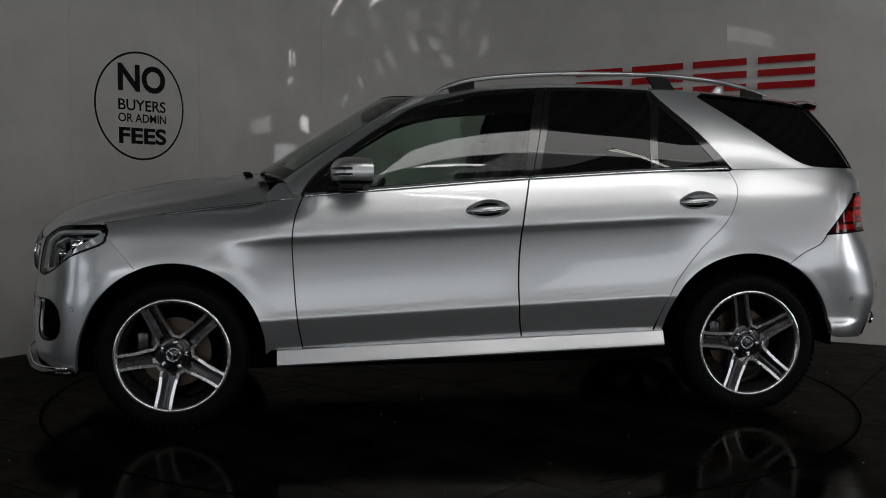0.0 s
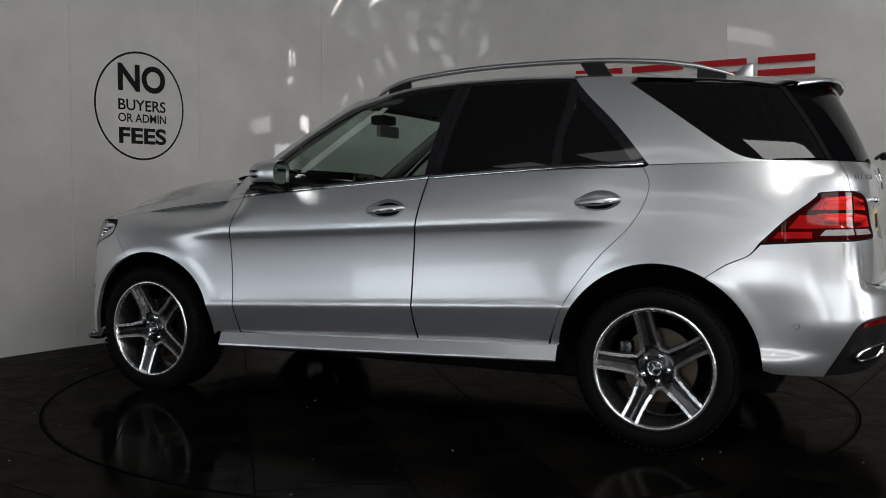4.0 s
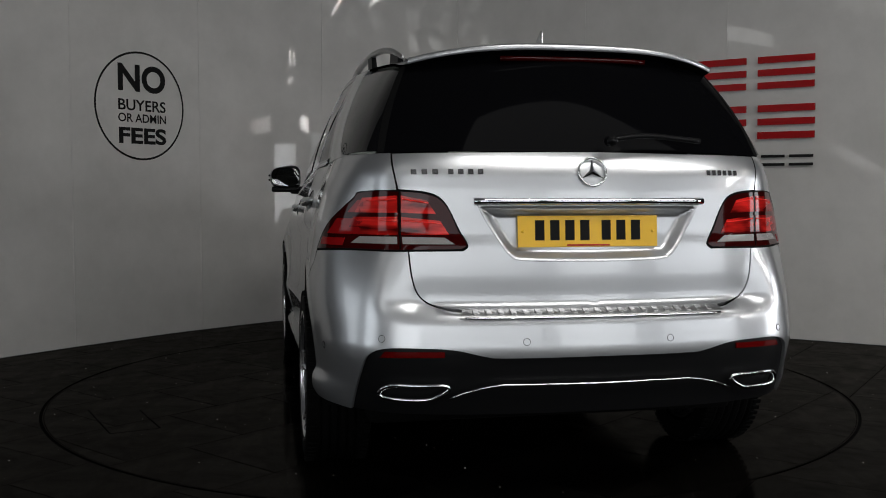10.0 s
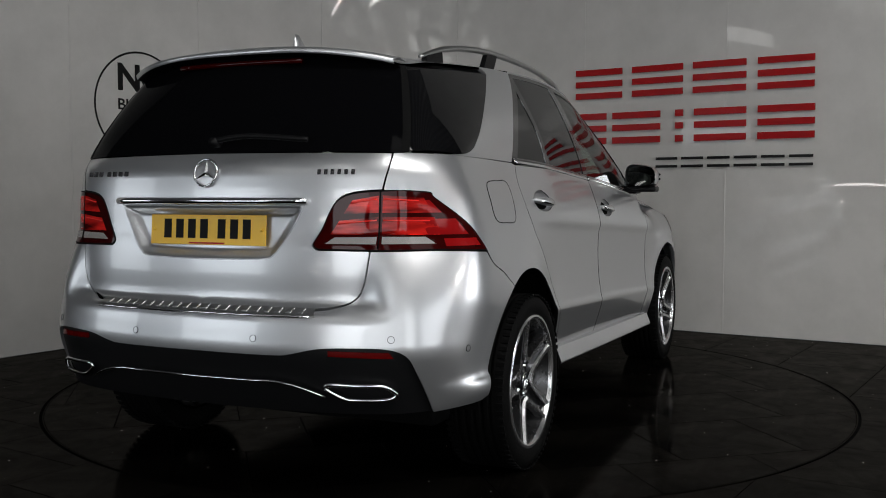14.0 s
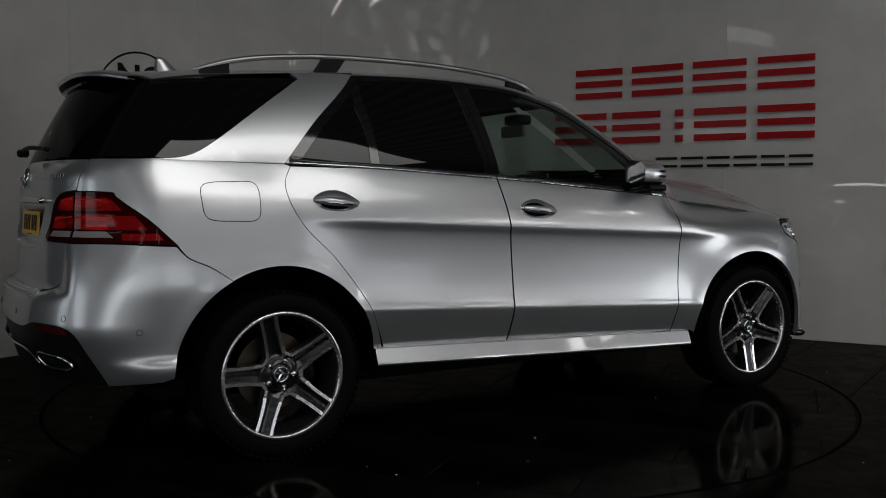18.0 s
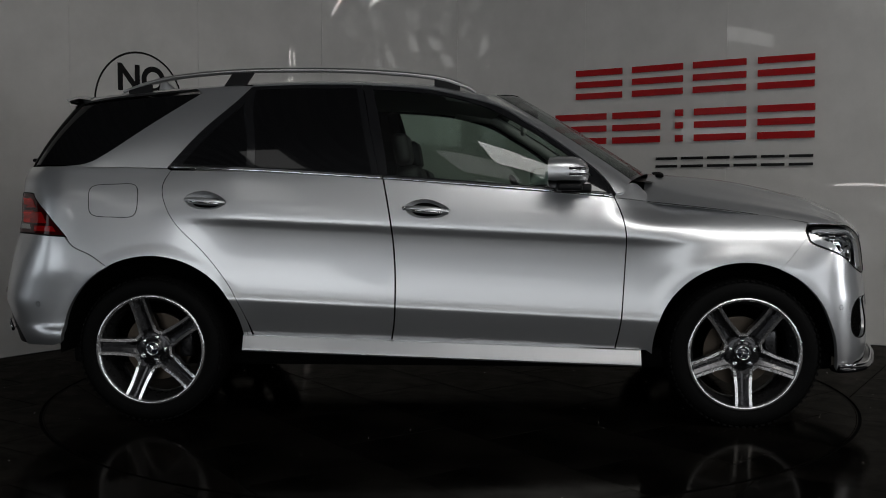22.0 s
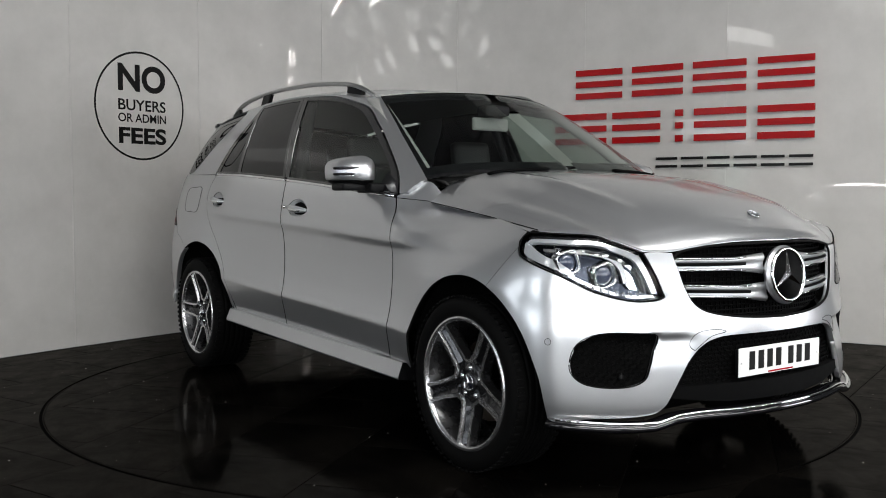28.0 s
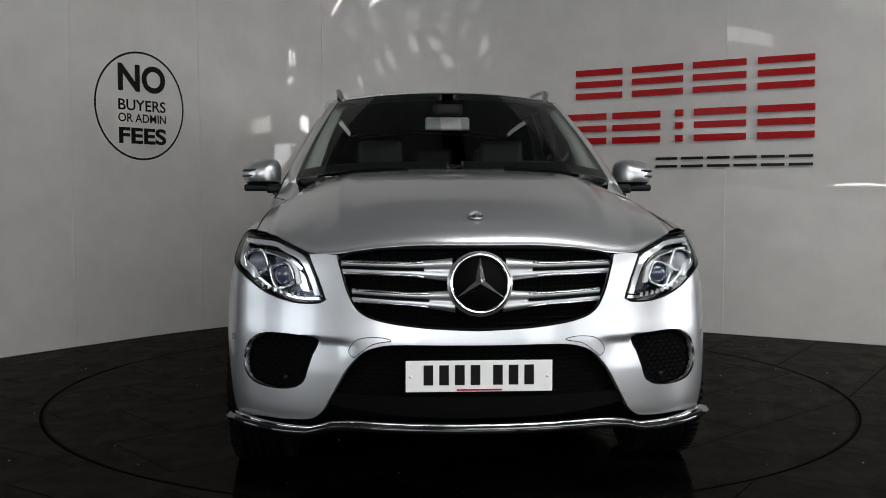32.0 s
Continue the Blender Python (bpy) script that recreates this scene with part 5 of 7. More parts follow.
def upper_panels(doors):
    G = lambda pts: outline(pts, at_up)
    # windscreen
    u3 = gidx(2.95)
    shield = [(0, .012)] + [(u3 * k / 12, .012) for k in range(1, 13)] + [(u3 * .985, GH * .5), (u3 * .955, GH - .015)] + [(u3 * .955 * k / 12, GH - .012) for k in range(11, -1, -1)]
    sh = []
    for a, b in zip(shield, shield[1:] + shield[:1]):
        n = max(1, int(math.hypot(b[0] - a[0], b[1] - a[1]) / .03))
        sh += [(a[0] + (b[0] - a[0]) * i / n, a[1] + (b[1] - a[1]) * i / n) for i in range(n)]
    ws = part_mesh("windscreen", weld(skin(upper, [sh], depth=0, cell=.05, sides=BOTH)), SHIELD_GLASS, CAR, "clear laminated windscreen")
    ws.visible_shadow = False
    # black frit round the windscreen
    for a0, a1, w0, w1 in ((0, u3, .0, .05), (0, u3 * .96, GH - .045, GH)):
        poly = [(a0 + (a1 - a0) * k / 14, w0) for k in range(15)] + [(a0 + (a1 - a0) * k / 14, w1) for k in range(14, -1, -1)]
        part_mesh("frit_band", weld(skin(upper, [poly], lift=-.004, depth=0, sides=BOTH)), GLOSS, ws)
    for s in BOTH:
        poly = [(u3 * .97, .0), (u3, .0), (u3 * .985, GH * .5), (u3 * .96, GH), (u3 * .935, GH), (u3 * .958, GH * .5)]
        part_mesh("frit_band", skin(upper, [poly], lift=-.004, depth=0, sides=(s,)), GLOSS, ws)
    # pillar and cant rail in body colour, from the wing up over the doors to the tail
    dlo_top = [("s", .845, 1.135), ("s", .775, 1.235), ("s", .60, 1.375), ("s", .43, 1.49), ("s", .22, 1.602), ("s", -.03, 1.662), ("s", -.42, 1.692), ("s", -.75, 1.695), ("s", -1.0, 1.688)]
    top_pts = [at_up(*q) for q in dlo_top]
    pillar_poly = [(u3, 0.0), (gidx(3.7), 0.0)] + [tuple(q) for q in spline(top_pts, 5)] + [(top_pts[-1][0], GH)] + [(top_pts[-1][0] + (u3 * .955 - top_pts[-1][0]) * k / 40, GH) for k in range(1, 41)] + [(u3 * .985, GH * .5)]
    for s in BOTH:
        part_mesh("a_pillar", skin(upper, [pillar_poly], depth=.02, sides=(s,)), PAINT, CAR)
    # rear pillar
    pr = G([("s", -1.40, 1.264, 1), ("s", -1.21, 1.48), ("s", -1.0, 1.69, 1), ("s", -1.12, 1.69), ("s", -1.30, 1.682, 1), ("s", -1.265, 1.655, 1), ("s", -1.49, 1.50), ("s", -1.70, 1.352), ("s", -1.81, 1.292), ("s", -1.92, 1.276), ("s", -2.05, 1.276, 1), ("s", -1.8, 1.270)])
    for s in BOTH:
        part_mesh("rear_pillar", skin(upper, [pr], depth=.015, sides=(s,)), PAINT, CAR)
    u12 = gidx(12)
    # quarter and rear glass, dark
    qg = [at_up("s", -1.27, 1.652)]
    left = [at_up(*q) for q in (("s", -1.49, 1.50), ("s", -1.70, 1.352), ("s", -1.81, 1.292), ("s", -1.92, 1.278))]
    edge = [tuple(q) for q in spline([qg[0]] + left, 5)]
    poly = edge + [(edge[-1][0] + (u12 - .01 - edge[-1][0]) * k / 10, .012) for k in range(1, 11)] + [(u12 - .012, .012 + (GH - .035 - .012) * k / 10) for k in range(1, 11)] + [(u12 - .012 + (edge[0][0] - u12 + .012) * k / 12, GH - .035 + (edge[0][1] - GH + .035) * k / 12) for k in range(1, 12)]
    for s in BOTH:
        part_mesh("quarter_window", skin(upper, [poly], lift=-.001, depth=.005, sides=(s,)), PRIVACY, CAR, "dark tinted rear side glass")
    rg = [(u12 - .006, .0)] + [(u12 - .006 + (GLEN - u12 + .006) * k / 14, .0) for k in range(1, 15)] + [(GLEN - (GLEN - u12 + .006) * k / 14, GH - .01) for k in range(15)]
    rw = part_mesh("rear_window", skin(upper, [rg], lift=0, depth=.006, sides=BOTH), REAR_PRIVACY, CAR, "dark tinted rear window")
    for s in BOTH:
        joint = [(u12 - .022, .004)] + [(u12 + .004, .004 + (GH - .016) * k / 10) for k in range(11)] + [(u12 - .022, GH - .012 - (GH - .016) * k / 10) for k in range(10)]
        part_mesh("glass_joint", skin(upper, [joint], lift=.002, depth=.006, sides=(s,)), SEAM, CAR)
    # roof
    part_mesh("roof", grid_skin(roof, np.linspace(-1, 1, 41), np.linspace(0, 1, 61), .01), PAINT, CAR)
    # side glass
    lowf = [("s", .80, 1.132, 1), ("s", .5, 1.158), ("s", .0, 1.197), ("s", -.29, 1.218, 1)]
    lowr = [("s", -.345, 1.222, 1), ("s", -.65, 1.24), ("s", -.95, 1.255, 1)]
    fg = G(lowf + [("s", -.335, 1.45), ("s", -.395, 1.675, 1), ("s", -.2, 1.665), ("s", -.03, 1.645), ("s", .20, 1.588), ("s", .40, 1.483), ("s", .57, 1.372), ("s", .73, 1.24)])
    rgl = G(lowr + [("s", -.965, 1.45), ("s", -.985, 1.675, 1), ("s", -.75, 1.682), ("s", -.45, 1.68, 1), ("s", -.40, 1.45)])
    fx = G([("s", -.985, 1.258, 1), ("s", -1.36, 1.273, 1), ("s", -1.19, 1.47), ("s", -1.015, 1.665, 1), ("s", -1.0, 1.45)])
    for s in BOTH:
        g = part_mesh("window", skin(upper, [fg], lift=-.006, depth=.004, sides=(s,), cell=.05), SIDE_GLASS, doors["f" + s], "lightly tinted door glass")
        g.visible_shadow = False
        part_mesh("window", skin(upper, [rgl], lift=-.004, depth=.004, sides=(s,), cell=.05), PRIVACY, doors["r" + s], "dark tinted door glass")
        part_mesh("fixed_window", skin(upper, [fx], lift=-.004, depth=.004, sides=(s,), cell=.05), PRIVACY, doors["r" + s], "dark tinted door glass")

    # black frames: strips between two runs of points
    def strip(name, pa, pb, mat, lift, side, parent, n=6, depth=.006):
        a = [tuple(q) for q in spline([at_up(*q) for q in pa], n)] if len(pa) > 2 else [at_up(*q) for q in pa]
        b = [tuple(q) for q in spline([at_up(*q) for q in pb], n)] if len(pb) > 2 else [at_up(*q) for q in pb]
        return part_mesh(name, skin(upper, [a + b[::-1]], lift=lift, depth=depth, sides=(side,), cell=.04), mat, parent)
    for s in BOTH:
        strip("window_frame", [("s", .83, 1.132), ("s", .765, 1.232), ("s", .59, 1.372), ("s", .42, 1.487), ("s", .215, 1.598), ("s", -.03, 1.657), ("s", -.39, 1.688)],
              [("s", .775, 1.134), ("s", .72, 1.238), ("s", .56, 1.366), ("s", .39, 1.476), ("s", .195, 1.58), ("s", -.03, 1.638), ("s", -.385, 1.668)], GLOSS, -.001, s, doors["f" + s])
        strip("b_pillar_trim", [("s", -.28, 1.215), ("s", -.32, 1.45), ("s", -.38, 1.69)], [("s", -.322, 1.22), ("s", -.372, 1.45), ("s", -.425, 1.69)], GLOSS, -.001, s, doors["f" + s])
        strip("b_pillar_trim", [("s", -.326, 1.22), ("s", -.376, 1.45), ("s", -.429, 1.69)], [("s", -.36, 1.222), ("s", -.41, 1.45), ("s", -.46, 1.69)], GLOSS, -.001, s, doors["r" + s])
        strip("window_frame", [("s", -.43, 1.690), ("s", -.75, 1.694), ("s", -1.0, 1.686)], [("s", -.43, 1.672), ("s", -.75, 1.676), ("s", -1.0, 1.668)], GLOSS, -.001, s, doors["r" + s])
        strip("window_frame", [("s", -1.40, 1.264), ("s", -1.21, 1.48), ("s", -1.005, 1.688)], [("s", -1.335, 1.268), ("s", -1.165, 1.465), ("s", -.985, 1.66)], GLOSS, -.001, s, doors["r" + s])
        strip("divider_bar", [("s", -.945, 1.255), ("s", -.96, 1.45), ("s", -.975, 1.68)], [("s", -.99, 1.258), ("s", -1.003, 1.45), ("s", -1.015, 1.68)], GLOSS, -.001, s, doors["r" + s])
        # sail panel at the mirror
        strip("mirror_base_panel", [("s", .835, 1.118), ("s", .78, 1.20)], [("s", .66, 1.14), ("s", .70, 1.235)], GLOSS, 0.0, s, doors["f" + s])
        # bright belt strips
        for d, pts in (("f", [("s", .825, 1.118), ("s", .5, 1.145), ("s", .0, 1.185), ("s", -.30, 1.207)]), ("r", [("s", -.31, 1.2075), ("s", -.65, 1.229), ("s", -.95, 1.246), ("s", -1.375, 1.262)])):
            line = [lower(np.array(a), np.array(b)) for a, b in spline([at_low(*q) for q in pts], 8)]
            sg = 1 if s == "l" else -1
            part("belt_strip", tube_bm([(p[0], sg * (p[1] + .001), p[2] + .004) for p in line], .0055, 6, flat=1.4), CHROME, doors[d + s], "bright belt strip")
            part("belt_seal", tube_bm([(p[0], sg * (p[1] - .006), p[2] + .014) for p in line], .007, 6, flat=1.4), GLOSS, doors[d + s])


def star_bm(r, depth, m):
    """Three tapered points with a ridge."""
    bm = bmesh.new()
    c = bm.verts.new((0, 0, depth))
    for k in range(3):
        a = radians(90 + 120 * k)
        tip = bm.verts.new((r * math.cos(a), r * math.sin(a), 0))
        ends = [bm.verts.new((r * .21 * math.cos(a + s * radians(60)), r * .17 * math.sin(a + s * radians(60)), 0)) for s in (-1, 1)]
        bm.faces.new((c, ends[0], tip))
        bm.faces.new((c, tip, ends[1]))
    bmesh.ops.remove_doubles(bm, verts=bm.verts, dist=1e-4)
    bmesh.ops.recalc_face_normals(bm, faces=bm.faces)
    bmesh.ops.transform(bm, matrix=m, verts=bm.verts)
    return bm


def ring_bm(R, r, m, seg=48, flat=1.0):
    bm = lathe_bm([(R + r * math.cos(2 * math.pi * k / 8), r * flat * math.sin(2 * math.pi * k / 8)) for k in range(9)], seg, "z")
    bmesh.ops.remove_doubles(bm, verts=bm.verts, dist=1e-5)
    bmesh.ops.transform(bm, matrix=m, verts=bm.verts)
    return bm


FACE_F = Matrix(((0, 0, 1, 0), (1, 0, 0, 0), (0, 1, 0, 0), (0, 0, 0, 1)))      # local x to the left, y up, z forward
FACE_R = Matrix(((0, 0, -1, 0), (-1, 0, 0, 0), (0, 1, 0, 0), (0, 0, 0, 1)))    # local z backward


def body_top():
    qs = np.sin(np.linspace(-1, 1, 71) * math.pi / 2) * .35 + np.linspace(-1, 1, 71) * .65
    bonnet = part_mesh("bonnet", grid_skin(hood, qs * .995, np.concatenate([np.linspace(.002, .9, 40), np.linspace(.91, 1, 16)]), .005), PAINT, CAR)
    for sg in (1, -1):
        pts = [tuple(hood(np.array(sg * .997), np.array(t)) + np.array((0, 0, .0005))) for t in np.linspace(.03, .985, 24)]
        part("bonnet_gap", tube_bm(pts, .0022, 6), SEAM, CAR)
    # cowl and washer slots at the screen
    bm = bmesh.new()
    prev = None
    for k in range(25):
        y = -.74 + 1.48 * k / 24
        a = abs(y) / .80
        cur = [bm.verts.new((1.14 - .12 * a ** 2, y, 1.215 - .03 * a ** 2)), bm.verts.new((1.02 - .14 * a ** 2, y, 1.235 - .035 * a ** 2))]
        if prev:
            bm.faces.new((prev[0], cur[0], cur[1], prev[1]))
        prev = cur
    part("cowl_panel", bm, BLACK, CAR)
    for sg in (1, -1):
        pts = [hood(np.array(sg * q), np.array(.045 + .03 * (q - .2))) + np.array((0, 0, .004)) for q in np.linspace(.28, .68, 8)]
        part("bonnet_vent", tube_bm([tuple(q + np.array((0, 0, .003))) for q in pts], .021, 8, flat=.35), GRILLE_BLACK, bonnet, "black slotted vent")
    # wiper arms
    for pts in (((1.06, -.05, 1.252), (.98, .25, 1.285), (.93, .55, 1.29)), ((1.05, .55, 1.235), (1.02, .2, 1.262), (.99, -.2, 1.272))):
        part("wiper", tube_bm([tuple(q) for q in spline(pts, 5)], .007, 6), BLACK, CAR)
    p = hood(np.array(0.0), np.array(.905))
    m = Matrix.Translation(p + np.array((.004, 0, .004))) @ Matrix.Rotation(radians(26), 4, "Y")
    bd = part("bonnet_badge", cyl_bm(.027, .006, seg=32, bm=None, bevel=.002), BADGE_BLUE, CAR, "small round dark emblem with a bright ring")
    bd.matrix_local = m
    part("rim", ring_bm(.0255, .0018, Matrix.Translation((0, 0, .003))), CHROME, bd)
    part("star", star_bm(.019, .002, Matrix.Translation((0, 0, .003)) @ Matrix.Rotation(radians(-90), 4, "Z")), CHROME, bd, smooth=False)


def sills():
    for sg in (1, -1):
        bm = bmesh.new()
        prof = [(.88, .078), (.929, .073), (.952, .014), (.954, .006), (.947, -.002), (.88, -.012), (.80, -.01)]
        rings = []
        for k in range(25):
            x = .965 - 1.965 * k / 24
            z = .345 - .0305 * (x - 0) + .0
            tw = .004 * math.sin(k / 24 * math.pi)
            rings.append([bm.verts.new((x, sg * (y + tw), z + dz - .02)) for y, dz in prof])
        for a, b in zip(rings, rings[1:]):
            for k in range(len(prof) - 1):
                bm.faces.new((a[k], a[k + 1], b[k + 1], b[k]))
        bmesh.ops.recalc_face_normals(bm, faces=bm.faces)
        tips = [bmesh.new(), bmesh.new()]
        for tip, r in zip(tips, (rings[0], rings[-1])):
            tip.faces.new([tip.verts.new(v.co) for v in r])
        skirt = part("side_skirt", bm, PAINT, CAR, smooth=False)
        # ends coloured black to stand in for the dark of the wheel arch
        for tip in tips:
            part("end_cap", tip, BLACK, skirt, smooth=False)


def handles(doors):
    for key, (x0, x1, z) in GRIPS.items():
        for s, sg in (("l", 1), ("r", -1)):
            pts = []
            part_mesh("handle_cup", dish(handle_cup(key), .024, sg), PAINT, doors[key + s], "recess behind the handle", True)
            n = 14
            for k in range(n + 1):
                x = x0 + .014 + (x1 - x0 - .032) * k / n
                zz = z + .008 - .018 * k / n
                p = low3("s", x, zz)
                f = math.sin(math.pi * min(max(k / n, .03), .97)) ** .5
                pts.append((x, sg * (p[1] - .012 + .036 * f), zz))
            r = [.004 + .0115 * math.sin(math.pi * min(max(k / n, .02), .98)) ** .5 for k in range(n + 1)]
            h = part("handle", tube_bm(pts, r, 10, flat=1.25), PAINT, doors[key + s], "silver pull handle with a bright strip")
            part("bright_strip", tube_bm([(a, b + sg * .011, c - .006) for a, b, c in pts[2:-2]], .005, 6), CHROME, doors[key + s])
            if key == "f" and s == "r":
                p = low3("s", x0 + .02, z)
                part("lock_cylinder", cyl_bm(.009, .02, (x0 + .012, sg * (p[1] + .02), z + .008), "y", 16), CHROME, doors[key + s])
    # fuel flap line
    flap = outline([("s", -1.77, 1.17), ("s", -1.65, 1.182), ("s", -1.55, 1.176), ("s", -1.533, 1.10), ("s", -1.55, 1.025), ("s", -1.65, 1.018), ("s", -1.76, 1.03), ("s", -1.782, 1.10)], at_low)
    line = [lower(np.array(a), np.array(b)) * (1, -1, 1) for a, b in flap]
    fl = part_mesh("fuel_flap", skin(lower, [flap], lift=.0008, depth=.001, sides=("r",)), PAINT, CAR)
    part("flap_gap", tube_bm(line[::2], .0022, 5, closed=True), LINER, fl)


def mirrors(doors):
    for s, sg in (("l", 1), ("r", -1)):
        # housing: rounded block lofted from front to back
        bm = bmesh.new()
        rings = []
        for k, (x, sc, dz) in enumerate(((.70, .30, -.004), (.685, .62, -.002), (.66, .85, 0), (.62, .98, 0), (.56, 1.0, 0), (.515, .96, 0))):
            ring = []
            for i in range(28):
                a = 2 * math.pi * i / 28
                ca, sa = math.cos(a), math.sin(a)
                yy = .975 + .097 * sc * math.copysign(abs(ca) ** .62, ca)
                zz = 1.238 + dz + .074 * sc * math.copysign(abs(sa) ** .62, sa) * (1 - .18 * (yy - .975) / .09)
                ring.append(bm.verts.new((x - .015 * (yy - .975) / .09, sg * yy, zz)))
            rings.append(ring)
        for a, b in zip(rings, rings[1:]):
            for i in range(28):
                bm.faces.new((a[i], a[(i + 1) % 28], b[(i + 1) % 28], b[i]))
        bm.faces.new(rings[0])
        bmesh.ops.recalc_face_normals(bm, faces=bm.faces)
        shell = bm.copy()
        bmesh.ops.bisect_plane(bm, geom=bm.verts[:] + bm.edges[:] + bm.faces[:], plane_co=(0, 0, 1.198), plane_no=(0, 0, -1), clear_outer=True)
        bmesh.ops.bisect_plane(shell, geom=shell.verts[:] + shell.edges[:] + shell.faces[:], plane_co=(0, 0, 1.196), plane_no=(0, 0, 1), clear_outer=True)
        mir = part("door_mirror", bm, PAINT, doors["f" + s], "silver door mirror with black underside")
        part("lower_shell", shell, BLACK, doors["f" + s], "black lower mirror shell")
        bm = bmesh.new()
        bm.faces.new([bm.verts.new((.525 - .015 * (.9 * math.copysign(abs(math.cos(a)) ** .62, math.cos(a))), sg * (.975 + .086 * math.copysign(abs(math.cos(a)) ** .62, math.cos(a))), 1.243 + .058 * math.copysign(abs(math.sin(a)) ** .62, math.sin(a)))) for a in [2 * math.pi * i / 28 for i in range(28)]])
        part("mirror_glass", bm, MIRROR, doors["f" + s], smooth=False)
        part("mirror_arm", box_bm((.12, .20, .036), (.605, sg * .96, 1.166), .014, seg=3), BLACK, doors["f" + s])
        part("mirror_foot", box_bm((.15, .13, .046), (.645, sg * .875, 1.160), .016, seg=3), BLACK, doors["f" + s])
        for z in (1.254, 1.226):
            run = [(.694, sg * .955, z), (.690, sg * .995, z), (.672, sg * 1.035, z), (.64, sg * 1.064, z), (.60, sg * 1.074, z)]
            part("indicator", tube_bm([tuple(q) for q in spline(run, 4)], .0065, 6), GLOSS, doors["f" + s])
            part("indicator_edge", tube_bm([(x + .002, y + sg * .002, zz - .007) for x, y, zz in spline(run, 4)], .0018, 5), CHROME, doors["f" + s])


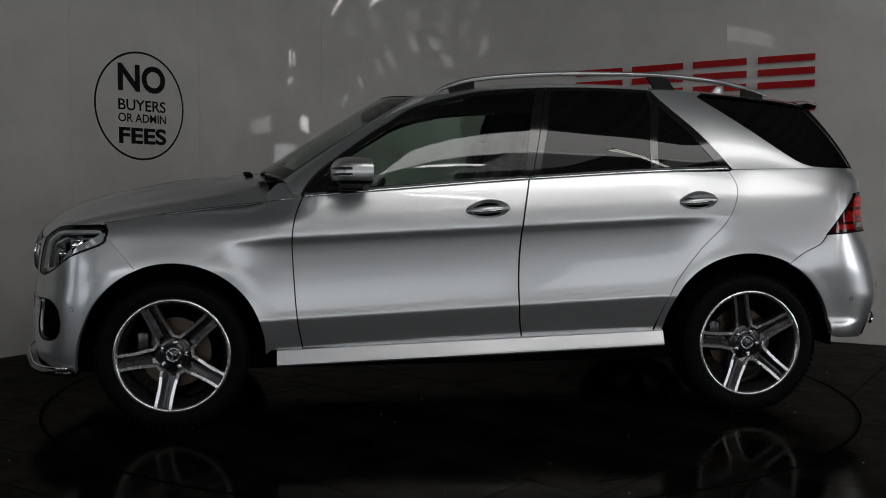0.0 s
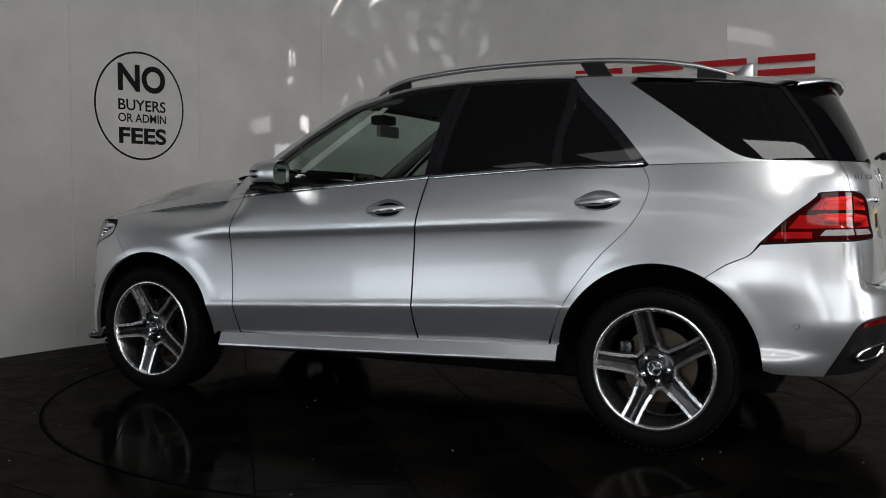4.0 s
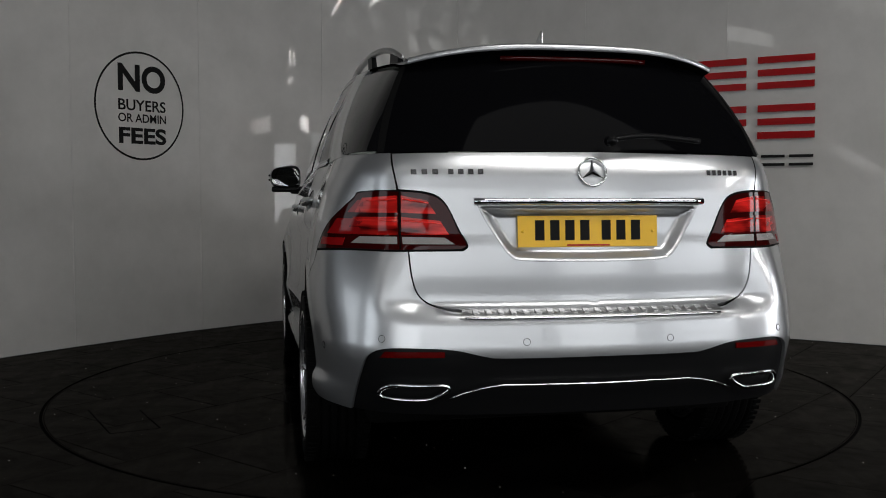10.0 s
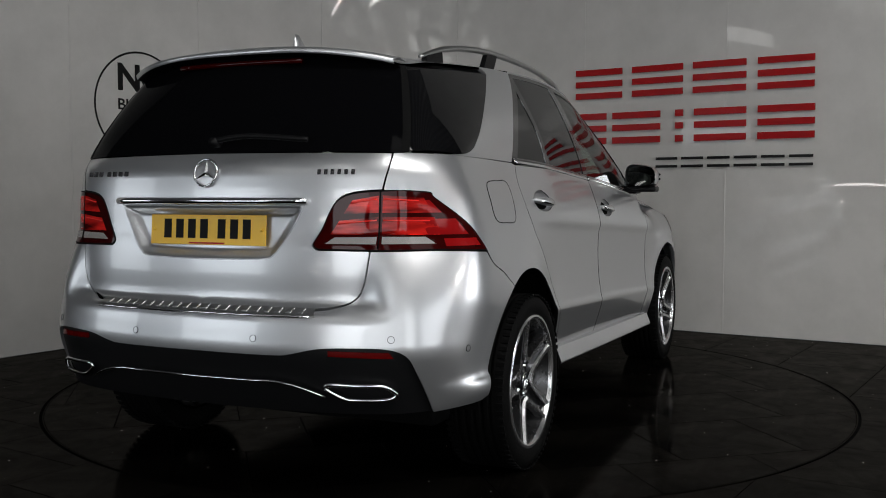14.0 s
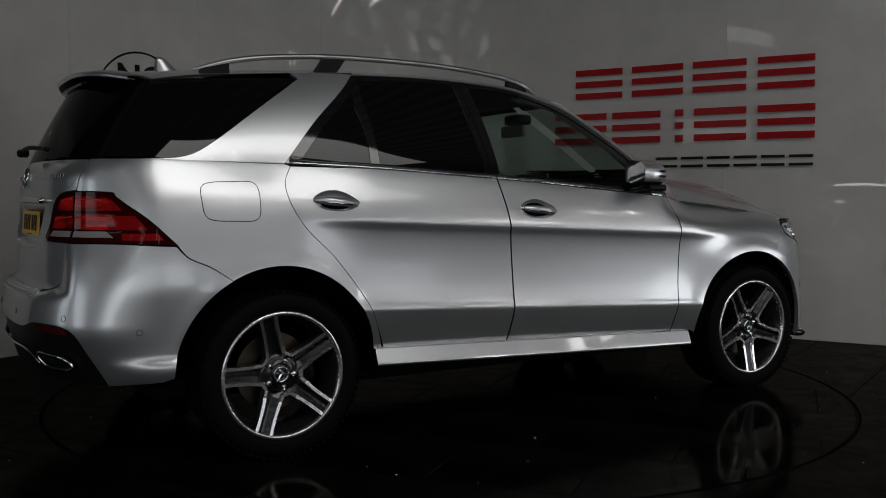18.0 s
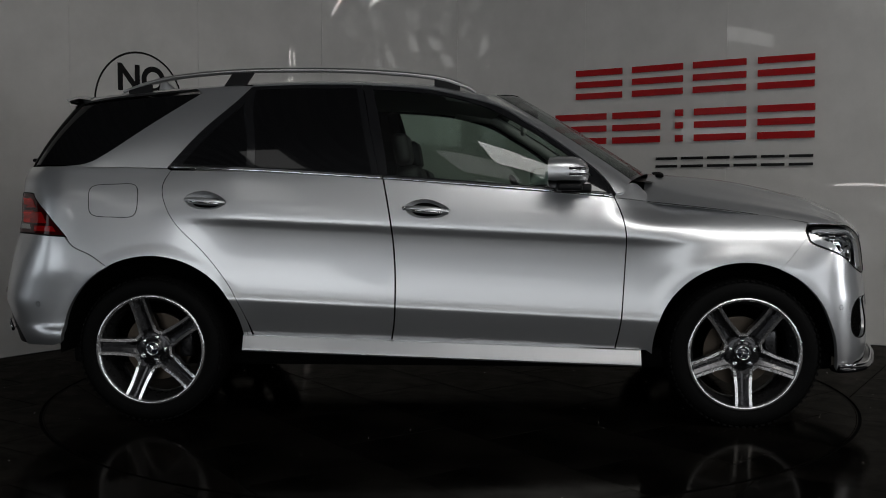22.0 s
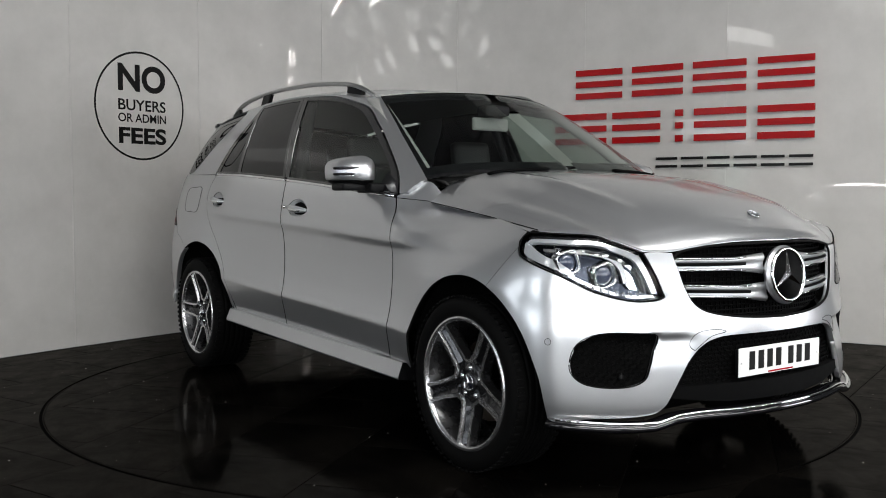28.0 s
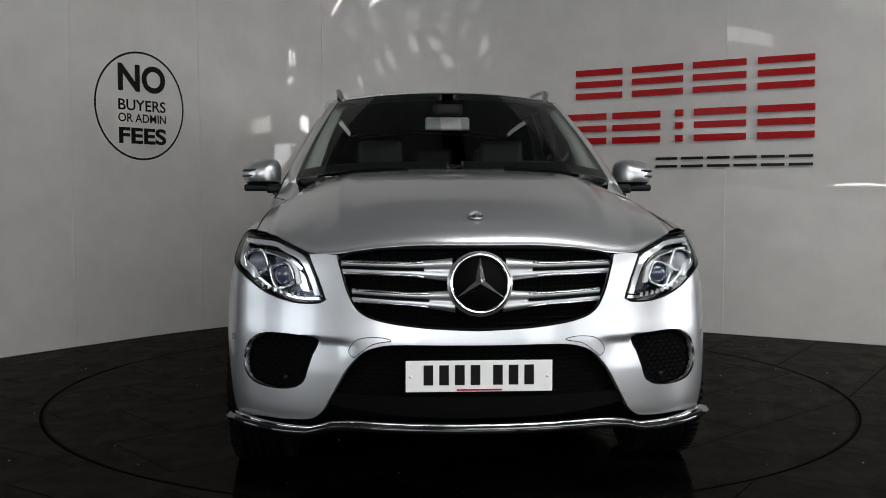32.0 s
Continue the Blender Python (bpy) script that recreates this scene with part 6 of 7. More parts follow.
def wheel_parts():
    specs = (("front", "l", 43), ("front", "r", -90), ("rear", "l", 30), ("rear", "r", 33))
    tyre_prof = [(.266, -.115), (.285, -.128), (.32, -.132), (.343, -.122), (.354, -.108), (.3575, -.098)]
    for y in (-.068, -.034, 0, .034, .068):
        tyre_prof += [(.3595, y - .013), (.3600, y - .005), (.3535, y - .0045), (.3535, y + .0045), (.3600, y + .005), (.3595, y + .013)]
    tyre_prof += [(.3575, .098), (.354, .108), (.343, .120), (.32, .1275), (.292, .1265), (.2765, .119)]
    tyre_me = bpy.data.meshes.new("tyre")
    bm = lathe_bm(tyre_prof, 96, "y")
    bm.to_mesh(tyre_me)
    bm.free()
    tyre_me.materials.append(RUBBER)
    tyre_me.polygons.foreach_set("use_smooth", [True] * len(tyre_me.polygons))
    block_me = bpy.data.meshes.new("tread")
    bm = bmesh.new()
    for i in range(72):
        for sg in (-1, 1):
            b2 = box_bm((.008, .034, .018), (.3565, sg * .106, 0), .002)
            bmesh.ops.transform(b2, matrix=Matrix.Rotation(2 * math.pi * i / 72, 4, "Y"), verts=b2.verts)
            merge(bm, b2)
    bm.to_mesh(block_me)
    bm.free()
    block_me.materials.append(RUBBER)
    for where, s, phase in specs:
        sg = 1 if s == "l" else -1
        x = 1.4575 if where == "front" else -1.4575
        yc = .838 if where == "front" else .848
        m = Matrix.Translation((x, sg * yc, .359)) @ (Matrix() if s == "l" else Matrix.Rotation(math.pi, 4, "Z"))
        # local: y outward; seen from outside, angle from image right, up is z
        w = part("wheel", lathe_bm([(.256, -.11), (.244, -.10), (.232, -.02), (.237, .06), (.255, .090), (.262, .115), (.268, .120), (.271, .124)], 72, "y"), BARREL, CAR, "five-spoke alloy wheel with a black tyre")
        w.matrix_local = m
        o = new("tyre", tyre_me)
        o.parent = w
        o = tagged(new("tread_block_ring", block_me), kind="stuff")
        o.parent = w
        # bright outer lip
        part("rim_lip", lathe_bm([(.255, .108), (.259, .1225), (.2625, .1245), (.2735, .1255), (.276, .117)], 96, "y"), ALLOY, w)

        def P(r, a, y):
            # angle a as seen from outside with image right to the right of the viewer
            return Vector((-r * .97 * math.cos(a), y, r * .97 * math.sin(a)))
        for k in range(5):
            a = radians(phase + 72 * k)
            # spoke with a shallow dished middle
            bm = bmesh.new()
            prev = None
            for r, hw, y in ((.035, .034, .068), (.075, .046, .074), (.105, .0445, .087), (.15, .0400, .093), (.20, .0385, .101), (.25, .0395, .111), (.275, .0415, .117)):
                t = Vector((math.sin(a), 0, math.cos(a))) * hw
                c = P(r, a, y)
                deep = .019 if r > .07 else .002
                cur = [bm.verts.new(c + t + Vector((0, -.045, 0))), bm.verts.new(c + t), bm.verts.new(c + t * .12 + Vector((0, -deep, 0))), bm.verts.new(c - t * .12 + Vector((0, -deep, 0))), bm.verts.new(c - t), bm.verts.new(c - t + Vector((0, -.045, 0)))]
                if prev:
                    for i in range(5):
                        bm.faces.new((prev[i], cur[i], cur[i + 1], prev[i + 1]))
                prev = cur
            bmesh.ops.recalc_face_normals(bm, faces=bm.faces)
            part("spoke", bm, ALLOY_GREY, w, smooth=False)
            # machined edge running down one spoke, round the valley and up the next
            g = a + radians(36)
            run = []
            for r, hw, y in ((.277, .0410, .1235), (.25, .0390, .117), (.20, .0380, .1075), (.15, .0395, .099), (.118, .0430, .0935)):
                run.append((P(r, a, y) + Vector((math.sin(a), 0, math.cos(a))) * hw, a))
            back = []
            a2 = a + radians(72)
            for r, hw, y in ((.277, .0410, .1235), (.25, .0390, .117), (.20, .0380, .1075), (.15, .0395, .099), (.118, .0430, .0935)):
                back.append((P(r, a2, y) - Vector((math.sin(a2), 0, math.cos(a2))) * hw, a2))
            line = [p for p, _ in run] + [P(.101, g - radians(9), .0915), P(.101, g + radians(9), .0915)] + [p for p, _ in back[::-1]]
            mid = P(.2, g, .09)
            bm, side = bmesh.new(), bmesh.new()
            prev = None
            for i, p in enumerate(line):
                d = (line[min(i + 1, len(line) - 1)] - line[max(i - 1, 0)])
                n = Vector((d.z, 0, -d.x)).normalized()
                if n.dot(mid - p) < 0:
                    n = -n
                cur = [bm.verts.new(p - n * .0165 + Vector((0, -.012, 0))), bm.verts.new(p - n * .0125), bm.verts.new(p + n * .0015), side.verts.new(p + n * .0015), side.verts.new(p + n * .0035 + Vector((0, -.04, 0)))]
                if prev:
                    for q in range(2):
                        bm.faces.new((prev[q], cur[q], cur[q + 1], prev[q + 1]))
                    side.faces.new((prev[3], cur[3], cur[4], prev[4]))
                prev = cur
            bmesh.ops.recalc_face_normals(bm, faces=bm.faces)
            bmesh.ops.recalc_face_normals(side, faces=side.faces)
            part("spoke_side", side, BARREL, w, smooth=False)
            part("spoke_edge", bm, ALLOY, w, smooth=False)
        part("hub", lathe_bm([(.095, .04), (.088, .066), (.07, .07), (.045, .07), (.043, .078), (.038, .082), (.001, .083)], 40, "y"), ALLOY_GREY, w)
        part("centre_cap", cyl_bm(.033, .006, (0, .085, 0), "y", 32), BADGE_BLUE, w)
        ry = Matrix.Translation((0, .088, 0)) @ Matrix(((-1, 0, 0, 0), (0, 0, 1, 0), (0, 1, 0, 0), (0, 0, 0, 1)))
        part("cap_ring", ring_bm(.031, .003, ry, 32), CHROME, w)
        part("cap_star", star_bm(.028, .004, ry @ Matrix.Rotation(radians(phase), 4, "Z")), CHROME, w, smooth=False)
        for k in range(5):
            a = radians(phase + 36 + 72 * k)
            part("wheel_bolt", cyl_bm(.011, .02, tuple(P(.062, a, .074)), "y", 12, bevel=.002), CHROME, w)
        # brake disc and caliper behind
        part("brake_disc", lathe_bm([(.09, -.03), (.09, -.005), (.17, -.005), (.17, -.03)], 48, "y"), BRAKE, w, smooth=False)
        part("caliper", box_bm((.07, .07, .16), (.15 * (1 if s == "l" else -1), -.01, .03), .015), ALLOY_GREY, w)


def grille_parts():
    L = lambda pts: outline(pts, at_low)
    g = part_mesh("grille", skin(lower, [L(GRILLE)], lift=-.055, depth=0, sides=BOTH), LINER, CAR, "black grille with four bright-edged silver louvres")
    # mesh lattice behind the louvres
    bm = bmesh.new()
    for k in range(15):
        z = .668 + .018 * k
        w = float(np.interp(z, [.65, .68, .71, .775, .86, .94], [.05, .35, .42, .465, .50, .50]))
        pts = [lower(*[np.array(q) for q in at_low("f", abs(y), z)]) * (1, math.copysign(1, y), 1) for y in np.linspace(-w, w, 15)]
        tube_bm([(p[0] - .048, p[1], p[2]) for p in pts], .0035, 5, bm)
    part("lattice", bm, GRILLE_BLACK, g)
    bm = bmesh.new()
    for i in range(-24, 25):
        y = i * .02
        z0 = float(np.interp(abs(y), [0, .2, .35, .43, .475, .5], [.655, .663, .682, .715, .78, .84]))
        pa, pb = low3("f", abs(y), z0 + .004), low3("f", abs(y), .935)
        sy = math.copysign(1, y)
        tube_bm([(pa[0] - .05, sy * pa[1], pa[2]), (pb[0] - .05, sy * pb[1] + .012, pb[2])], .003, 4, bm)
    part("lattice", bm, GRILLE_BLACK, g)
    # edge trim of the opening
    rim = [lower(np.array(a), np.array(b)) for a, b in L(GRILLE)]
    half = [p for p in rim if p[1] > .004]
    ring = [(p[0] - .006, p[1], p[2]) for p in half] 
    part("grille_edge", tube_bm(ring + [(x, -y, z) for x, y, z in ring[::-1]], .0055, 6, closed=True), SEAM, g)
    # louvres: two a side, each a silver blade with a bright frame
    for sg in (1, -1):
        for (ya, za), (yb, zb), h in (((.489, .866), (.095, .862), .025), ((.450, .766), (.085, .752), .024)):
            n = 12
            rings_t, rings = [], []
            bm = bmesh.new()
            prev = None
            top, bot, mid = [], [], []
            for k in range(n + 1):
                f = k / n
                y = ya + (yb - ya) * f
                z = za + (zb - za) * f
                p = low3("f", y, z)
                hh = h * (1 if f < .62 else 1 + (f - .62) * 1.7)
                x = p[0] - .004 - .018 * (1 - f) ** 3
                cur = [bm.verts.new((x - .05, sg * y, z + hh * .6)), bm.verts.new((x - .006, sg * y, z + hh)), bm.verts.new((x + .004, sg * y, z + hh * .55)), bm.verts.new((x - .004, sg * y, z + hh * .2)), bm.verts.new((x - .004, sg * y, z - hh * .2)), bm.verts.new((x + .004, sg * y, z - hh * .55)), bm.verts.new((x - .006, sg * y, z - hh)), bm.verts.new((x - .05, sg * y, z - hh * .6))]
                top.append((x + .003, sg * y, z + hh * .84))
                bot.append((x + .003, sg * y, z - hh * .84))
                mid.append((x + .001, sg * y, z))
                if prev:
                    for i in range(7):
                        bm.faces.new((prev[i], cur[i], cur[i + 1], prev[i + 1]))
                prev = cur
            bmesh.ops.recalc_face_normals(bm, faces=bm.faces)
            lv = part("louvre", bm, PAINT, g)
            part("bright_edge", tube_bm(top[:10], .0032, 6), CHROME, g)
            part("bright_edge", tube_bm(bot[:10], .0032, 6), CHROME, g)
            part("louvre_slot", tube_bm(mid[0:10], .0045, 8, flat=1.3), GRILLE_BLACK, g)
    # emblem
    p = low3("f", 0, .815)
    m = Matrix.Translation((p[0] + .012, 0, .815)) @ Matrix.Rotation(radians(-6), 4, "Y") @ FACE_F
    e = part("front_emblem", cyl_bm(.115, .03, seg=64, bevel=.008), PAINT, CAR, "large round emblem with a bright ring and three points")
    e.matrix_local = m
    part("emblem_plate", cyl_bm(.097, .006, (0, 0, .016), seg=64), GRILLE_BLACK, e)
    part("emblem_ring", ring_bm(.101, .0075, Matrix.Translation((0, 0, .018)), 64), CHROME, e)
    part("emblem_star", star_bm(.096, .014, Matrix.Translation((0, 0, .02))), CHROME, e, smooth=False)
    # lower intake, corner vents, splitter
    it = L([("f", 0, .605, 1), ("f", .28, .603), ("f", .37, .59), ("f", .425, .562), ("f", .48, .505), ("f", .565, .372, 1), ("f", .3, .36), ("f", 0, .36, 1)])
    lo = part_mesh("lower_grille", skin(lower, [it], lift=-.05, depth=0, sides=BOTH), LINER, CAR, "black honeycomb lower intake")

    def honey(parent, inside, y0, y1, z0, z1, back, sg):
        bm = bmesh.new()
        j = 0
        z = z0
        while z < z1:
            y = y0 + (.014 if j % 2 else 0)
            while y < y1:
                if inside(y, z):
                    p = low3("f", abs(y), z)
                    tube_bm([(p[0] - back, sg * y + .0125 * math.cos(radians(30 + 60 * q)), z + .0085 * math.sin(radians(30 + 60 * q))) for q in range(6)], .0022, 3, bm, closed=True)
                y += .028
            z += .0165
            j += 1
        part("honeycomb", bm, GRILLE_BLACK, parent, smooth=False)
    honey(lo, lambda y, z: abs(y) < float(np.interp(z, [.40, .5, .56, .6], [.54, .47, .41, .26])), -.54, .54, .425, .60, .042, 1)
    part_mesh("apron", skin(lower, [L([("f", 0, .415, 1), ("f", .3, .415), ("f", .535, .415, 1), ("f", .558, .375, 1), ("f", .3, .345), ("f", 0, .34, 1)])], lift=-.012, depth=.03, sides=BOTH), GRILLE_BLACK, lo)
    for s, sg in (("l", 1), ("r", -1)):
        v = part_mesh("corner_vent", skin(lower, [L(FOG)], lift=-.03, depth=0, sides=(s,)), LINER, CAR, "black honeycomb corner vent")
        poly = [low3(k, a, z)[1:] for k, a, z in FOG]

        def inside(y, z):
            r = False
            for (ya, za), (yb, zb) in zip(poly, poly[1:] + poly[:1]):
                if (za > z) != (zb > z) and y < (yb - ya) * (z - za) / (zb - za) + ya:
                    r = not r
            return r
        honey(v, inside, .58, .86, .43, .63, .026, sg)
        rim = [lower(np.array(a), np.array(b)) * (1, sg, 1) for a, b in L(FOG)]
        part("vent_edge", tube_bm([tuple(q - np.array((.004, 0, 0))) for q in rim[::2]], .004, 6, closed=True), SEAM, v)
        p = low3("f", .70, .455)
        part("sensor", cyl_bm(.011, .01, (p[0] - .022, sg * p[1], p[2]), "x", 16), BLACK, v)
    # bright splitter blade
    pts = []
    for k in range(-24, 25):
        y = k / 24 * .90
        a = abs(y)
        z = float(np.interp(a, [0, .44, .52, .60, .70, .8, .9], [.322, .322, .315, .290, .287, .292, .300]))
        p = low3("f", min(a, .88), .345)
        x = p[0] + .022 if a < .88 else p[0] + .022 - (a - .88) * 2.0
        pts.append((x, y, z))
    sp = part("splitter", tube_bm(pts, .0065, 8, flat=.9), CHROME, CAR, "bright chrome front splitter edge")
    part("splitter_blade", tube_bm([(x - .035, y, z - .018) for x, y, z in pts], .05, 8, flat=.4), GLOSS, sp)
    # towing cover
    cov = L([("f", .31, .612), ("f", .36, .622), ("f", .43, .612), ("f", .462, .572), ("f", .445, .548), ("f", .425, .562), ("f", .375, .597)])
    line = [lower(np.array(a), np.array(b)) for a, b in cov]
    for sg in (1, -1):
        part("cover_seam", tube_bm([tuple(q * (1, sg, 1)) for q in line[::2]], .0014, 4, closed=True), LINER, CAR)


def plate(name, mat, m, w, label):
    pl = part(name, box_bm((w, .111, .004), (0, 0, 0), .0018), mat, CAR, label, smooth=False)
    pl.matrix_local = m
    # characters drawn as plain dark bars
    x = -.2
    for k in range(7):
        if k == 4:
            x += .024
        part("character_bar", box_bm((.034, .071, .0015), (x + .02, .004, .0028), 0), INK, pl, smooth=False)
        x += .0555
    for sx in (-1, 1):
        part("screw_cap", cyl_bm(.006, .003, (sx * (w / 2 - .018), 0, .003), seg=16), mat, pl)
    part("dealer_bar", box_bm((.16, .006, .001), (.0, -.049, .0026), 0), SIGN_RED, pl, smooth=False)
    return pl


def rear_parts():
    L = lambda pts: outline(pts, at_low)
    p = low3("r", 0, 1.0)
    plate("rear_plate", YELLOW, Matrix.Translation((p[0] + .024, .008, .998)) @ Matrix.Rotation(radians(4), 4, "Y") @ FACE_R, .52, "yellow number plate with dark bars")
    pf = low3("f", 0, .50)
    plate("front_plate", PLATE_WHITE, Matrix.Translation((pf[0] - .026, 0, .488)) @ FACE_F, .52, "white number plate with dark bars")
    part("plate_holder", box_bm((.02, .50, .10), (pf[0] - .040, 0, .488), .004), BLACK, CAR)
    # bright bar over the plate
    pts = [tuple(low3("r", abs(y), 1.104) * (1, math.copysign(1, y), 1) + np.array((-.012, 0, 0))) for y in np.linspace(-.425, .425, 21)]
    part("boot_handle_bar", tube_bm(pts, .013, 8, flat=1.0), CHROME, CAR, "chrome bar above the number plate")
    # emblem and model badges
    p = low3("r", 0, 1.207)
    m = Matrix.Translation((p[0] - .006, .0, 1.207)) @ Matrix.Rotation(radians(12), 4, "Y") @ FACE_R
    e = part("rear_emblem", ring_bm(.05, .0045, m, 48), CHROME, CAR, "round chrome emblem with three points")
    part("emblem_star", star_bm(.048, .007, m), CHROME, e, smooth=False)
    for y0, n, st, z in ((.625, 3, .036, 1.207), (.50, 4, .034, 1.207), (-.46, 6, .024, 1.207)):
        for k in range(n):
            y = y0 - k * st
            q = low3("r", abs(y), z)
            part("badge_bar", box_bm((.004, st * .55, .019), (q[0] - .002, y, z), .001, turn=Matrix.Rotation(radians(12), 4, "Y")), BADGE_CHROME, CAR, smooth=False)
    # load step: a ridged ledge with a bright front edge
    st = L([("r", 0, .7300, 1), ("r", .44, .7300), ("r", .472, .7275, 1), ("r", .488, .704, 1), ("r", .3, .701), ("r", 0, .701, 1)])
    step = part_mesh("load_step", skin(lower, [st], lift=.003, depth=.003, sides=BOTH, cell=.012), STEEL, CAR, "brushed steel load sill with raised ridges")
    for k in range(-10, 11):
        y = k * .043
        pa, pb = low3("r", abs(y), .714), low3("r", abs(y), .7285)
        d = pb - pa
        part("grip_ridge", box_bm((math.hypot(d[0], d[2]), .022, .006), ((pa[0] + pb[0]) / 2 - .002, y, .7245), .002, turn=Matrix.Rotation(-math.atan2(d[2], d[0]), 4, "Y")), STEEL, step)
    part("step_edge", tube_bm([tuple(low3("r", abs(y), .706) * (1, math.copysign(1, y), 1) - np.array((.005, 0, 0))) for y in np.linspace(-.47, .47, 25)], .0045, 8), CHROME, step)
    # high brake lamp under the spoiler, spoiler blade
    bm = bmesh.new()
    rings = []
    for k in range(41):
        q = -1 + 2 * k / 40
        a = abs(q)
        e = roof(np.array(q * .97), np.array(.965))
        tipx = -2.155 + .15 * a ** 3
        tz = 1.672 - .045 * a ** 3
        prof = [(e[0], e[2] + .002), ((e[0] + tipx) / 2, (e[2] + tz) / 2 + .012), (tipx, tz), (tipx + .01, tz - .016), ((e[0] + tipx) / 2 + .05, (e[2] + tz) / 2 - .035), (e[0] + .06, e[2] - .05)]
        rings.append([bm.verts.new((x, e[1] * (1.0 + .01), z)) for x, z in prof])
    for a, b in zip(rings, rings[1:]):
        for i in range(3):
            bm.faces.new((a[i], a[i + 1], b[i + 1], b[i]))
    bmesh.ops.recalc_face_normals(bm, faces=bm.faces)
    under = bmesh.new()
    cuts = [[under.verts.new(v.co) for v in r[3:]] for r in rings]
    for a, b in zip(cuts, cuts[1:]):
        for i in range(2):
            under.faces.new((a[i], a[i + 1], b[i + 1], b[i]))
    bmesh.ops.recalc_face_normals(under, faces=under.faces)
    sp = part("roof_spoiler", bm, PAINT, CAR)
    part("spoiler_lining", under, BLACK, sp)
    part("spoiler_underside", tube_bm([(-2.045 + .15 * abs(q) ** 3, q * .57, 1.622 - .04 * abs(q) ** 3) for q in np.linspace(-.98, .98, 21)], .03, 8, flat=.5), GLOSS, CAR)
    part("high_brake_lamp", tube_bm([(-2.115 + .1 * abs(y) ** 2, y, 1.628 - .03 * abs(y) ** 2) for y in np.linspace(-.28, .28, 11)], .013, 8, flat=.8), RED_DEEP, CAR, "red high-level brake lamp")
    # rear wiper
    w = [(-2.318, -.06, 1.32), (-2.30, -.2, 1.335), (-2.26, -.42, 1.32)]
    part("rear_wiper", tube_bm([tuple(q) for q in spline([(a - .035, b, c) for a, b, c in w], 6)], .010, 8), BLACK, CAR)
    part("wiper_pivot", cyl_bm(.018, .05, (-2.345, -.06, 1.315), "x", 20, bevel=.006), BLACK, CAR)
    # aerial fin
    bm = bmesh.new()
    z0 = 1.735
    rings = [[bm.verts.new((-1.60 - f * .02 - t * .14 * (1 - f * .75) - f * .07, sgn * .022 * (1 - f) ** .8 * math.sin(math.pi * min(t * .9 + .05, .95)) + 0, z0 + f * .068 - (1 - f) * .01)) for t, sgn in [(i / 6, 1) for i in range(7)] + [(i / 6, -1) for i in range(5, 0, -1)]] for f in (0, .3, .6, .85, 1.0)]
    for a, b in zip(rings, rings[1:]):
        for i in range(12):
            bm.faces.new((a[i], a[(i + 1) % 12], b[(i + 1) % 12], b[i]))
    bm.faces.new(rings[-1])
    bmesh.ops.recalc_face_normals(bm, faces=bm.faces)
    part("aerial_fin", bm, PAINT, CAR)
    # exhaust trims, chrome lip, reflectors, sensors
    for sg in (1, -1):
        ex = [(.75, .445), (.715, .470), (.62, .472), (.545, .474), (.522, .462), (.555, .437), (.60, .420), (.70, .420), (.742, .428)]
        loop = []
        for y, z in spline(ex, 4, True):
            q = low3("r", y, z)
            loop.append((q[0] - .006, sg * q[1], q[2]))
        t = part("exhaust_trim", tube_bm(loop, .008, 8, closed=True), CHROME, CAR, "chrome exhaust trim")
        bm = bmesh.new()
        bm.faces.new([bm.verts.new((x + .02, y, z)) for x, y, z in loop])
        part("exhaust_mouth", bm, LINER, t, smooth=False)
        rf = L([("r", .54, .592, 1), ("r", .74, .588, 1), ("r", .755, .566, 1), ("r", .54, .572, 1)])
        part_mesh("reflector", skin(lower, [rf], lift=-.006, depth=.006, sides=("l" if sg > 0 else "r",)), RED_DARK, CAR)
        for k, a, z in (("r", .262, .625), ("r", .745, .633), ("s", -2.045, .58), ("s", 1.925, .585)):
            uu, zz = at_low(k, a, z)
            q = lower(np.array(uu), np.array(zz))
            n = normals(lower, np.array(uu), np.array(zz))
            mm = Matrix.Translation(Vector(q * (1, sg, 1))) @ Vector(n * (1, sg, 1)).to_track_quat("Z", "Y").to_matrix().to_4x4()
            se = part("parking_sensor", cyl_bm(.010, .003, seg=20), PAINT, CAR, smooth=False)
            se.matrix_local = mm
            part("sensor_ring", ring_bm(.0120, .0009, Matrix.Translation((0, 0, .001)), 20), LINER, se)
    lip = []
    for k in range(-20, 21):
        y = k / 20 * .52
        a = abs(y)
        z = float(np.interp(a, [0, .34, .40, .46, .52], [.474, .476, .468, .452, .428]))
        q = low3("r", a, z)
        lip.append((q[0] - .008, y, z))
    part("chrome_lip", tube_bm(lip, .0065, 8, flat=.8), CHROME, CAR, "chrome lip across the rear apron")


def roof_z(x, y):
    s = float(np.interp(-x, -TOP[3 * _n:12 * _n + 1, 0], np.linspace(0, 1, 9 * _n + 1)))
    e = roof(np.array(1.0), np.array(s))
    return float(roof(np.array(min(abs(y) / e[1], 1.0)), np.array(s))[2])


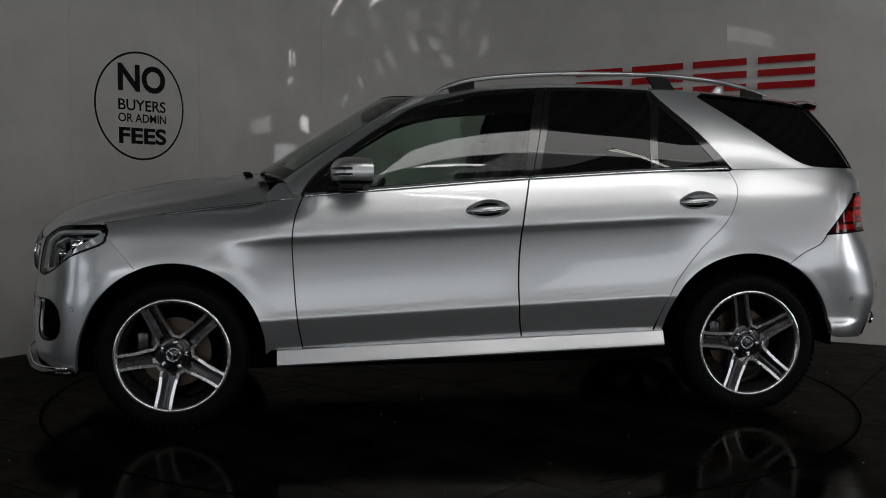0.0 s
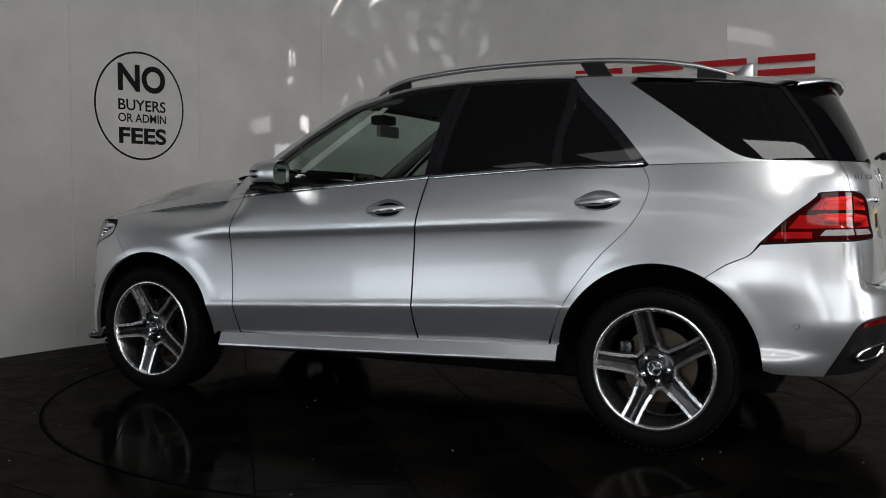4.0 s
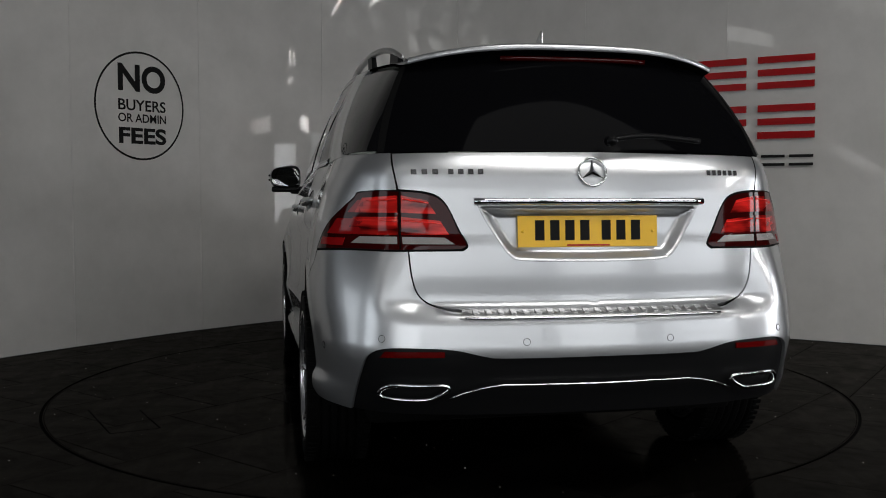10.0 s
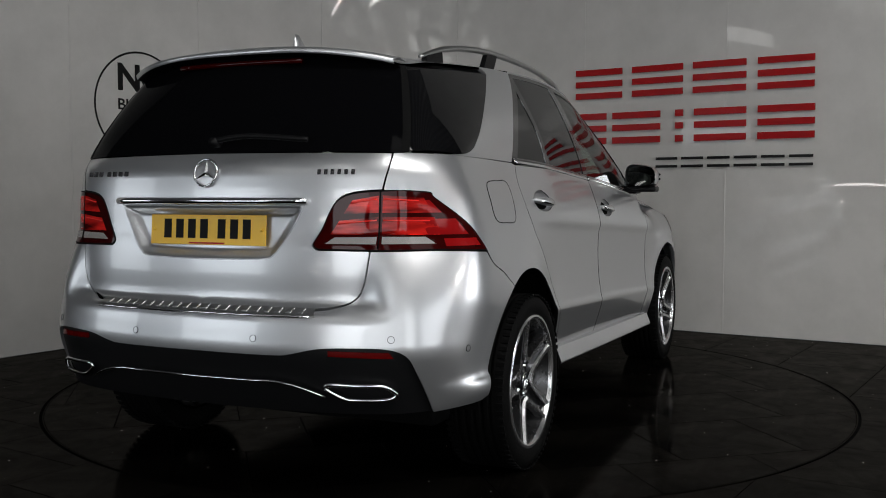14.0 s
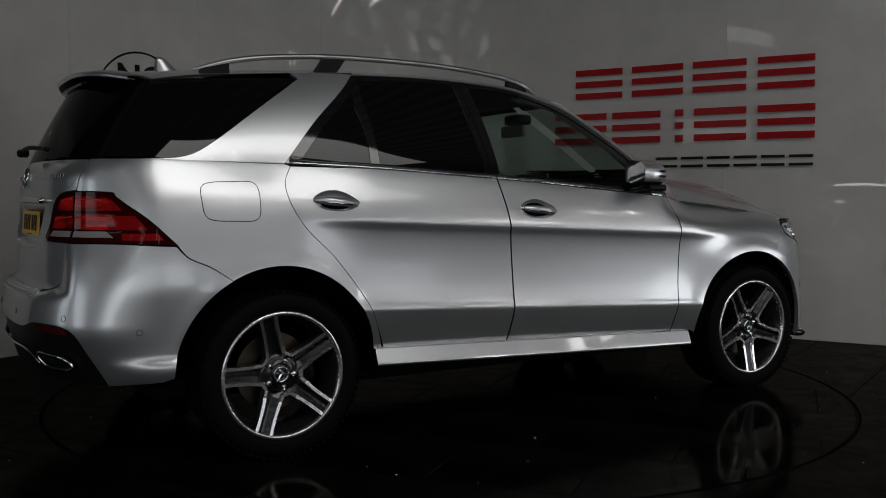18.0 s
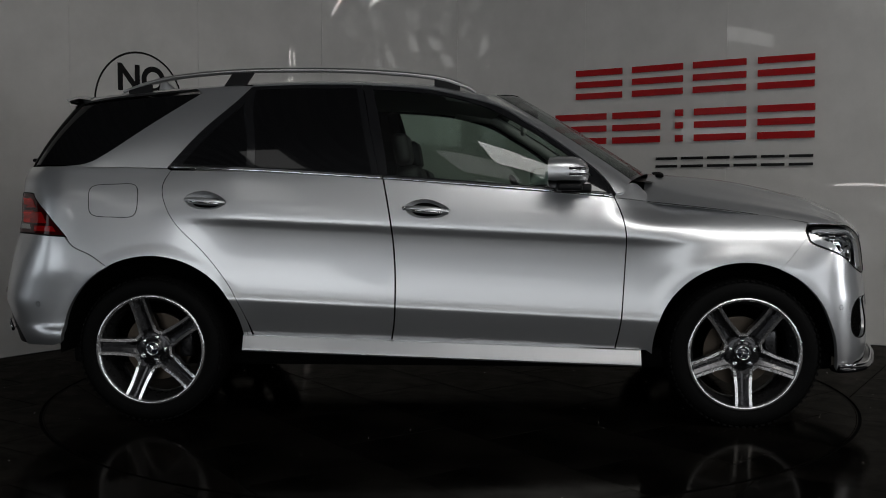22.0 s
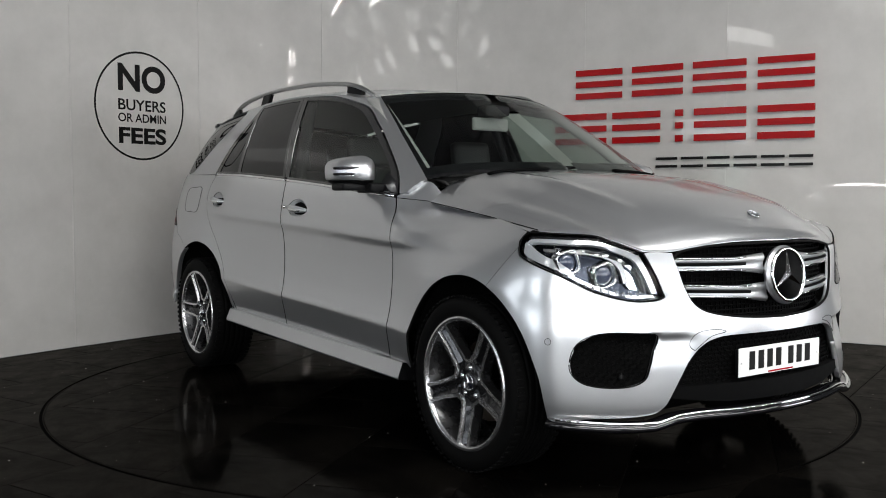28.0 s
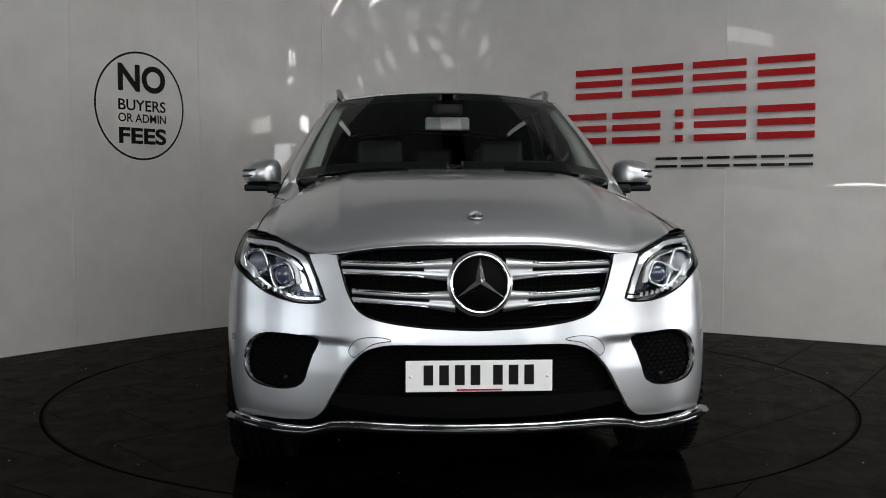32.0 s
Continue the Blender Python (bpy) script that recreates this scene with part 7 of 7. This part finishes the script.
def rails():
    for sg in (1, -1):
        ctrl = [(.15, .575, 1.662), (.07, .595, 1.702), (-.10, .612, 1.742), (-.5, .628, 1.772), (-1.0, .625, 1.776), (-1.35, .612, 1.755), (-1.56, .597, 1.722), (-1.72, .58, 1.676)]
        pts = [(x, sg * y, z) for x, y, z in spline(ctrl, 7)]
        rad = [.009 + .008 * min(1, i / 8, (len(pts) - 1 - i) / 8) for i in range(len(pts))]
        r = part("roof_rail", tube_bm(pts, rad, 10, flat=.75), STEEL, CAR, "satin aluminium roof rail")
        for x0, x1, lean in ((-1.14, -1.0, .05), (-.08, .08, 0), (-1.70, -1.54, 0)):
            lo = [q for q in pts if x0 <= q[0] <= x1]
            bm = bmesh.new()
            rings = []
            for x, y, z in lo:
                zr = roof_z(x - lean, abs(y)) - .004
                rings.append([bm.verts.new(v) for v in ((x, y - .010, z - .004), (x, y + .010, z - .004), (x - lean, y + .013, zr), (x - lean, y - .013, zr))])
            for a, b in zip(rings, rings[1:]):
                for i in range(4):
                    bm.faces.new((a[i], a[(i + 1) % 4], b[(i + 1) % 4], b[i]))
            bm.faces.new(rings[0])
            bm.faces.new(rings[-1])
            bmesh.ops.recalc_face_normals(bm, faces=bm.faces)
            part("rail_foot", bm, BLACK, r, smooth=False)


def interior():
    part("cabin_floor", box_bm((1.85, 1.5, .05), (.03, 0, .45), .01), INTERIOR, CAR)
    # dashboard
    bm = bmesh.new()
    rings = []
    for k in range(21):
        y = -.74 + 1.48 * k / 20
        hump = .03 * math.exp(-((y + .37) / .16) ** 2) + .015 * math.exp(-(y / .15) ** 2)
        prof = [(1.02, 1.16), (.85, 1.165 + hump * .5), (.66, 1.145 + hump), (.58, 1.08 + hump), (.60, .95), (.66, .70), (.68, .5)]
        rings.append([bm.verts.new((x, y, z)) for x, z in prof])
    for a, b in zip(rings, rings[1:]):
        for i in range(6):
            bm.faces.new((a[i], a[i + 1], b[i + 1], b[i]))
    bmesh.ops.recalc_face_normals(bm, faces=bm.faces)
    part("dashboard", bm, INTERIOR, CAR)
    part("centre_screen", box_bm((.02, .24, .14), (.60, 0, 1.19), .006, turn=Matrix.Rotation(radians(-8), 4, "Y")), GLOSS, CAR)
    m = Matrix.Translation((.43, -.37, 1.06)) @ Matrix.Rotation(radians(62), 4, "Y")
    sw = part("steering_wheel", ring_bm(.185, .016, m, 40), LEATHER, CAR)
    bm = box_bm((.05, .36, .02), (0, 0, 0), .005)
    box_bm((.12, .12, .04), (0, 0, 0), .015, bm)
    bmesh.ops.transform(bm, matrix=m, verts=bm.verts)
    part("wheel_spokes", bm, INTERIOR, sw)
    for x, ys, w in ((-.02, (.37, -.37), .50), (-.95, (.42, -.42), .48), (-.95, (0,), .34)):
        for y in ys:
            bm = box_bm((.52, w, .16), (x + .20, y, .66), .06, seg=3)
            s = part("seat", bm, LEATHER, CAR, "black leather seat")
            part("backrest", box_bm((.14, w, .62), (x - .12, y, .98), .06, turn=Matrix.Rotation(radians(-14), 4, "Y"), seg=3), LEATHER, s)
            part("head_restraint", box_bm((.09, .27, .17), (x - .23, y, 1.375), .04, turn=Matrix.Rotation(radians(-10), 4, "Y"), seg=3), LEATHER, s)
            for dy in (-.06, .06):
                part("restraint_post", cyl_bm(.006, .12, (x - .205, y + dy, 1.26), "z", 8), CHROME, s)
    # headliner and pillar trims
    rp = [(-.95 + 1.9 * k / 12, .03) for k in range(13)] + [(.95 - 1.9 * k / 12, .97) for k in range(13)]
    part_mesh("headliner", skin(roof, [rp], lift=-.035, depth=0, cell=.1), HEADLINER, CAR, "pale grey headliner")
    for sg in (1, -1):
        part("pillar_trim", tube_bm([(.87, sg * .725, 1.20), (.56, sg * .675, 1.42), (.25, sg * .615, 1.61), (.0, sg * .60, 1.65)], .05, 8, flat=.6), HEADLINER, CAR)
        part("pillar_trim", tube_bm([(-.33, sg * .80, 1.1), (-.37, sg * .73, 1.4), (-.42, sg * .655, 1.66)], .04, 8, flat=.6), INTERIOR, CAR)
        part("door_trim", box_bm((1.7, .03, .55), (-.08, sg * .80, .90), .01), INTERIOR, CAR)
    part("rear_view_mirror", box_bm((.03, .24, .07), (.42, 0, 1.515), .015, seg=3), HEADLINER, CAR, "pale backed interior mirror")
    part("mirror_stem", box_bm((.10, .16, .06), (.45, 0, 1.585), .02), INTERIOR, CAR)
    part("load_cover", box_bm((.9, 1.3, .02), (-1.75, 0, 1.1), .005), INTERIOR, CAR)


DOORS = body_panels()
inner_shell()
upper_panels(DOORS)
shoulders()
body_top()
sills()
handles(DOORS)
mirrors(DOORS)
wheel_parts()
grille_parts()
rear_parts()
rails()
interior()

AXIS = Vector((-0.0155, 0.0384, 0))


def motions():
    walk(TABLE, [(t, pose(0, 0, 0, 0, 0, a)) for t, a in TURN])
    walk(CAR, [(t, pose(0, 0, 0, 0, 0, a) @ Matrix.Translation(-AXIS)) for t, a in TURN])


motions()
